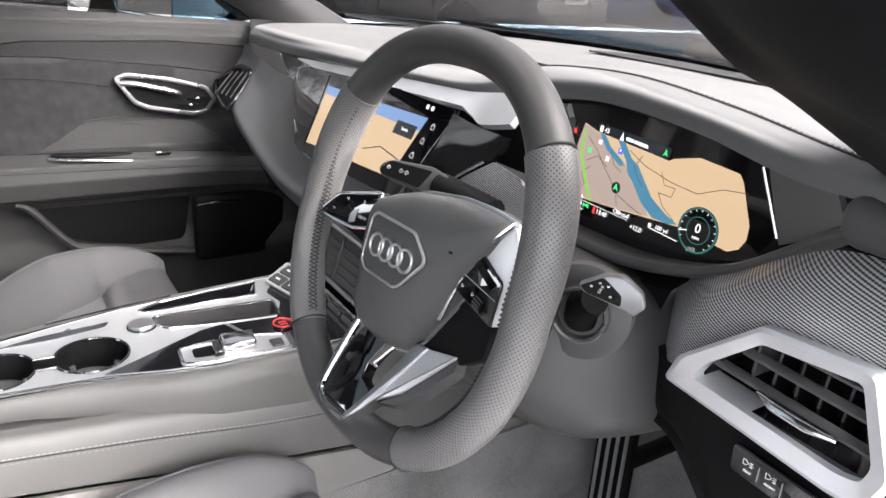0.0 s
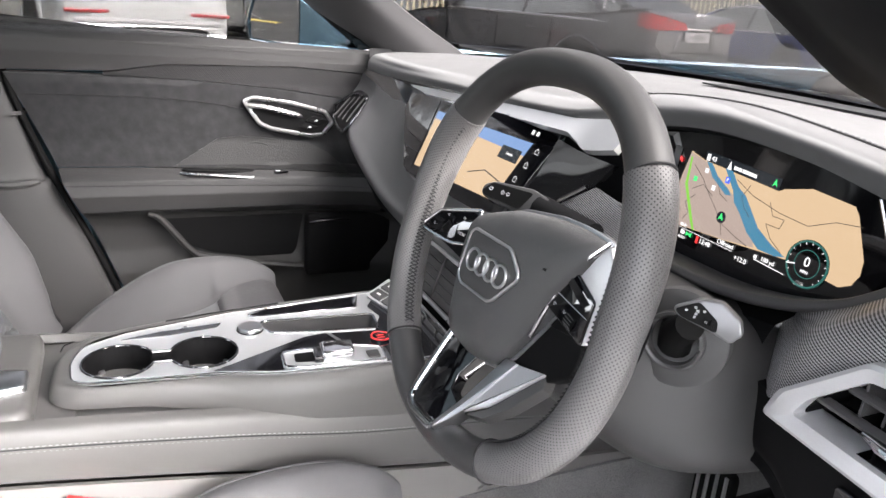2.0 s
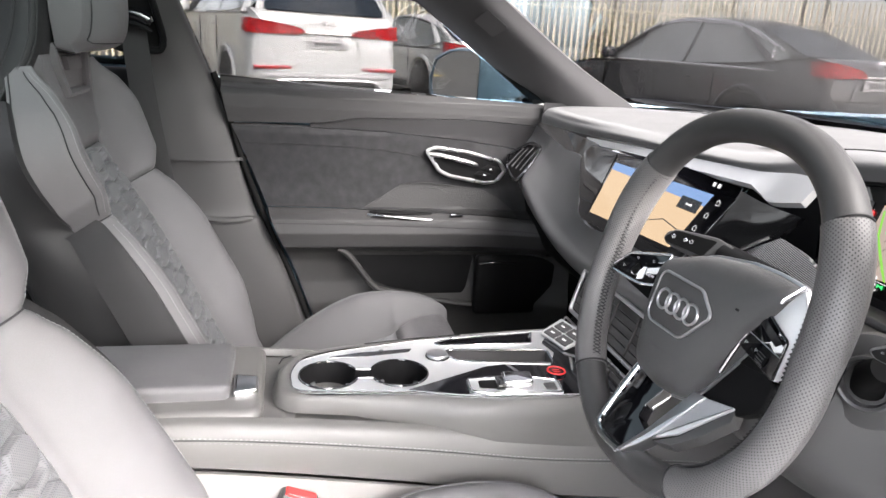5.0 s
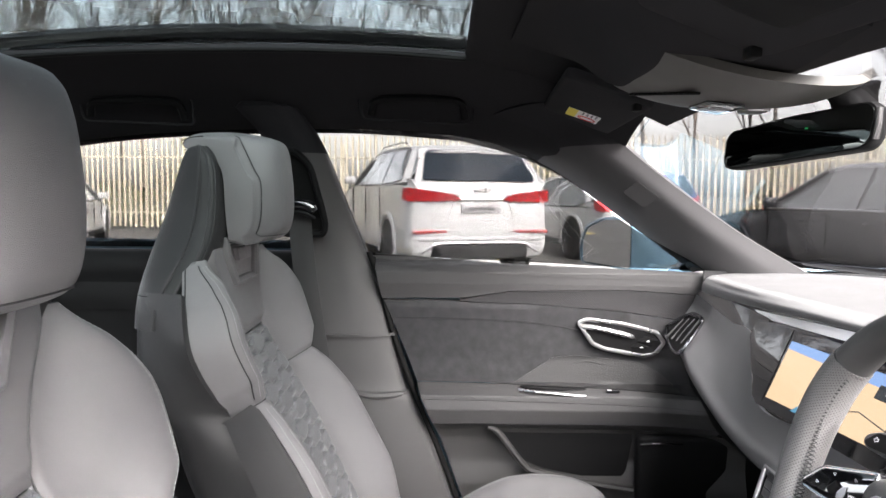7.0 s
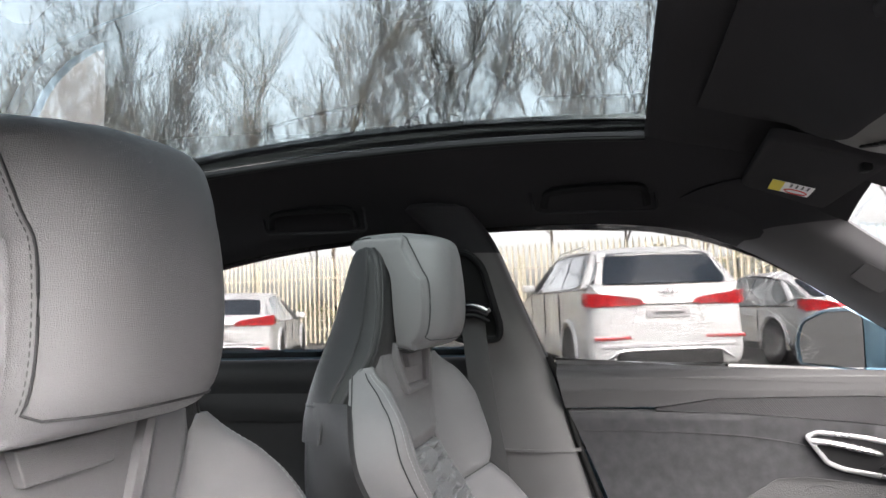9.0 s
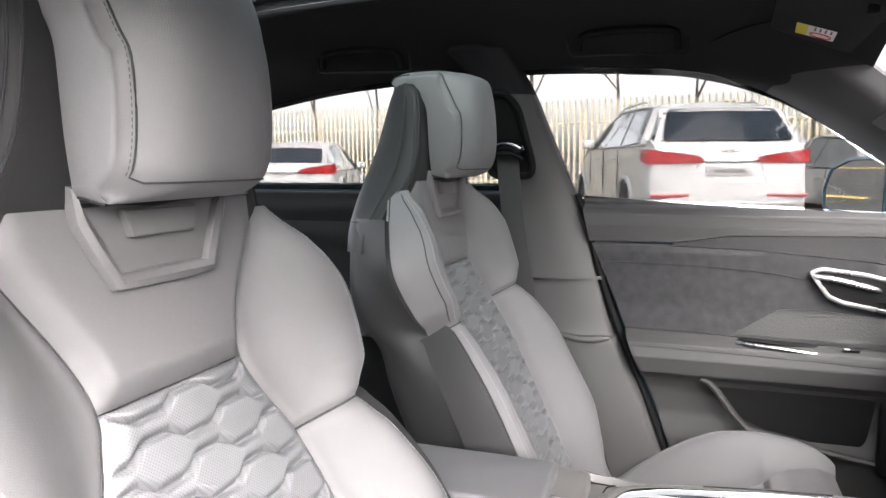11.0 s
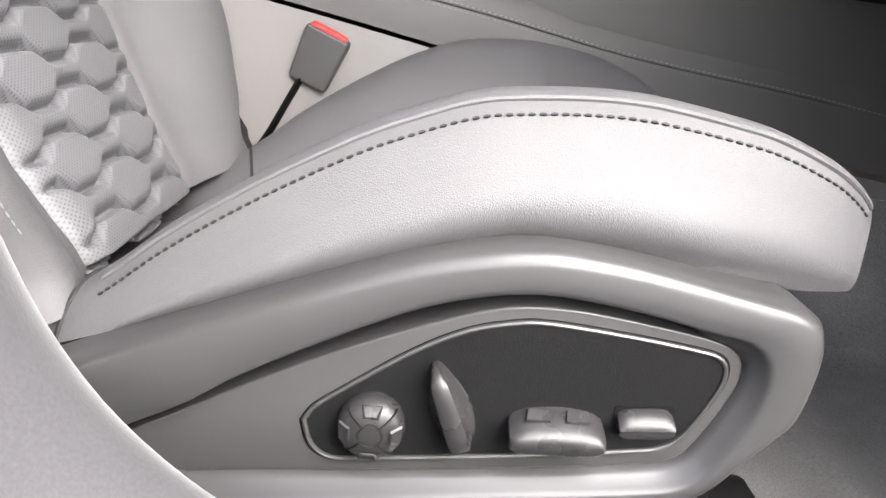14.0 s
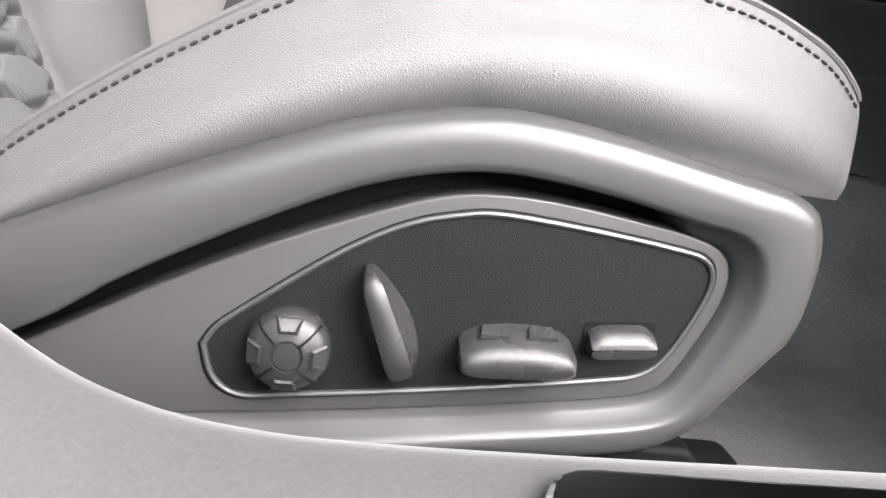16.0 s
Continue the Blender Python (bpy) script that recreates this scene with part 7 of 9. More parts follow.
part("spoke_flank", plate([(0.0723, 0.0190), (0.0763, 0.0092), (0.0619, -0.0185), (0.0451, -0.0388), (0.0264, -0.0460), (0.0449, -0.0278)], 0.012, AM @ Matrix.Translation((0, 0, -0.0165)), 0.001, 0.0012), COLUMN_GREY, lowr, "dark grey plastic flank")
# column shroud and stalks
col = thing("steering_column", "dark grey steering column shroud with two stalks", "steering column")
rows = []
for y, rx, rz, zc in ((0.262, 0.045, 0.035, 0.800), (0.275, 0.074, 0.048, 0.785), (0.305, 0.106, 0.060, 0.766), (0.345, 0.126, 0.070, 0.746), (0.40, 0.132, 0.072, 0.732), (0.46, 0.134, 0.072, 0.724)):
    rows.append([(0.383 + rx * math.copysign(abs(math.cos(a)) ** 0.62, math.cos(a)), y + 0.02 * math.sin(a), zc + rz * math.copysign(abs(math.sin(a)) ** 0.62, math.sin(a))) for a in np.linspace(0, 2 * math.pi, 40)])
p = skin(rows, 30, 64)[:, :-1]
v, f = grid(p, False, True)
part("shroud", (v, f + [tuple(range(62, -1, -1))]), COLUMN_GREY, col, "smooth dark grey shroud")
m_b = basis((0.492, 0.312, 0.808), (0.85, 0.5, 0), (0, 0.1, 1))
bs = part("stalk_collar", to_bm(lathe([(0.036, -0.012), (0.036, 0.0), (0.033, 0.002), (0.0215, 0.003), (0.0205, 0.008), (0.0175, 0.009), (0.0165, 0.003), (0.0, 0.003)], m_b, 40)), COLUMN_GREY, col, "round collar of the stalk")
part("collar_ring", to_bm(tube([tuple(m_b @ Vector((0.0195 * math.cos(a), 0.0195 * math.sin(a), 0.0085))) for a in np.linspace(0, 2 * math.pi, 36, endpoint=False)], 0.0020, 6, True)), TRIM_GREY, bs)
part("stalk_neck", to_bm(tube([tuple(m_b @ Vector((0, -0.004, 0))), (0.497, 0.306, 0.816), (0.514, 0.299, 0.830)], [0.0125, 0.012, 0.010], 14)), RUBBER, col)
m_t = basis((0.531, 0.298, 0.845), (0.78, 0.60, -0.14), (-0.05, 0.25, 0.97)) @ Matrix.Diagonal((0.80, 0.60, 0.8, 1))
wst = part("wiper_stalk", plate([(-0.030, -0.006), (-0.012, 0.013), (0.004, 0.018), (0.022, 0.006), (0.027, -0.008), (0.020, -0.021), (0.006, -0.017), (-0.024, -0.013)], 0.016, m_t @ Matrix.Translation((0, 0, -0.012)), 0.003, 0.003, 3), WEDGE, col, "satin and black wiper stalk")
part("stalk_face", plate([(-0.028, -0.006), (-0.012, 0.010), (0.006, -0.003), (0.008, -0.015), (-0.022, -0.012)], 0.001, m_t @ Matrix.Translation((0, 0, 0.0038)), 0.003), RUBBER, wst)
for u, v_ in ((-0.020, -0.004), (-0.014, 0.002), (-0.0115, -0.001), (-0.012, -0.0045), (-0.0125, -0.008), (-0.007, 0.001), (-0.003, -0.009)):
    part("icon", to_bm(rim([(u, v_), (u + 0.0017, v_ + 0.0003), (u + 0.0014, v_ + 0.0018), (u - 0.0003, v_ + 0.0015)], 0.00035, 0.0002, m_t @ Matrix.Translation((0, 0, 0.0049)))), WHITE_MARK, wst)
part("thumb_slider", box((0.004, 0.007, 0.003), (0, 0, 0), 0.001, 2, m_t @ Matrix.Translation((0.0025, -0.007, 0.0055))), SOFT_DARK, wst)
m_t = basis((0.206, 0.338, 0.828), (0.99, 0.1, 0.06), (0.0, 0.5, 0.85)) @ Matrix.Diagonal((1.0, 0.8, 0.8, 1))
ist = part("indicator_stalk", plate([(-0.052, -0.006), (-0.044, -0.013), (0.04, -0.018), (0.06, -0.012), (0.06, 0.012), (0.03, 0.018), (-0.036, 0.012), (-0.050, 0.004)], 0.022, m_t @ Matrix.Translation((0, 0, -0.011)), 0.005, 0.003, 3), TRIM_GREY, col, "satin and black indicator stalk")
part("stalk_face", plate([(-0.048, -0.006), (-0.042, -0.011), (0.025, -0.014), (0.035, 0.012), (-0.036, 0.009)], 0.001, m_t @ Matrix.Translation((0, 0, 0.0108)), 0.004), RUBBER, ist)
for u in (-0.034, -0.012, -0.002):
    part("icon", to_bm(rim([(u - 0.003, 0.0), (u, -0.0032), (u, -0.0014), (u + 0.003, -0.0014), (u + 0.003, 0.0014), (u, 0.0014), (u, 0.0032)], 0.0006, 0.0003, m_t @ Matrix.Translation((0, 0, 0.0119)))), WHITE_MARK, ist)
part("stalk_root", to_bm(tube([(0.25, 0.343, 0.830), (0.33, 0.35, 0.826)], 0.014, 12)), SOFT_DARK, col)


# ---- centre console ----
CX = 0.012
console = thing("center_console", "grey leather centre console with metal and gloss inlay", "center console")
LEATHER_SIDE = material("grey_console_leather", (0.097, 0.094, 0.091), 0.42, grain=1000, bump=0.3, vary=0.06, stain=0.05, kind="cells")
CONSOLE_LOWER = material("pale_console_plastic", (0.17, 0.163, 0.156), 0.5, grain=1000, bump=0.2, vary=0.05, stain=0.05, kind="cells")
# tunnel sides: upper leather flank, seam, lower panel
for s in (1, -1):
    up = [[(CX + s * 0.098, y, z1), (CX + s * 0.112, y, z1 - 0.006), (CX + s * 0.120, y, (z1 + z0) / 2), (CX + s * 0.122, y, z0)] for y, z1, z0 in ((-0.42, 0.590, 0.556), (-0.20, 0.590, 0.536), (0.04, 0.567, 0.499), (0.21, 0.545, 0.467), (0.37, 0.535, 0.444), (0.48, 0.53, 0.428), (0.70, 0.53, 0.405))]
    fl = part("side_flank", thick(skin(up, 50, 16), 0.01, s < 0), LEATHER_SIDE, console, "stitched grey leather flank")
    g = skin(up, 50, 16)
    for o in (0.0, 0.006):
        part("stitching", stitches([p + (s * 0.0012, 0, -0.003 + o) for p in spline([g[i][8] * (1, 1, 1) + (0, 0, -0.001 - 0.0002 * i - (0.00005 * max(0, i - 36) ** 2) * 3) for i in range(0, 50)], 80)], 0.0058, 0.0038, 0.0006), THREAD, fl)
    part("seam", to_bm(tube([p + (s * 0.0004, 0, 0) for p in spline([g[i][8] + (0, 0, -0.001 - 0.0002 * i - (0.00005 * max(0, i - 36) ** 2) * 3) for i in range(0, 50)], 80)], 0.0011, 5)), SEAM, fl)
    lo = [[(CX + s * 0.119, y, z0 - 0.004), (CX + s * 0.124, y, z0 - 0.03), (CX + s * 0.130, y, (z0 + 0.36) / 2 - 0.01), (CX + s * 0.136, y, zb)] for y, z0, zb in ((-0.42, 0.554, 0.22), (-0.20, 0.534, 0.22), (0.04, 0.497, 0.22), (0.21, 0.465, 0.25), (0.37, 0.442, 0.405), (0.46, 0.426, 0.398), (0.70, 0.403, 0.37))]
    part("lower_side", thick(skin(lo, 40, 16), 0.008, s < 0), CONSOLE_LOWER, console, "smooth grey plastic lower side")
    cl = [[(CX + s * 0.132, y, 0.40), (CX + s * 0.140, y, 0.32), (CX + s * 0.15, y, 0.21)] for y in (0.18, 0.40, 0.62, 0.95)]
    part("tunnel_carpet", thick(skin(cl, 20, 14), 0.006, s < 0), CARPET, console)
part("deck", box((0.20, 0.34, 0.02), (CX, -0.27, 0.562), 0.003), LEATHER_SIDE, console)
part("deck_front", thick(skin([[(CX - 0.10, y, z), (CX, y, z + 0.001), (CX + 0.10, y, z)] for y, z in ((-0.16, 0.572), (0.04, 0.561), (0.21, 0.540), (0.48, 0.525))], 12, 8), 0.01), LEATHER_SIDE, console)
# armrest lid
arm_pad = part("armrest_pad", plate([(CX - 0.070, -0.44), (CX + 0.066, -0.44), (CX + 0.066, -0.180), (CX - 0.068, -0.180)], 0.038, Matrix.Translation((0, 0, 0.574)), 0.012, 0.008, 4), LEATHER, console, "padded leather armrest lid")
part("armrest_base", plate([(CX - 0.098, -0.46), (CX + 0.098, -0.46), (CX + 0.098, -0.140), (CX - 0.098, -0.140)], 0.034, Matrix.Translation((0, 0, 0.560)), 0.02, 0.012, 4), LEATHER_SIDE, console)
part("lid_latch", plate([(CX + 0.012, -0.177), (CX + 0.060, -0.176), (CX + 0.054, -0.147), (CX + 0.018, -0.147)], 0.014, Matrix.Translation((0, 0, 0.588)), 0.004, 0.004, 3), SATIN, console, "bright metal lid latch")
# pod that carries the inlay
pod = [(-0.005, -0.116), (0.022, -0.119), (0.062, -0.117), (0.082, -0.095), (0.089, -0.019), (0.096, 0.047), (0.111, 0.102), (0.117, 0.155), (0.120, 0.241), (0.123, 0.345), (0.124, 0.45), (0.120, 0.58), (-0.108, 0.58), (-0.110, 0.345), (-0.106, 0.265), (-0.086, 0.071), (-0.060, -0.049), (-0.040, -0.098)]
cups = ((0.029, -0.057), (0.030, 0.037))
po = np.array(rounded(pod, 0.018, 4))
pod_mid = np.array((0.02, 0.12))
def pod_ring(o, z):
    """The pod's outline moved outwards by o, at the height z or, without one, along its sloping foot."""
    d = po - pod_mid
    d = d / np.linalg.norm(d, axis=1, keepdims=True)
    q = po + d * o
    return [(a, b, z if z else lerp(b, [-0.14, -0.03, 0.15, 0.27, 0.40, 0.60], [0.578, 0.572, 0.543, 0.527, 0.515, 0.500])) for a, b in q]
pr = [pod_ring(o, z) for o, z in ((0.010, 0.0), (0.011, 0.575), (0.006, 0.590), (0.0, 0.5958), (-0.006, 0.5968), (-0.012, 0.5955))]
v, f = grid(pr, False, True)
part("pod", (v, f), LEATHER_SIDE, console, "rounded grey console pod", sharp=60)
part("pod_cap", plate([(-0.104, 0.337), (0.116, 0.337), (0.117, 0.45), (0.113, 0.575), (-0.102, 0.575)], 0.004, Matrix.Translation((0, 0, 0.590)), 0.003, 0.001), SOFT_DARK, console, "black shelf under the centre stack")
part("pod_seam", to_bm(tube([(-0.036, -0.105, 0.597), (-0.046, -0.117, 0.588), (-0.050, -0.122, 0.578)], 0.0009, 5)), SEAM, console)
def holed(poly, holes, depth, z, name, mat, label="", bev=0.0):
    """A plate with openings, by triangle fill between its outlines."""
    bm = bmesh.new()
    loops = []
    for ring in [poly] + holes:
        vs = [bm.verts.new((*p, z + depth)) for p in ring]
        loops.append([bm.edges.new((vs[i], vs[(i + 1) % len(vs)])) for i in range(len(vs))])
    bmesh.ops.triangle_fill(bm, use_beauty=True, use_dissolve=False, edges=[e for l in loops for e in l])
    ext = bmesh.ops.extrude_face_region(bm, geom=bm.faces[:])
    bmesh.ops.translate(bm, vec=(0, 0, -depth), verts=[e for e in ext["geom"] if isinstance(e, bmesh.types.BMVert)])
    bmesh.ops.recalc_face_normals(bm, faces=bm.faces)
    return part(name, bm, mat, console, label)
inlay = [(0.004, -0.103), (0.022, -0.107), (0.061, -0.105), (0.070, -0.088), (0.077, -0.019), (0.084, 0.047), (0.101, 0.102), (0.108, 0.155), (0.112, 0.241), (0.114, 0.332), (-0.100, 0.332), (-0.097, 0.265), (-0.073, 0.071), (-0.044, -0.049), (-0.020, -0.094)]
def cup_outline(r, neck):
    pts = []
    a1 = math.degrees(math.asin(neck / r))
    for a in np.linspace(90 + a1, 450 - a1, 40):
        pts.append((cups[0][0] + r * math.cos(radians(a)), cups[0][1] + r * math.sin(radians(a))))
    for a in np.linspace(-90 + a1, 270 - a1, 40):
        pts.append((cups[1][0] + r * math.cos(radians(a)), cups[1][1] + r * math.sin(radians(a))))
    return pts
cup_hole = cup_outline(0.0385, 0.012)
tray = rounded([(-0.036, 0.116), (-0.020, 0.112), (0.002, 0.124), (0.020, 0.262), (-0.024, 0.268)], 0.008, 4)
trough = rounded([(-0.060, 0.102), (-0.075, 0.130), (-0.090, 0.265), (-0.050, 0.252), (-0.052, 0.112)], 0.004, 3)
pl = holed(rounded(inlay, 0.012, 4), [cup_hole, tray, trough], 0.004, 0.593, "metal_inlay", INLAY, "polished metal console inlay")
part("inlay_edge", to_bm(rim(inlay, 0.0024, 0.003, Matrix.Translation((0, 0, 0.5965)), 0.012)), CHROME, console)
# cup wells
vv = []
for z, r, nk in ((0.5972, 0.0384, 0.012), (0.592, 0.0376, 0.0115), (0.560, 0.0365, 0.011), (0.525, 0.035, 0.010), (0.520, 0.032, 0.008)):
    vv.append([(*p, z) for p in cup_outline(r, nk)])
v, f = grid(vv, False, True)
part("cup_well", (v, f + [tuple(range(4 * 80, 5 * 80))]), SOFT_DARK, console, "black rubber cup holder wells")
part("cup_rim", to_bm(tube([(*p, 0.5978) for p in cup_outline(0.0390, 0.0124)], 0.0015, 6, True)), GLOSS, console)
for c in cups:
    for a in (125, 215):
        m = Matrix.Translation((c[0] + 0.034 * math.cos(radians(a)), c[1] + 0.034 * math.sin(radians(a)), 0.560)) @ pose(0, 0, 0, 0, 0, a)
        sp_c = part("cup_spring", box((0.005, 0.008, 0.026), (0, 0, 0), 0.002, 2, m), SATIN, console, "bright cup spring")
        part("spring_slot", box((0.0056, 0.003, 0.018), (0, 0, 0), 0.001, 1, m), RUBBER, sp_c)
# gloss black field on the inlay, with the phone tray
g2 = [(0.079, 0.041), (0.069, 0.064), (0.022, 0.160), (0.018, 0.186), (0.026, 0.255), (-0.015, 0.275), (-0.050, 0.268), (-0.082, 0.290), (-0.085, 0.329), (0.111, 0.329), (0.109, 0.241), (0.104, 0.155), (0.097, 0.106), (0.084, 0.060)]
part("gloss_field", plate(g2, 0.001, Matrix.Translation((0, 0, 0.5968)), 0.003), GLOSS, console, "piano black field")
part("field_bar", plate([(0.020, 0.190), (0.056, 0.204), (0.055, 0.208), (0.020, 0.195)], 0.0006, Matrix.Translation((0, 0, 0.5979))), SATIN, console)
part("gloss_sliver", plate([(-0.025, -0.055), (-0.037, -0.010), (-0.045, 0.067), (-0.034, 0.060), (-0.024, -0.004)], 0.001, Matrix.Translation((0, 0, 0.5967)), 0.003), GLOSS, console)
part("gloss_edge", plate([(-0.066, 0.000), (-0.078, 0.068), (-0.088, 0.150), (-0.092, 0.150), (-0.080, 0.062), (-0.068, 0.000)], 0.001, Matrix.Translation((0, 0, 0.5967))), GLOSS, console)
def well(poly, steps, name, mat, label=""):
    """A recess below the inlay: the outline poly drawn in towards its middle, step by step."""
    c = np.mean(poly, 0)
    rings = [[(*(c + (np.array(q) - c) * k), z) for q in poly] for z, k in steps]
    v, f = grid(rings, False, True)
    n = len(poly)
    return part(name, (v, f + [tuple(range((len(steps) - 1) * n, len(steps) * n))]), mat, console, label)
well(tray, ((0.5972, 1.0), (0.585, 0.985), (0.556, 0.95)), "phone_tray", SOFT, "dark rubber tray")
part("tray_rim", to_bm(tube([(*p, 0.5978) for p in tray], 0.0016, 6, True)), CHROME, console)
well(trough, ((0.5972, 1.0), (0.588, 0.96), (0.578, 0.90)), "side_trough", GLOSS, "gloss black side trough")
part("trough_rim", to_bm(tube([(*p, 0.5978) for p in trough], 0.0013, 6, True)), CHROME, console)
part("volume_dial", to_bm(lathe([(0.0150, 0), (0.0150, 0.004), (0.0138, 0.0055), (0.0, 0.0056)], Matrix.Translation((-0.017, 0.099, 0.597)), 28)), SATIN, console, "round metal dial")
part("dial_edge", to_bm(tube([(-0.017 + 0.0162 * math.cos(a), 0.099 + 0.0162 * math.sin(a), 0.5975) for a in np.linspace(0, 2 * math.pi, 30, endpoint=False)], 0.0012, 6, True)), GLOSS, console)
# gear selector
bed = [(0.062, 0.122), (0.096, 0.119), (0.106, 0.142), (0.110, 0.243), (0.077, 0.247), (0.058, 0.198)]
sel = part("selector_bed", plate(bed, 0.003, Matrix.Translation((0, 0, 0.5978)), 0.004, 0.001), INLAY, console, "bright metal gear selector surround")
bc = np.mean(bed, 0)
part("selector_frame", to_bm(rim([tuple(bc + (np.array(p) - bc) * 0.97) for p in bed], 0.0030, 0.003, Matrix.Translation((0, 0, 0.6012)), 0.004)), CHROME, sel)
part("selector_dip", plate([(0.070, 0.136), (0.090, 0.134), (0.094, 0.160), (0.070, 0.166)], 0.0006, Matrix.Translation((0, 0, 0.6009)), 0.004), SOFT_DARK, sel)
part("selector_block", plate([(0.067, 0.168), (0.098, 0.164), (0.099, 0.204), (0.070, 0.208)], 0.013, Matrix.Translation((0, 0, 0.6009)), 0.004, 0.004, 3), CHROME, sel, "chrome gear selector")
part("selector_shade", plate([(0.071, 0.158), (0.098, 0.155), (0.098, 0.168), (0.070, 0.172)], 0.008, Matrix.Translation((0, 0, 0.6009)), 0.003, 0.003), GLOSS, sel)
part("park_button", plate([(0.086, 0.222), (0.103, 0.222), (0.104, 0.236), (0.086, 0.238)], 0.002, Matrix.Translation((0, 0, 0.6010)), 0.002, 0.0008), SOFT, sel)
# start button
st = part("start_button", to_bm(lathe([(0.0136, 0), (0.0136, 0.003), (0.011, 0.0035), (0.0105, 0.0025), (0.0, 0.0028)], Matrix.Translation((0.050, 0.254, 0.5978)), 32)), GLOSS, console, "start button with red ring")
part("red_ring", to_bm(tube([(0.050 + 0.0122 * math.cos(a), 0.254 + 0.0122 * math.sin(a), 0.6012) for a in np.linspace(0, 2 * math.pi, 36, endpoint=False)], 0.0014, 6, True)), RED, st)
for o in (-0.003, 0.003):
    part("marking", box((0.003, 0.010, 0.0004), (0.050 + o, 0.254, 0.6009)), RED, st)
# switch bank and centre stack
m_bs = basis((-0.052, 0.305, 0.606), (1, 0.25, 0), (0.05, 1, 0.35))
bank = part("switch_bank", plate([(-0.034, -0.022), (0.030, -0.022), (0.036, 0.024), (-0.040, 0.024)], 0.004, m_bs, 0.004, 0.001), INLAY, console, "bright framed switch bank")
for i in range(2):
    for k in range(2):
        key = part("bank_switch", plate([(-0.029 + 0.030 * k, -0.018 + 0.020 * i), (-0.002 + 0.030 * k, -0.018 + 0.020 * i), (-0.002 + 0.030 * k, -0.001 + 0.020 * i), (-0.029 + 0.030 * k, -0.001 + 0.020 * i)], 0.002, m_bs @ Matrix.Translation((0, 0, 0.004)), 0.002, 0.0008), SOFT, bank)
        part("marking", plate([(-0.020 + 0.030 * k, -0.011 + 0.020 * i), (-0.011 + 0.030 * k, -0.011 + 0.020 * i), (-0.011 + 0.030 * k, -0.008 + 0.020 * i), (-0.020 + 0.030 * k, -0.008 + 0.020 * i)], 0.0003, m_bs @ Matrix.Translation((0, 0, 0.006))), WHITE_MARK, key)
stack = thing("climate_stack", "centre air vents and climate panel with bright frames", "climate panel")
m_k = basis((0.02, 0.352, 0.655), (1, 0, 0), (0, 0.32, 1))
part("stack_body", plate([(-0.142, -0.088), (0.088, -0.088), (0.096, -0.045), (0.115, -0.030), (0.115, 0.055), (-0.16, 0.055)], 0.05, m_k @ Matrix.Translation((0, 0, -0.06)), 0.01), SOFT_DARK, stack)
part("vent_frame", to_bm(rim([(-0.145, -0.035), (0.112, -0.035), (0.112, 0.035), (-0.150, 0.035)], 0.007, 0.007, m_k, 0.008)), SATIN, stack, "bright vent frame")
part("vent_back", plate([(-0.145, -0.035), (0.112, -0.035), (0.112, 0.035), (-0.150, 0.035)], 0.002, m_k @ Matrix.Translation((0, 0, -0.012)), 0.006), RUBBER, stack)
for k in range(5):
    part("slat", box((0.25, 0.004, 0.012), (0, 0, 0), 0.001, 1, m_k @ Matrix.Translation((-0.018, -0.025 + 0.0125 * k, -0.004)) @ pose(0, 0, 0, 90, 0, 0) @ pose(0, 0, 0, 0, 90, 0) @ pose(0, 0, 0, 0, -90, 0)), SOFT, stack)
for k in range(3):
    part("vent_post", box((0.004, 0.06, 0.006), (0, 0, 0), 0.001, 1, m_k @ Matrix.Translation((-0.085 + 0.065 * k, 0, -0.002))), SOFT, stack)
cpan = part("climate_panel", plate([(-0.140, -0.085), (0.088, -0.085), (0.092, -0.048), (-0.142, -0.048)], 0.004, m_k, 0.005, 0.001), GLOSS, stack, "gloss black climate panel")
part("panel_frame", to_bm(rim([(-0.140, -0.085), (0.088, -0.085), (0.092, -0.048), (-0.142, -0.048)], 0.004, 0.004, m_k @ Matrix.Translation((0, 0, 0.003)), 0.006)), SATIN, stack)
for k in range(5):
    part("climate_key", plate([(-0.130 + 0.043 * k, -0.080), (-0.094 + 0.043 * k, -0.080), (-0.094 + 0.043 * k, -0.056), (-0.130 + 0.043 * k, -0.056)], 0.002, m_k @ Matrix.Translation((0, 0, 0.004)), 0.003, 0.0008), SOFT, cpan)
# seat belt buckle
bk = thing("belt_buckle", "dark seat belt buckle with red release button", "seat belt buckle")
m_bk = basis((0.152, -0.105, 0.478), (0.02, 0.87, -0.33), (0.06, 0.42, 0.90))
part("shell", plate([(-0.020, -0.028), (0.020, -0.028), (0.023, 0.022), (0.022, 0.028), (-0.022, 0.028), (-0.023, 0.022)], 0.017, m_bk @ Matrix.Translation((0, 0, -0.008)), 0.005, 0.003, 3), SOFT, bk)
part("release_button", plate([(-0.0195, 0.0245), (0.0195, 0.0245), (0.0185, 0.0315), (-0.0185, 0.0315)], 0.013, m_bk @ Matrix.Translation((0, 0, -0.0065)), 0.002, 0.0015), RED, bk, "red release button")
part("stalk_strap", to_bm(tube([tuple(m_bk @ Vector((-0.008, -0.025, 0))), (0.152, -0.150, 0.40), (0.158, -0.185, 0.34)], [0.010, 0.010, 0.010], 8, flat=0.35)), RUBBER, bk)
bk2 = copy_thing(bk, pose(-0.285, 0, 0))
bk2["label"] = "dark seat belt buckle of the passenger seat"

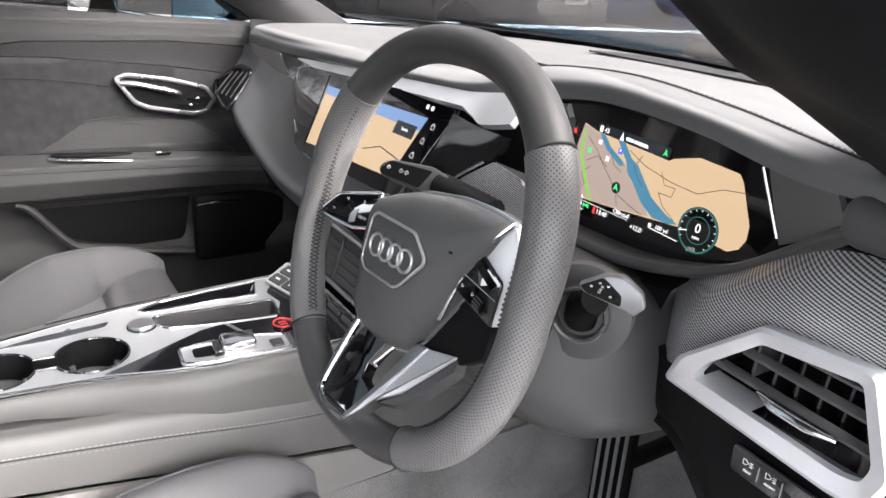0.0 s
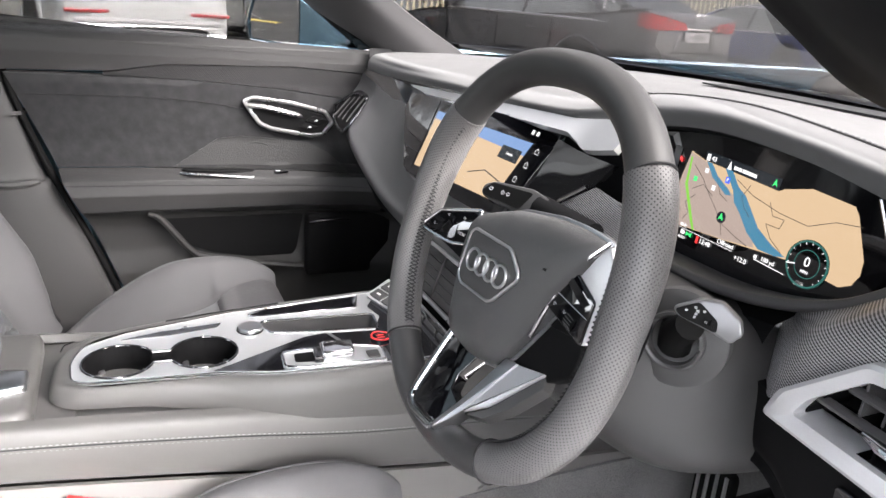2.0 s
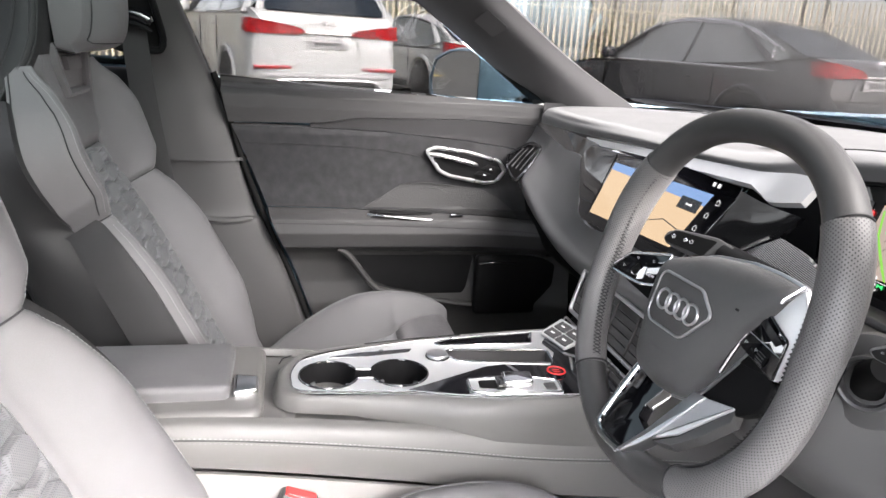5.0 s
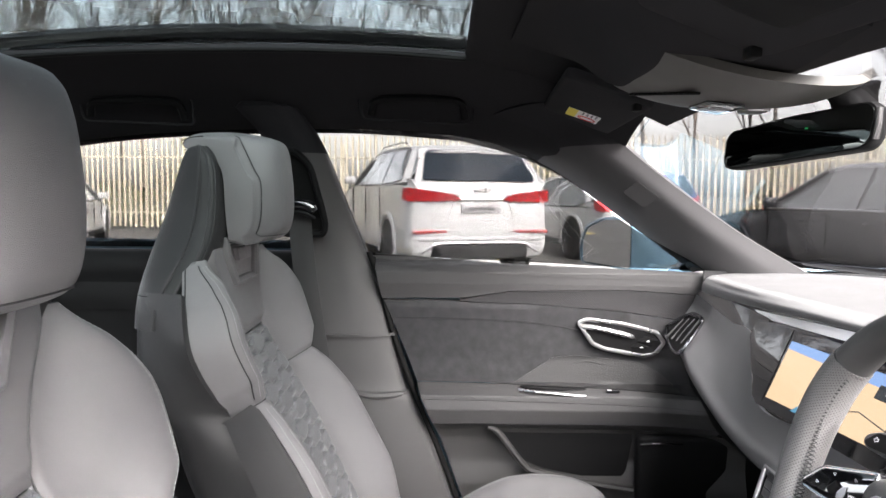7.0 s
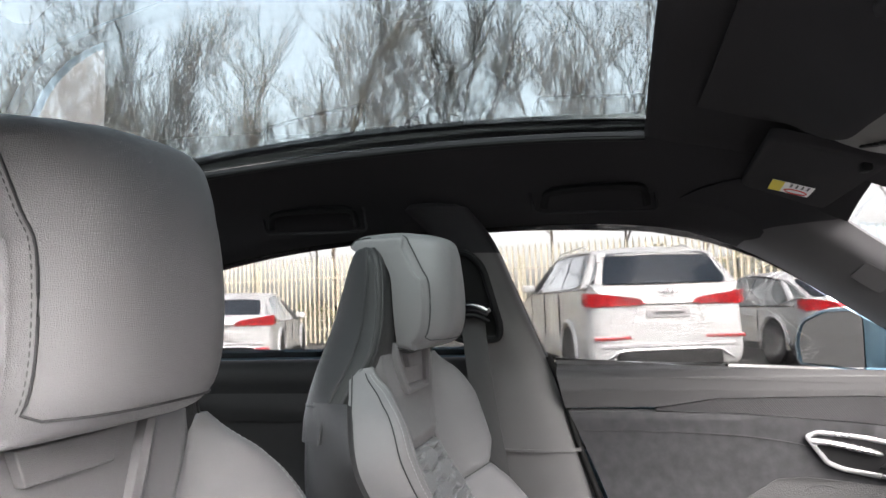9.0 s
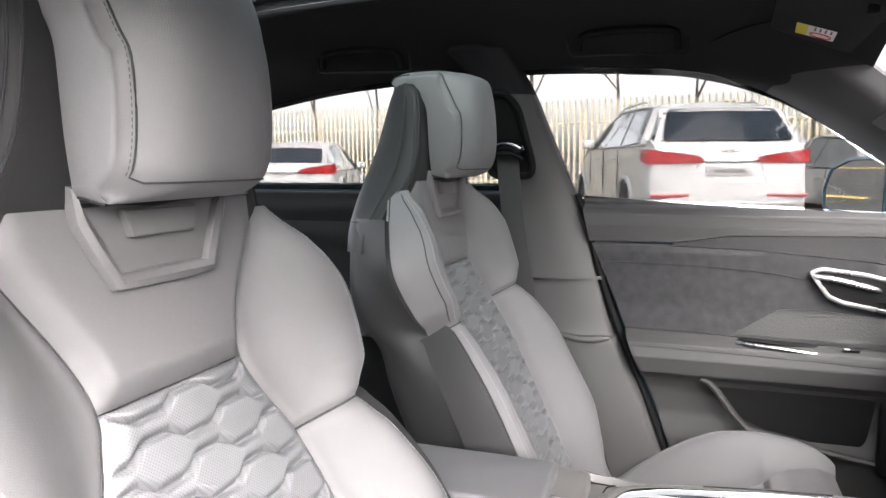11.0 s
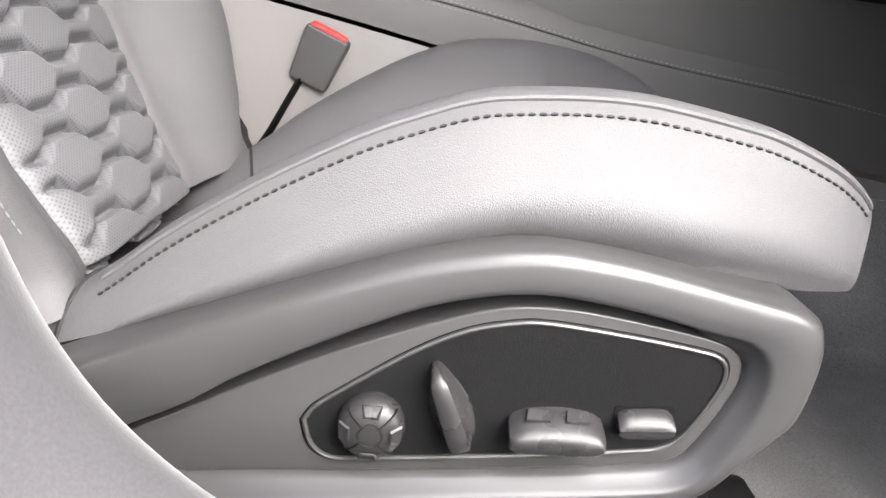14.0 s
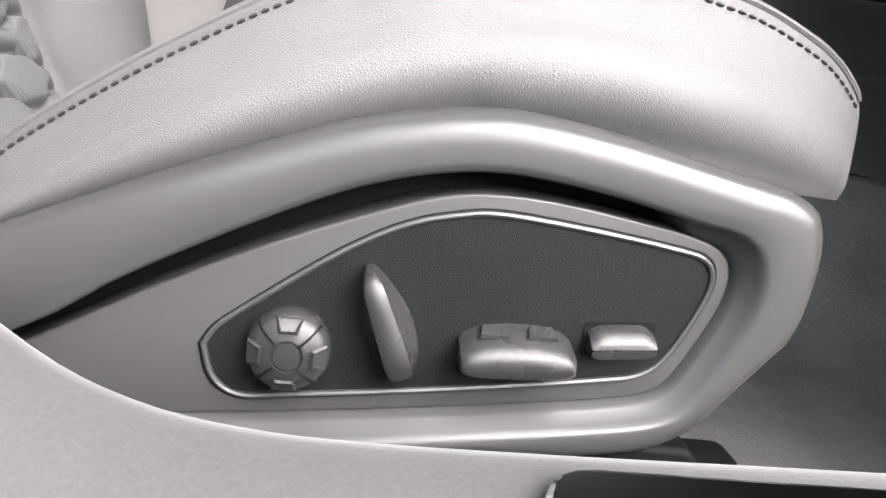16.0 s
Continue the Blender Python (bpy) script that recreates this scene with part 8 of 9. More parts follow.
# ---- under the roof ----
vis = thing("sun_visor", "black fabric sun visor with a yellow and white label", "sun visor")
m_vi = basis((-0.36, 0.145, 1.212), (1, -0.08, 0.03), (0.06, -0.93, 0.33))
part("panel", plate([(-0.215, -0.066), (0.165, -0.078), (0.172, 0.060), (-0.165, 0.072)], 0.016, m_vi @ Matrix.Translation((0, 0, -0.016)), 0.02, 0.006, 3), HEADLINER, vis)
lab = part("label", plate([(-0.135, -0.030), (-0.055, -0.030), (-0.055, 0.030), (-0.135, 0.030)], 0.0004, m_vi @ Matrix.Translation((0, 0, 0.0004)), 0.002), WHITE_MARK, vis, "warning label")
YELLOW = material("yellow_print", (0.75, 0.62, 0.03), 0.5)
part("yellow_field", plate([(-0.135, 0.012), (-0.055, 0.012), (-0.055, 0.030), (-0.135, 0.030)], 0.0003, m_vi @ Matrix.Translation((0, 0, 0.0008))), YELLOW, lab)
for k in range(4):
    part("print_line", plate([(-0.085, -0.024 + 0.008 * k), (-0.060, -0.024 + 0.008 * k), (-0.060, -0.021 + 0.008 * k), (-0.085, -0.021 + 0.008 * k)], 0.0003, m_vi @ Matrix.Translation((0, 0, 0.0008))), SOFT, lab)
part("warning_ring", to_bm(tube([tuple(m_vi @ Vector((-0.112 + 0.016 * math.cos(a), -0.009 + 0.016 * math.sin(a), 0.001))) for a in np.linspace(0, 2 * math.pi, 24, endpoint=False)], 0.0014, 5, True)), RED, lab)
part("hinge", box((0.02, 0.012, 0.012), tuple(m_vi @ Vector((0.150, -0.055, 0.004))), 0.003), SOFT_DARK, vis)
vis2 = thing("sun_visor", "black fabric sun visor against the headlining", "sun visor")
m_v2 = basis((0.34, 0.145, 1.215), (1, 0.08, -0.03), (-0.06, -0.93, 0.33))
part("panel", plate([(-0.165, -0.075), (0.165, -0.070), (0.155, 0.070), (-0.165, 0.065)], 0.016, m_v2 @ Matrix.Translation((0, 0, -0.016)), 0.02, 0.006, 3), HEADLINER, vis2)
part("mirror_flap", plate([(-0.075, -0.038), (0.075, -0.038), (0.075, 0.034), (-0.075, 0.034)], 0.004, m_v2 @ Matrix.Translation((0, 0, 0.0002)), 0.008, 0.0015), SOFT_DARK, vis2, "closed black vanity mirror flap")
part("hinge", box((0.02, 0.012, 0.012), tuple(m_v2 @ Vector((-0.150, -0.055, 0.004))), 0.003), SOFT_DARK, vis2)
part("pivot_arm", to_bm(tube([tuple(m_v2 @ Vector(q)) for q in ((0.13, -0.066, 0.0), (0.155, -0.070, 0.004), (0.172, -0.060, -0.004))], 0.005, 8)), SOFT_DARK, vis2)
grab = thing("grab_handle", "black folded grab handle in the headlining", "grab handle")
part("recess", to_bm(rim([(-0.272, 1.258), (-0.045, 1.258), (-0.040, 1.205), (-0.262, 1.212)], 0.006, 0.006, Matrix(((0, 0, 1, -0.597), (1, 0, 0, 0), (0, 1, 0, 0), (0, 0, 0, 1))), 0.012)), HEADLINER, grab)
part("grip", to_bm(tube(spline([(-0.590, -0.245, 1.222), (-0.578, -0.235, 1.245), (-0.574, -0.20, 1.250), (-0.572, -0.15, 1.251), (-0.574, -0.09, 1.249), (-0.580, -0.065, 1.243), (-0.592, -0.058, 1.215)], 30), 0.008, 8)), SOFT_DARK, grab)
gr2 = copy_thing(grab, pose(0, -0.56, -0.008))
oc_ = thing("overhead_console", "grey overhead console with lamp and lens", "overhead console")
bulge = []
for y, z in ((0.00, 1.292), (0.03, 1.286), (0.065, 1.262), (0.10, 1.226), (0.124, 1.202), (0.18, 1.196), (0.26, 1.193)):
    top = lerp(y, [0.0, 0.05, 0.16, 0.26], [1.296, 1.280, 1.248, 1.210])
    bulge.append([(x, y, top - (top - z) * max(0.0, 1 - (abs(x) / 0.24) ** 2.4) ** 1.2) for x in np.linspace(-0.24, 0.24, 17)])
part("rear_fairing", thick(skin(bulge, 24, 40), 0.004, True), HEADLINER, oc_, "black fabric fairing behind the console")
rows = [[(x, y, z - d * (1 - (x / w) ** 2)) for x in (-w, -0.8 * w, -0.4 * w, 0, 0.4 * w, 0.8 * w, w)] for y, w, z, d in ((0.122, 0.110, 1.214, 0.010), (0.14, 0.116, 1.206, 0.013), (0.17, 0.120, 1.196, 0.014), (0.22, 0.118, 1.186, 0.012), (0.28, 0.105, 1.182, 0.010), (0.34, 0.085, 1.186, 0.008), (0.375, 0.06, 1.200, 0.004))]
CONSOLE_BEIGE = material("warm_grey_console_plastic", (0.075, 0.072, 0.067), 0.5, grain=900, bump=0.1, vary=0.06, stain=0.05)
part("housing", thick(skin(rows, 24, 24), 0.010, True), CONSOLE_BEIGE, oc_, "warm grey plastic housing")
part("lens_frame", plate([(-0.040, -0.022), (0.040, -0.022), (0.034, 0.022), (-0.034, 0.022)], 0.003, basis((-0.012, 0.225, 1.1735), (1, 0, 0), (0, -1, 0.16)), 0.008, 0.001), GLOSS, oc_)
part("lens", plate([(-0.030, -0.014), (0.030, -0.014), (0.026, 0.014), (-0.026, 0.014)], 0.0025, basis((-0.012, 0.225, 1.1710), (1, 0, 0), (0, -1, 0.16)), 0.008, 0.001), CHROME, oc_, "bright reading lamp lens")
part("sensor_block", box((0.036, 0.030, 0.012), (-0.055, 0.290, 1.1765), 0.004, 2), SATIN, oc_)
part("status_light", box((0.005, 0.003, 0.003), (-0.066, 0.262, 1.1745), 0.001), emitter("green_status_light", (0.05, 0.9, 0.25), 0.2), oc_, "small green status light")
for k in range(12):
    part("grille_bar", box((0.005, 0.018, 0.003), (-0.055 + 0.0098 * k, 0.142 + 0.003 * k, 1.1925 - 0.0012 * k), 0.001, 1), RUBBER, oc_)
mir = thing("rear_view_mirror", "frameless black rear-view mirror below the roof", "rear-view mirror")
m_m = basis((-0.042, 0.334, 1.139), (0.94, 0.33, 0.05), (0, 0.10, 1)) @ Matrix.Diagonal((0.92, 0.92, 0.92, 1))
mp = [(-0.126, -0.030), (-0.112, -0.034), (0.0, -0.030), (0.112, -0.026), (0.124, -0.014), (0.128, 0.022), (0.118, 0.031), (0.0, 0.031), (-0.116, 0.024), (-0.128, 0.014), (-0.131, -0.018)]
rows = [[tuple(m_m @ Vector((q[0] * k, q[1] * k, w))) for q in rounded(mp, 0.010, 3)] for k, w in ((0.985, 0.001), (1.0, -0.002), (1.01, -0.008), (0.97, -0.022), (0.80, -0.036), (0.4, -0.044))]
v, f = grid(rows, False, True)
n = len(rows[0])
part("casing", to_bm((v, f + [tuple(range(5 * n, 6 * n)), tuple(range(n - 1, -1, -1))])), SOFT_DARK, mir)
part("mirror_glass", plate([(p[0] * 0.965, p[1] * 0.93) for p in mp], 0.002, m_m, 0.010, 0.001), material("dimmed_mirror_glass", (0.10, 0.11, 0.11), 0.02, metal=1.0), mir, "dark dimming mirror glass")
part("edge_strip", to_bm(tube([tuple(m_m @ Vector(q)) for q in ((0.126, -0.016, 0.0), (0.1295, 0.002, 0.001), (0.1285, 0.021, 0.0))], 0.0035, 8)), TRIM_GREY, mir)
part("stem", to_bm(tube([(0.0, 0.372, 1.142), (0.005, 0.385, 1.160), (0.01, 0.375, 1.195)], [0.022, 0.026, 0.030], 12)), SOFT_DARK, mir)
# passenger belt
belt_t = thing("seat_belt", "dark woven seat belt hanging from the centre pillar", "seat belt")
WEBBING = woven("dark_belt_webbing", (0.006, 0.006, 0.006), (0.022, 0.022, 0.023), 0.0022, 0.7, 0.0, (0.0, 1.0, 1.0))
pts = [(-0.648, -0.402, 1.030), (-0.656, -0.392, 0.90), (-0.660, -0.372, 0.76), (-0.655, -0.345, 0.60), (-0.650, -0.32, 0.40), (-0.645, -0.30, 0.28)]
sp_ = spline(pts, 24)
part("webbing", thick(np.stack([sp_ + (0.0, 0.024, 0), sp_ + (0.004, 0, 0), sp_ + (0.0, -0.024, 0)], 1), 0.002), WEBBING, belt_t)
slot = rounded([(-0.468, 1.145), (-0.405, 1.150), (-0.375, 1.12), (-0.348, 1.00), (-0.352, 0.975), (-0.44, 0.975), (-0.455, 1.02)], 0.016, 4)
rp = [(lerp(z, [0.97, 1.15], [-0.668, -0.628]), y, z) for y, z in slot]
part("slot_frame", to_bm(tube(rp, 0.007, 8, True)), SOFT_DARK, belt_t)
c_ = np.mean(rp, 0)
rings = [[tuple(c_ + (np.array(q) - c_) * k + (dx, 0, 0)) for q in rp] for k, dx in ((1.0, 0.001), (0.94, -0.004), (0.86, -0.006))]
v, f = grid(rings, False, True)
part("slot_recess", (v, f + [tuple(range(2 * len(rp), 3 * len(rp)))]), RUBBER, belt_t, "black recess round the belt guide")
guide_ = [(-0.640 + 0.004 * math.cos(a * 1.6), -0.402 + 0.036 * a, 1.040 - 0.014 * a * a) for a in np.linspace(-1, 1, 14)]
part("belt_guide", to_bm(tube(guide_, [0.008] + [0.014] * 12 + [0.008], 12, up=(1, 0, 0))), GLOSS, belt_t, "gloss black belt guide")
part("guide_lip", to_bm(tube([(a + 0.006, b, c - 0.016) for a, b, c in guide_], 0.0045, 8)), SOFT_DARK, belt_t)
# passenger's outside mirror
om = thing("door_mirror", "light blue exterior door mirror with bright glass", "door mirror")
m_om = basis((-0.952, 0.305, 0.945), (0.93, 0.365, 0), (0, -0.065, 1))
mg = rounded([(-0.095, -0.055), (-0.098, -0.008), (-0.070, 0.036), (0.0, 0.058), (0.090, 0.062), (0.122, 0.052), (0.112, -0.055)], 0.012, 4)
rows = [[tuple(m_om @ Vector((q[0] * k + (1.09 - k) * 0.085 * (k < 1.05) + e, q[1] * k - (1.09 - k) * 0.03, w))) for q in mg] for k, w, e in ((1.0, -0.003, 0), (1.04, 0.003, 0), (1.10, 0.0, 0), (1.13, -0.02, 0), (1.08, -0.07, 0.012), (0.90, -0.115, 0.022), (0.60, -0.145, 0.02), (0.2, -0.155, 0.0))]
v, f = grid(rows, False, True)
part("housing", (v, f + [tuple(range(7 * len(mg), 8 * len(mg)))]), PAINT_BLUE, om, "light blue painted housing")
part("mirror_glass", plate([tuple(q) for q in mg], 0.002, m_om @ Matrix.Translation((0, 0, -0.003))), MIRROR, om)
part("foot", to_bm(tube([(-0.90, 0.38, 0.90), (-0.84, 0.42, 0.885), (-0.79, 0.44, 0.88)], [0.03, 0.028, 0.034], 14, flat=0.6)), PAINT_BLUE, om)
part("arm", to_bm(tube([(-0.80, 0.47, 0.965), (-0.76, 0.46, 0.93), (-0.74, 0.46, 0.905)], [0.03, 0.028, 0.03], 10, flat=0.6)), PAINT_BLUE, om)

FACING[0] = None


# ---- car park ----
ASPHALT = material("grey_asphalt", (0.05, 0.048, 0.045), 0.85, grain=70, bump=0.6, vary=0.35, stain=0.1)
PAVE_LINE = material("worn_yellow_line", (0.55, 0.42, 0.12), 0.8, grain=40, bump=0.2, vary=0.35)
tagged(part("ground", thick(skin([[(x, y, 0) for y in (-400, -100, -20, 0, 20, 100, 400)] for x in (-400, -100, -20, 0, 20, 100, 400)], 24, 24), 0.3), ASPHALT, None, "", False), kind="structure", label="grey asphalt car park")
HEAD = Vector((-0.95, -0.31, 0)).normalized()
SIDE = Vector((-HEAD.y, HEAD.x, 0))
bays = thing("bay_lines", "worn yellow parking bay lines on asphalt", "parking lines", kind="structure")
for k in range(-9, 14):
    o = Vector((-7.9, 0.30, 0)) + SIDE * (-(k + 0.5) * 2.75)
    part("line", box((5.0, 0.10, 0.006), (0, 0, 0), 0, 1, Matrix.Translation(o + HEAD * 2.4 + Vector((0, 0, 0.004))) @ basis((0, 0, 0), HEAD, SIDE)), PAVE_LINE, bays)

TYRE = material("tyre_rubber", (0.012, 0.012, 0.012), 0.75, grain=120, bump=0.3, vary=0.2)
ALLOY = material("silver_alloy", (0.62, 0.62, 0.63), 0.28, metal=0.9, grain=60, vary=0.06)
# opaque panes; daylight seen through the cars is put into the grey
CAR_GLASS = material("daylit_grey_car_glass", (0.13, 0.14, 0.14), 0.05, spec=0.8, coat=0.5)
REAR_GLASS = material("dark_rear_glass", (0.012, 0.016, 0.022), 0.1, spec=0.06)
TAIL = material("red_tail_lens", (0.24, 0.009, 0.012), 0.12, coat=1.0, grain=80, vary=0.2)
TAIL_PALE = material("pale_red_lens", (0.5, 0.13, 0.12), 0.15, coat=1.0, grain=80, vary=0.2)
PLATE_GREY = material("grey_blank_plate", (0.25, 0.25, 0.26), 0.5, grain=50, vary=0.1)
PAINTS = {
    "white": material("white_car_paint", (0.33, 0.34, 0.345), 0.3, coat=0.3, grain=30, vary=0.03),
    "black": material("black_car_paint", (0.022, 0.022, 0.025), 0.18, coat=0.25, grain=30, vary=0.1),
    "navy": material("navy_car_paint", (0.016, 0.028, 0.12), 0.2, coat=0.3, grain=30, vary=0.08),
    "red": material("red_car_paint", (0.45, 0.03, 0.03), 0.2, coat=1.0, grain=30, vary=0.05),
    "grey": material("grey_car_paint", (0.25, 0.26, 0.27), 0.2, coat=1.0, grain=30, vary=0.05),
}


def build_wheel(car, x, y, r, w=0.22):
    s = 1 if y > 0 else -1
    m = basis((x, y, r), (1, 0, 0), (0, 0, s))
    t = part("wheel", to_bm(lathe([(r * 0.70, -w / 2), (r * 0.95, -w / 2), (r, -w / 3), (r, w / 3), (r * 0.95, w / 2), (r * 0.70, w / 2), (r * 0.66, w / 3)], m @ pose(0, 0, 0, 0, 0, 0), 32)), TYRE, car, "black tyre")
    m = m if (m.to_3x3() @ Vector((0, 0, 1))).y * s > 0 else m @ pose(0, 0, 0, 180, 0, 0)
    part("rim", to_bm(tube([tuple(m @ Vector((r * 0.68 * math.cos(a), r * 0.68 * math.sin(a), w * 0.42))) for a in np.linspace(0, 2 * math.pi, 32, endpoint=False)], 0.018, 6, True)), ALLOY, t)
    part("hub_well", to_bm(lathe([(r * 0.67, w * 0.05), (0.0, w * 0.02)], m, 24)), RUBBER, t)
    for k in range(10):
        a = radians(36 * k)
        d = 0.09 if k % 2 else -0.09
        part("spoke", to_bm(tube([tuple(m @ Vector((r * q * math.cos(a + d * q), r * q * math.sin(a + d * q), w * (0.36 + 0.04 * q)))) for q in (0.10, 0.40, 0.68)], [0.026, 0.018, 0.014], 6, flat=0.7)), ALLOY, t)
    part("hub_cap", to_bm(lathe([(0.055, w * 0.30), (0.05, w * 0.42), (0.0, w * 0.43)], m, 16)), ALLOY, t)


def build_car(kind, paint, origin, heading, label):
    """A parked car; its own x axis points forward, the origin lies under its rear bumper."""
    L, Wd, H = {"suv": (5.0, 1.91, 1.69), "saloon": (4.85, 1.86, 1.47), "hatch": (4.3, 1.80, 1.45), "coupe": (4.75, 1.85, 1.39), "small_suv": (4.6, 1.88, 1.64)}[kind]
    d = Vector((math.cos(heading), math.sin(heading), 0))
    m = basis((origin[0], origin[1], 0), d, (-d.y, d.x, 0))
    car = thing("parked_car", label, "car", "parked cars", m)
    body = PAINTS[paint]
    hw = Wd / 2
    belt_z = {"suv": 1.20, "small_suv": 1.08}.get(kind, H * 0.64)
    deck = {"suv": belt_z + 0.03, "small_suv": belt_z, "saloon": 1.06, "hatch": belt_z, "coupe": 0.98}[kind]
    # lower body, lofted along the length
    rows = []
    stations = ((0.0, 0.86, 0.36, deck - 0.14), (0.06, 0.94, 0.28, deck - 0.03), (0.25, 0.985, 0.24, deck), (0.9, 1.0, 0.22, belt_z - 0.01 if kind != "saloon" else 0.985), (L * 0.45, 1.0, 0.20, belt_z - 0.02), (L * 0.68, 1.0, 0.20, belt_z - 0.04), (L * 0.80, 0.98, 0.22, belt_z - 0.10), (L * 0.93, 0.90, 0.25, belt_z - 0.22), (L - 0.03, 0.78, 0.30, belt_z - 0.38), (L, 0.6, 0.38, belt_z - 0.48))
    for x, w, zb, zt in stations:
        w *= hw
        zm = zb + (zt - zb) * 0.62
        prof = [(-w * 0.90, zb), (-w * 0.99, zb + 0.10), (-w, (zb + zm) / 2), (-w * 0.985, zm), (-w * 0.955, zt - 0.03), (-w * 0.88, zt), (0, zt + 0.015), (w * 0.88, zt), (w * 0.955, zt - 0.03), (w * 0.985, zm), (w, (zb + zm) / 2), (w * 0.99, zb + 0.10), (w * 0.90, zb)]
        rows.append([(x, y, z) for y, z in prof])
    p = skin(rows, 60, 60)
    v, f = grid(p)
    nv = 60
    f = f + [tuple(range(nv)), tuple(range((60 - 1) * nv, 60 * nv))[::-1]] + [(i * nv, i * nv + nv - 1, (i + 1) * nv + nv - 1, (i + 1) * nv)[::-1] for i in range(59)]
    part("body", to_bm((v, f)), body, car, "painted body")
    # greenhouse
    if kind in ("suv", "small_suv"):
        prof = ((0.07, belt_z, 0.90), (0.36, H - 0.10, 0.74), (0.75, H - 0.02, 0.76), (L * 0.40, H, 0.77), (L * 0.54, H - 0.07, 0.76), (L * 0.70, belt_z - 0.03, 0.90))
    elif kind == "saloon":
        prof = ((0.42, deck, 0.86), (1.15, H - 0.10, 0.70), (1.55, H - 0.02, 0.70), (L * 0.43, H, 0.71), (L * 0.52, H - 0.06, 0.71), (L * 0.70, belt_z - 0.04, 0.88))
    elif kind == "hatch":
        prof = ((0.12, belt_z - 0.02, 0.90), (0.55, H - 0.10, 0.72), (0.9, H - 0.02, 0.72), (L * 0.43, H, 0.73), (L * 0.53, H - 0.07, 0.73), (L * 0.70, belt_z - 0.04, 0.88))
    else:
        prof = ((0.20, deck, 0.84), (0.95, H - 0.14, 0.68), (1.5, H - 0.03, 0.69), (L * 0.43, H, 0.70), (L * 0.53, H - 0.07, 0.70), (L * 0.72, belt_z - 0.05, 0.86))
    roof = [[(x, -hw * w * 0.96, z - 0.03), (x, -hw * w * 0.80, z), (x, 0, z + 0.025), (x, hw * w * 0.80, z), (x, hw * w * 0.96, z - 0.03)] for x, z, w in prof[1:5]]
    part("roof", thick(skin(roof, 24, 20), 0.03), body, car)
    b0, t0, t1, t2, t3, b1 = prof
    gate = [[(b0[0] + 0.01, -hw * b0[2] * 0.97, b0[1]), (b0[0] - 0.02, 0, b0[1]), (b0[0] + 0.01, hw * b0[2] * 0.97, b0[1])], [(t0[0], -hw * t0[2] * 0.97, t0[1] + 0.01), (t0[0] - 0.03, 0, t0[1] + 0.03), (t0[0], hw * t0[2] * 0.97, t0[1] + 0.01)]]
    part("window_surround", thick(skin(gate, 10, 16), 0.02), body, car)
    def rear_at(u, k):
        """A place on the rear window: u from side to side, k from sill to roof."""
        w = hw * (b0[2] * (1 - k) + t0[2] * k) * 0.97
        return (b0[0] + (t0[0] - b0[0]) * k - 0.032 - 0.03 * (1 - u * u), u * w, b0[1] + (t0[1] - b0[1]) * k + 0.01 + 0.02 * k * (1 - u * u))
    part("rear_window", thick([[rear_at(u * (0.90 if 0 < i < 8 else 0.86), k) for u in np.linspace(-1, 1, 16)] for i, k in enumerate(np.linspace(0.04, 0.97, 9))], 0.012), REAR_GLASS, car, "dark rear window")
    wg = [[(t3[0] + 0.02, -hw * t3[2] * 0.9, t3[1]), (t3[0] + 0.05, 0, t3[1] + 0.02), (t3[0] + 0.02, hw * t3[2] * 0.9, t3[1])], [(b1[0], -hw * b1[2] * 0.9, b1[1]), (b1[0] + 0.06, 0, b1[1]), (b1[0], hw * b1[2] * 0.9, b1[1])]]
    part("windscreen", thick(skin(wg, 10, 16), 0.02), CAR_GLASS, car)
    for s in (-1, 1):
        def side(x, k):
            zt = ease(x, [b0[0], t0[0], t1[0], t2[0], t3[0], b1[0]], [b0[1], t0[1], t1[1], t2[1], t3[1], b1[1]]) - 0.04
            wt = ease(x, [b0[0], t0[0], t1[0], t2[0], t3[0], b1[0]], [q[2] for q in prof]) * 0.97
            zb = belt_z - 0.03
            zt = max(zt, zb + 0.005)
            return (x, s * hw * (0.945 * (1 - k) + wt * k), zb + (zt - zb) * k)
        xs = np.linspace(b0[0] + 0.10, b1[0] - 0.08, 40)
        part("side_glass", thick([[side(x, k) for k in np.linspace(0, 1, 6)] for x in xs], 0.015, s < 0), CAR_GLASS, car, "side windows, see-through daylight painted as grey")
        def post(x0, x1, w0, mat=body):
            a, b = side(x0, 0), side(x1, 1)
            return part("window_pillar", to_bm(tube([(a[0], a[1] + s * 0.006, a[2]), ((a[0] + b[0]) / 2, (a[1] + b[1]) / 2 + s * 0.008, (a[2] + b[2]) / 2), (b[0], b[1] + s * 0.006, b[2])], w0, 6, flat=0.5)), mat, car)
        post(b0[0] + 0.12, t0[0] + 0.10, 0.07 if kind in ("suv", "small_suv", "hatch") else 0.05)
        post((t1[0] + t2[0]) / 2 + 0.05, (t1[0] + t2[0]) / 2 + 0.02, 0.035, GLOSS)
        post(b1[0] - 0.10, t3[0], 0.05)
        line = [side(x, 1.02) for x in np.linspace(b0[0] + 0.2, b1[0] - 0.12, 30)]
        part("roof_line", to_bm(tube([(a, b + s * 0.01, c) for a, b, c in line], 0.022, 6)), body if kind in ("suv", "small_suv") and paint == "white" else (SATIN if paint in ("black", "navy") else body), car)
        belt_l = [side(x, 0.0) for x in np.linspace(b0[0] + 0.15, b1[0] - 0.1, 30)]
        part("belt_trim", to_bm(tube([(a, b + s * 0.012, c) for a, b, c in belt_l], 0.010, 6)), SATIN if paint != "white" else GLOSS, car)
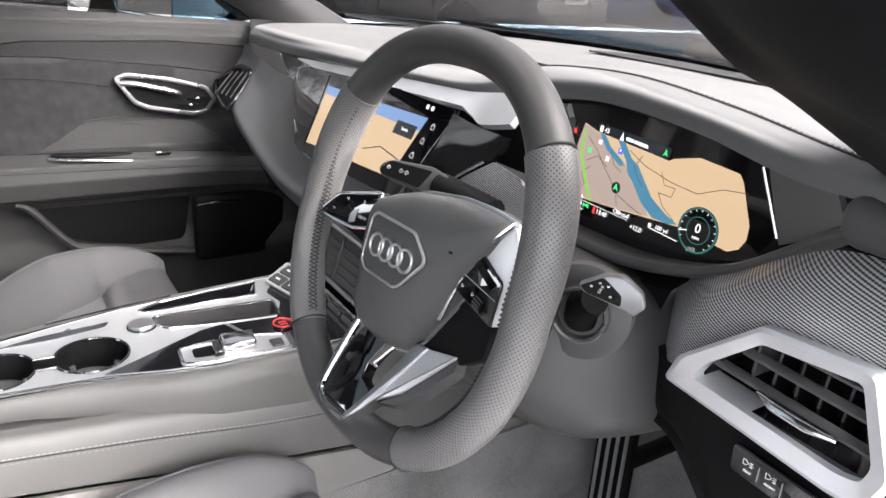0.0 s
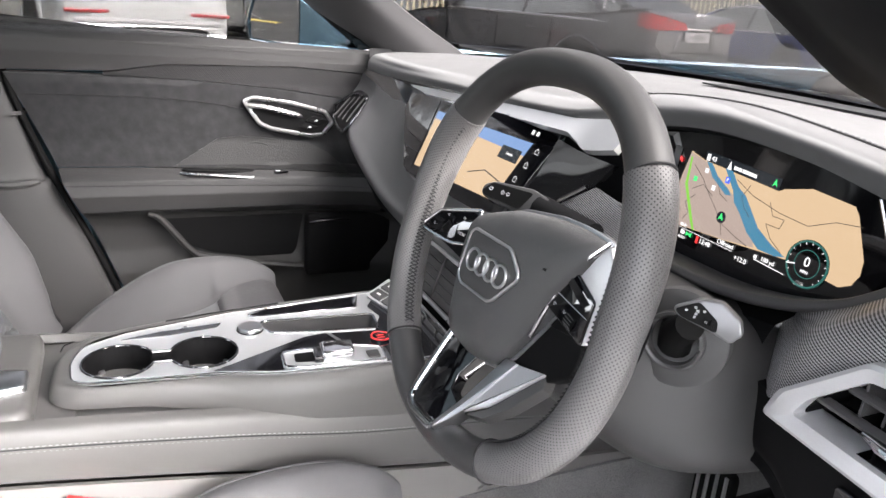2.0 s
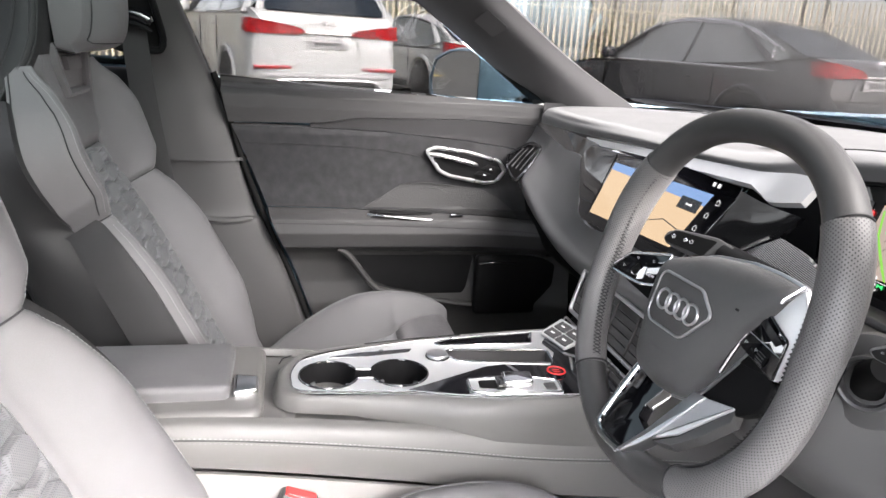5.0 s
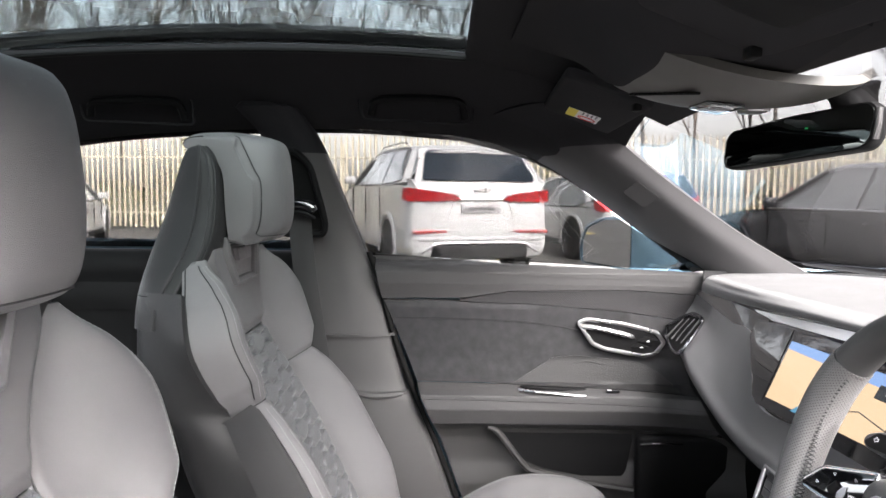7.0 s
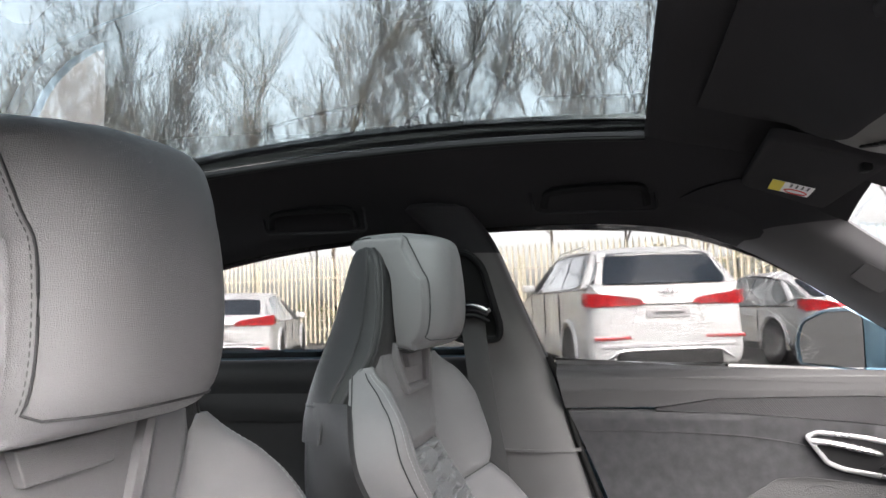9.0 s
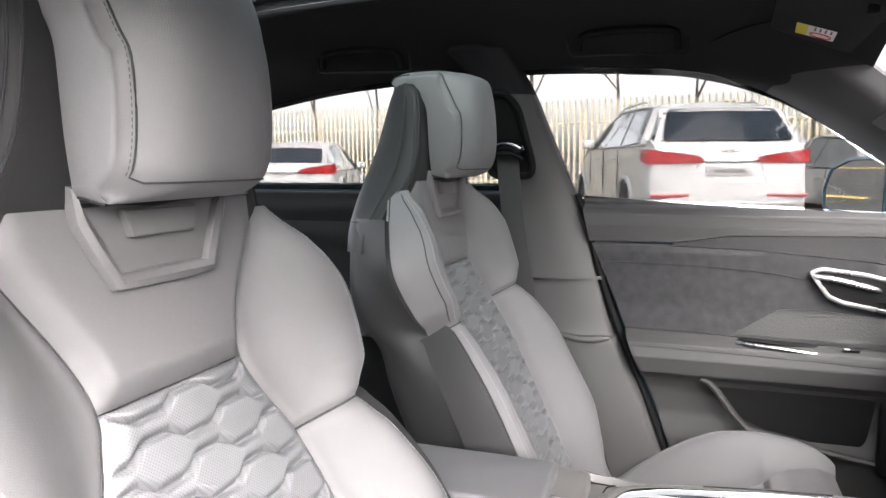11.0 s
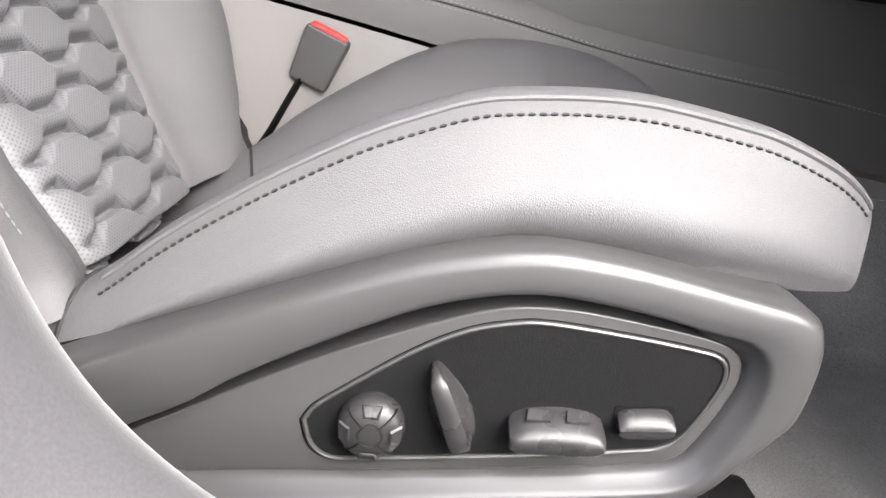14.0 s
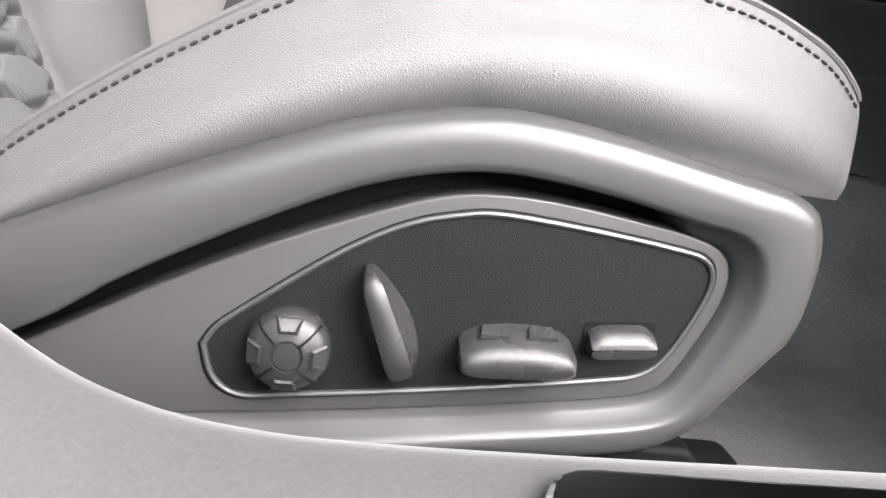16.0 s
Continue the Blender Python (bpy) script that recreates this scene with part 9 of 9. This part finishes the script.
        for hx in (L * 0.34, L * 0.55):
            part("door_handle", box((0.20, 0.03, 0.028), (hx, s * hw * 0.992, belt_z - 0.17), 0.01), body, car)
        for gx in (L * 0.28, L * 0.465, L * 0.66):
            part("door_gap", box((0.008, 0.012, belt_z - 0.42), (gx, s * hw * 0.996, belt_z / 2 + 0.14), 0), RUBBER, car)
        part("side_mirror", box((0.12, 0.20, 0.13), (L * 0.635, s * (hw + 0.06), belt_z + 0.05), 0.04, 3), body, car)
        part("sill", box((L * 0.46, 0.05, 0.10), (L * 0.47, s * hw * 0.985, 0.26), 0.02), SOFT_DARK, car)
        r = 0.37 if kind == "suv" else 0.34
        for wx in (L * 0.185, L * 0.80):
            arch = [(wx + (r + 0.045) * math.cos(a), s * (hw - 0.004), r + (r + 0.045) * math.sin(a)) for a in np.linspace(-0.25, math.pi + 0.25, 28)]
            part("wheel_arch", to_bm(tube(arch, 0.035, 6)), body, car)
            part("arch_well", to_bm(lathe([(r + 0.045, 0.0), (r + 0.045, 0.012), (0, 0.014)], basis((wx, s * (hw - 0.03), r), (1, 0, 0), (0, 0, -s)) if s > 0 else basis((wx, s * (hw - 0.03), r), (1, 0, 0), (0, 0, 1)), 28)), RUBBER, car)
            build_wheel(car, wx, s * (hw - 0.105), r)
        # tail lamps
        part("window_line", to_bm(tube([(a, b + s * 0.014, c) for a, b, c in [side(x, 0.02) for x in np.linspace(b0[0] + 0.25, b1[0] - 0.15, 24)] + [side(x, 0.97) for x in np.linspace(b1[0] - 0.25, b0[0] + 0.35, 24)]], 0.015 if paint == "black" else 0.011, 6, True)), SATIN if paint in ("black", "navy") else GLOSS, car, "bright window line" if paint in ("black", "navy") else "")
        zl = {"suv": 1.035, "small_suv": 0.97, "saloon": 0.95, "hatch": 0.90, "coupe": 0.88}[kind]
        rows = [[(-0.016, s * hw * 0.30, zl - 0.052), (-0.018, s * hw * 0.30, zl - 0.036)], [(-0.013, s * hw * 0.38, zl - 0.060), (-0.018, s * hw * 0.38, zl + 0.012)], [(-0.008, s * hw * 0.62, zl - 0.066), (-0.012, s * hw * 0.62, zl + 0.048)], [(0.018, s * hw * 0.84, zl - 0.072), (0.014, s * hw * 0.84, zl + 0.076)], [(0.075, s * hw * 0.952, zl - 0.070), (0.075, s * hw * 0.95, zl + 0.086)], [(0.16, s * hw * 0.985, zl - 0.040), (0.16, s * hw * 0.982, zl + 0.080)]]
        tail = part("tail_lamp", thick(skin(rows, 24, 8), 0.03, s < 0), TAIL, car, "red tail lamp")
        for dz in (-0.030, 0.022):
            part("light_bar", to_bm(tube(spline([(-0.024, s * hw * 0.44, zl - 0.030 + dz * 0.3), (-0.018, s * hw * 0.66, zl - 0.008 + dz), (0.016, s * hw * 0.86, zl + dz), (0.075, s * hw * 0.955, zl + 0.006 + dz)], 16), 0.014, 6)), TAIL_PALE, tail, "pale red light bar")
        part("reflector", box((0.03, 0.46, 0.044), (-0.008, s * hw * 0.69, 0.60 if kind == "suv" else 0.42), 0.01, 2, pose(0, 0, 0, 0, 0, s * 6)), TAIL, car)
        part("bumper_crease", to_bm(tube(spline([(0.0, 0, zl - 0.30), (0.008, s * hw * 0.6, zl - 0.30), (0.06, s * hw * 0.90, zl - 0.29), (0.30, s * hw * 1.0, zl - 0.25)], 16), 0.006, 5)), RUBBER if paint == "black" else PLATE_GREY, car)
        part("gate_gap", to_bm(tube(spline([rear_at(s * 0.99, 0.5), rear_at(s * 0.99, 0.05), (0.0, s * hw * 0.80, zl + 0.06), (-0.016, s * hw * 0.40, zl - 0.02), (-0.012, s * hw * 0.44, zl - 0.27)], 24), 0.005, 5)), PLATE_GREY, car)
        part("exhaust_trim", box((0.04, 0.22, 0.06), (0.02, s * hw * 0.55, 0.33), 0.015), SATIN if kind != "suv" else SOFT_DARK, car)
    part("rear_trim", box((0.02, hw * 0.84, 0.028), (-0.022, 0, {"suv": 0.99, "small_suv": 0.92, "saloon": 0.90, "hatch": 0.86, "coupe": 0.84}[kind]), 0.006), SATIN, car)
    part("diffuser_frame", to_bm(tube(spline([(0.02, -hw * 0.80, 0.34), (-0.012, -hw * 0.68, 0.40), (-0.026, -hw * 0.56, 0.455), (-0.028, 0, 0.460), (-0.026, hw * 0.56, 0.455), (-0.012, hw * 0.68, 0.40), (0.02, hw * 0.80, 0.34)], 40), 0.018, 6)), SATIN, car)
    part("valance", box((0.10, Wd * 0.84, 0.07), (0.036, 0, 0.505), 0.03, 3), PLATE_GREY if paint == "white" else SOFT_DARK, car)
    part("bumper_lower", box((0.16, Wd * 0.66, 0.20), (0.055, 0, 0.355), 0.05, 3), SOFT_DARK if paint != "black" else RUBBER, car)
    pz = {"suv": 0.875, "small_suv": 0.78, "saloon": 0.82, "hatch": 0.66, "coupe": 0.62}[kind]
    npl = part("number_plate", box((0.015, 0.52, 0.11), (-0.014, 0, pz), 0.004), PLATE_GREY, car, "blanked grey number plate")
    part("plate_bar", box((0.004, 0.34, 0.035), (-0.023, 0, pz)), SOFT, npl)
    for k in range(4):
        part("emblem_ring", to_bm(tube([(-0.030, -0.078 + 0.052 * k + 0.036 * math.cos(a), pz + (0.25 if kind == "suv" else 0.21) + 0.036 * math.sin(a)) for a in np.linspace(0, 2 * math.pi, 20, endpoint=False)], 0.006, 5, True)), CHROME, car)
    if kind in ("suv", "small_suv"):
        part("roof_spoiler", thick(skin([[(0.30, -hw * 0.70, H - 0.135), (0.26, -hw * 0.4, H - 0.105), (0.25, 0, H - 0.095), (0.26, hw * 0.4, H - 0.105), (0.30, hw * 0.70, H - 0.135)], [(0.62, -hw * 0.72, H - 0.05), (0.60, -hw * 0.4, H - 0.02), (0.60, 0, H + 0.0), (0.60, hw * 0.4, H - 0.02), (0.62, hw * 0.72, H - 0.05)]], 8, 20), 0.03), body, car)
        part("spoiler_lip", box((0.10, Wd * 0.62, 0.05), (0.335, 0, H - 0.150), 0.02, 2), GLOSS, car)
        part("brake_light", box((0.02, 0.40, 0.014), (0.272, 0, H - 0.122), 0.004), TAIL, car)
        part("rear_wiper", box((0.02, 0.36, 0.02), (0.16, 0.05, belt_z + 0.06), 0.006), RUBBER, car)
        for s in (-1, 1):
            part("roof_rail", to_bm(tube([(0.9, s * hw * 0.70, H + 0.005), (1.1, s * hw * 0.70, H + 0.045), (2.3, s * hw * 0.70, H + 0.045), (2.5, s * hw * 0.70, H + 0.0)], 0.014, 6)), SATIN, car)
    return car


HDG = math.atan2(HEAD.y, HEAD.x)
def bay(k, fwd=0.0):
    p = Vector((-7.78, 0.33, 0)) - SIDE * (2.75 * k) + HEAD * fwd
    return (p.x, p.y)
build_car("suv", "white", (-7.90, 0.37), HDG, "large white estate car parked tail first on asphalt")
build_car("coupe", "white", (-10.32, 3.17), HDG, "white sloping-back car parked on asphalt")
build_car("saloon", "black", (-5.65, 5.95), HDG - 0.02, "black saloon parked on asphalt with chrome window line")
build_car("coupe", "navy", (-9.37, 13.45), HDG, "dark navy car with silver wheels parked on asphalt")
build_car("small_suv", "navy", bay(2.6, 6.2), HDG, "dark blue car parked further off on asphalt")
build_car("hatch", "red", bay(5.0, 6.2), HDG, "red hatchback parked further off on asphalt")
build_car("coupe", "white", bay(-2.2, 4.3), HDG, "white saloon car with red tail lamps parked on asphalt")
build_car("small_suv", "white", bay(-3.4, 6.2), HDG, "white car parked by the fence")
build_car("hatch", "grey", bay(1.9, 8.0), HDG, "silver grey car parked further off on asphalt")

# palisade fence
FENCE = material("weathered_galvanised_steel", (0.46, 0.43, 0.34), 0.6, metal=0.05, grain=25, bump=0.1, vary=0.25, stain=0.1)
fence = thing("palisade_fence", "tall weathered steel palisade fence at the back", "fence")
f0, fd = Vector((-17.6, 0, 0)), Vector((0.12, 0.993, 0)).normalized()
pale_me = None
random.seed(3)
for k in range(-110, 130):
    p = f0 + fd * (k * 0.155)
    if pale_me is None:
        bm = bmesh.new()
        prof = [(-0.034, -0.012), (-0.014, 0.012), (0, 0.004), (0.014, 0.012), (0.034, -0.012)]
        lo = [bm.verts.new((u, w, 0.05)) for u, w in prof]
        hi = [bm.verts.new((u, w, 2.46)) for u, w in prof]
        tip = [bm.verts.new((u * 0.15, w, 2.58)) for u, w in prof]
        for a, b in ((lo, hi), (hi, tip)):
            for i in range(4):
                bm.faces.new((a[i], a[i + 1], b[i + 1], b[i]))
        pale_me = bpy.data.meshes.new("pale")
        bm.to_mesh(pale_me)
        bm.free()
        pale_me.materials.append(FENCE)
    ob = new("pale", pale_me)
    ob.parent = fence
    ob.matrix_basis = Matrix.Translation(p + Vector((0, 0, random.uniform(-0.015, 0.015)))) @ basis((0, 0, 0), fd, (-fd.y, fd.x, 0))
for z in (0.45, 1.95):
    part("rail", to_bm(tube([tuple(f0 + fd * (-17.2) + Vector((-0.04, 0, z))), tuple(f0 + fd * 20.2 + Vector((-0.04, 0, z)))], 0.03, 6)), FENCE, fence)
for k in range(-6, 8):
    part("fence_post", box((0.06, 0.08, 2.3), tuple(f0 + fd * (k * 2.75) + Vector((-0.09, 0, 1.15))), 0.005), FENCE, fence)

# bare trees and scrub
BARK = material("grey_brown_bark", (0.065, 0.056, 0.048), 0.9, grain=14, bump=0.8, vary=0.4)
BARK_WARM = material("warm_bark", (0.11, 0.088, 0.07), 0.9, grain=14, bump=0.6, vary=0.4)


def branches(rng, p, d, length, r, depth, out, spread=0.62):
    """A limb that bends a little on its way, with thinner limbs leaving it all along."""
    n = 5 if depth > 1 else 3
    pts, ways, q, dd = [p], [d], p, d
    for i in range(n):
        dd = (dd + Vector((rng.uniform(-1, 1), rng.uniform(-1, 1), rng.uniform(-0.5, 0.8))) * 0.13).normalized()
        q = q + dd * (length / n)
        pts.append(q)
        ways.append(dd)
    out.append(tube([tuple(a) for a in pts], np.maximum(0.0065, np.linspace(r, r * 0.5, n + 1)), 5 if depth > 2 else 3))
    if depth <= 0:
        return
    for k in range(4 if depth > 2 else 5):
        i = min(n, 1 + int((k + rng.uniform(0, 0.9)) * n / (4 if depth > 2 else 5)))
        off = Vector((rng.uniform(-1, 1), rng.uniform(-1, 1), rng.uniform(-0.2, 0.7)))
        branches(rng, pts[i], (ways[i] + off * spread).normalized(), max(0.75, length * rng.uniform(0.58, 0.82)), r * rng.uniform(0.45, 0.62), depth - 1, out, spread)


def plant_tree(x, y, h, seed, mat, label):
    t = thing("bare_tree", label, "tree", "bare trees behind the fence", Matrix.Translation((x, y, 0)) )
    rng = random.Random(seed)
    limbs = []
    branches(rng, Vector((0, 0, h * 0.16)), Vector((0, 0, 1)), h * 0.36, h * 0.0062, 5, limbs)
    part("trunk", to_bm(tube([(0, 0, -0.05), (0.02 * h * 0.1, 0, h * 0.09), (0, 0, h * 0.17)], [h * 0.0085, h * 0.0072, h * 0.0063], 10)), mat, t)
    part("limbs", joined(*limbs), mat, t)
    return t
rng = random.Random(21)
spots = [(-20.5 - 3.0 * (k % 3) - rng.uniform(0, 1.2), -27.0 + 1.9 * k + rng.uniform(-0.7, 0.7), 12 + k % 3) for k in range(17)] + [(-23.0 - 2.0 * (k % 2), 6.5 + 4.4 * k, 11) for k in range(6)] + [(-19.3, 7.0, 12), (-20.2, 9.6, 13), (-19.8, 12.6, 12), (-19.2, 16.0, 12)] + [(13.5, 2, 12), (15, 9, 13), (14, -6, 13), (14.5, 15, 12), (15, -12, 12)]
models = [plant_tree(*spots[i][:2], spots[i][2], 11 + i, BARK if i % 2 == 0 else BARK_WARM, "tall leafless tree with fine twigs") for i in range(4)]
for i in range(4, len(spots)):
    x, y, h = spots[i]
    src = models[i % 4]
    k = 0.78 + 0.22 * ((i * 7) % 5) / 4
    t = copy_thing(src, Matrix.Translation((x, y, 0)) @ pose(0, 0, 0, 0, 0, 67 * i) @ Matrix.Diagonal((k, k, k * 1.02, 1)))
SCRUB = material("yellow_green_scrub", (0.13, 0.12, 0.055), 0.9, grain=5, vary=0.5)
rng = random.Random(9)
vs, fs = [], []
for k in range(26000):
    s = rng.uniform(-24, 30)
    c = f0 + fd * s + Vector((-rng.uniform(0.8, 2.6), 0, 0))
    hmax = 1.5 + 0.9 * math.sin(s * 0.7) + 0.5 * math.sin(s * 2.3)
    c.z = rng.uniform(0, 1) ** 0.8 * hmax
    a, b = rng.uniform(0.03, 0.08), rng.uniform(0, 6.28)
    t_ = Vector((math.cos(b) * a, math.sin(b) * a, rng.uniform(-a, a)))
    u_ = Vector((rng.uniform(-a, a), rng.uniform(-a, a), a))
    o = len(vs)
    vs += [tuple(c - t_), tuple(c + t_), tuple(c + u_)]
    fs.append((o, o + 1, o + 2))
tagged(part("undergrowth", (np.array(vs), fs), SCRUB, None, "", False), "tangled yellow-green undergrowth behind the fence", "undergrowth", kind="stuff")

# made-up hedge out of view; its height trims the low daylight
UNSEEN_HEDGE = material("unseen_hedge_leaves", (0.035, 0.05, 0.025), 0.7, grain=6, vary=0.5)
vs, fs = [], []
for k in range(20000):
    y = rng.uniform(-26, 30)
    top = 1.9 + 0.3 * math.sin(y * 0.45) + 0.2 * math.sin(y * 1.7)
    c = Vector((rng.choice((9.0, 9.5, 10.0)) + rng.gauss(0, 0.35), y, top * rng.uniform(0, 1) ** 0.8))
    a, b = rng.uniform(0.13, 0.30), rng.uniform(0, 6.28)
    t_ = Vector((math.cos(b) * a * 0.5, math.sin(b) * a, rng.uniform(-a, a)))
    u_ = Vector((rng.uniform(-a, a) * 0.5, rng.uniform(-a, a), a))
    o = len(vs)
    vs += [tuple(c - t_), tuple(c + t_), tuple(c + u_)]
    fs.append((o, o + 1, o + 2))
tagged(part("hedge", (np.array(vs), fs), UNSEEN_HEDGE, None, "", False), "added unseen hedge that trims low light beside the car park", "hedge", kind="stuff")
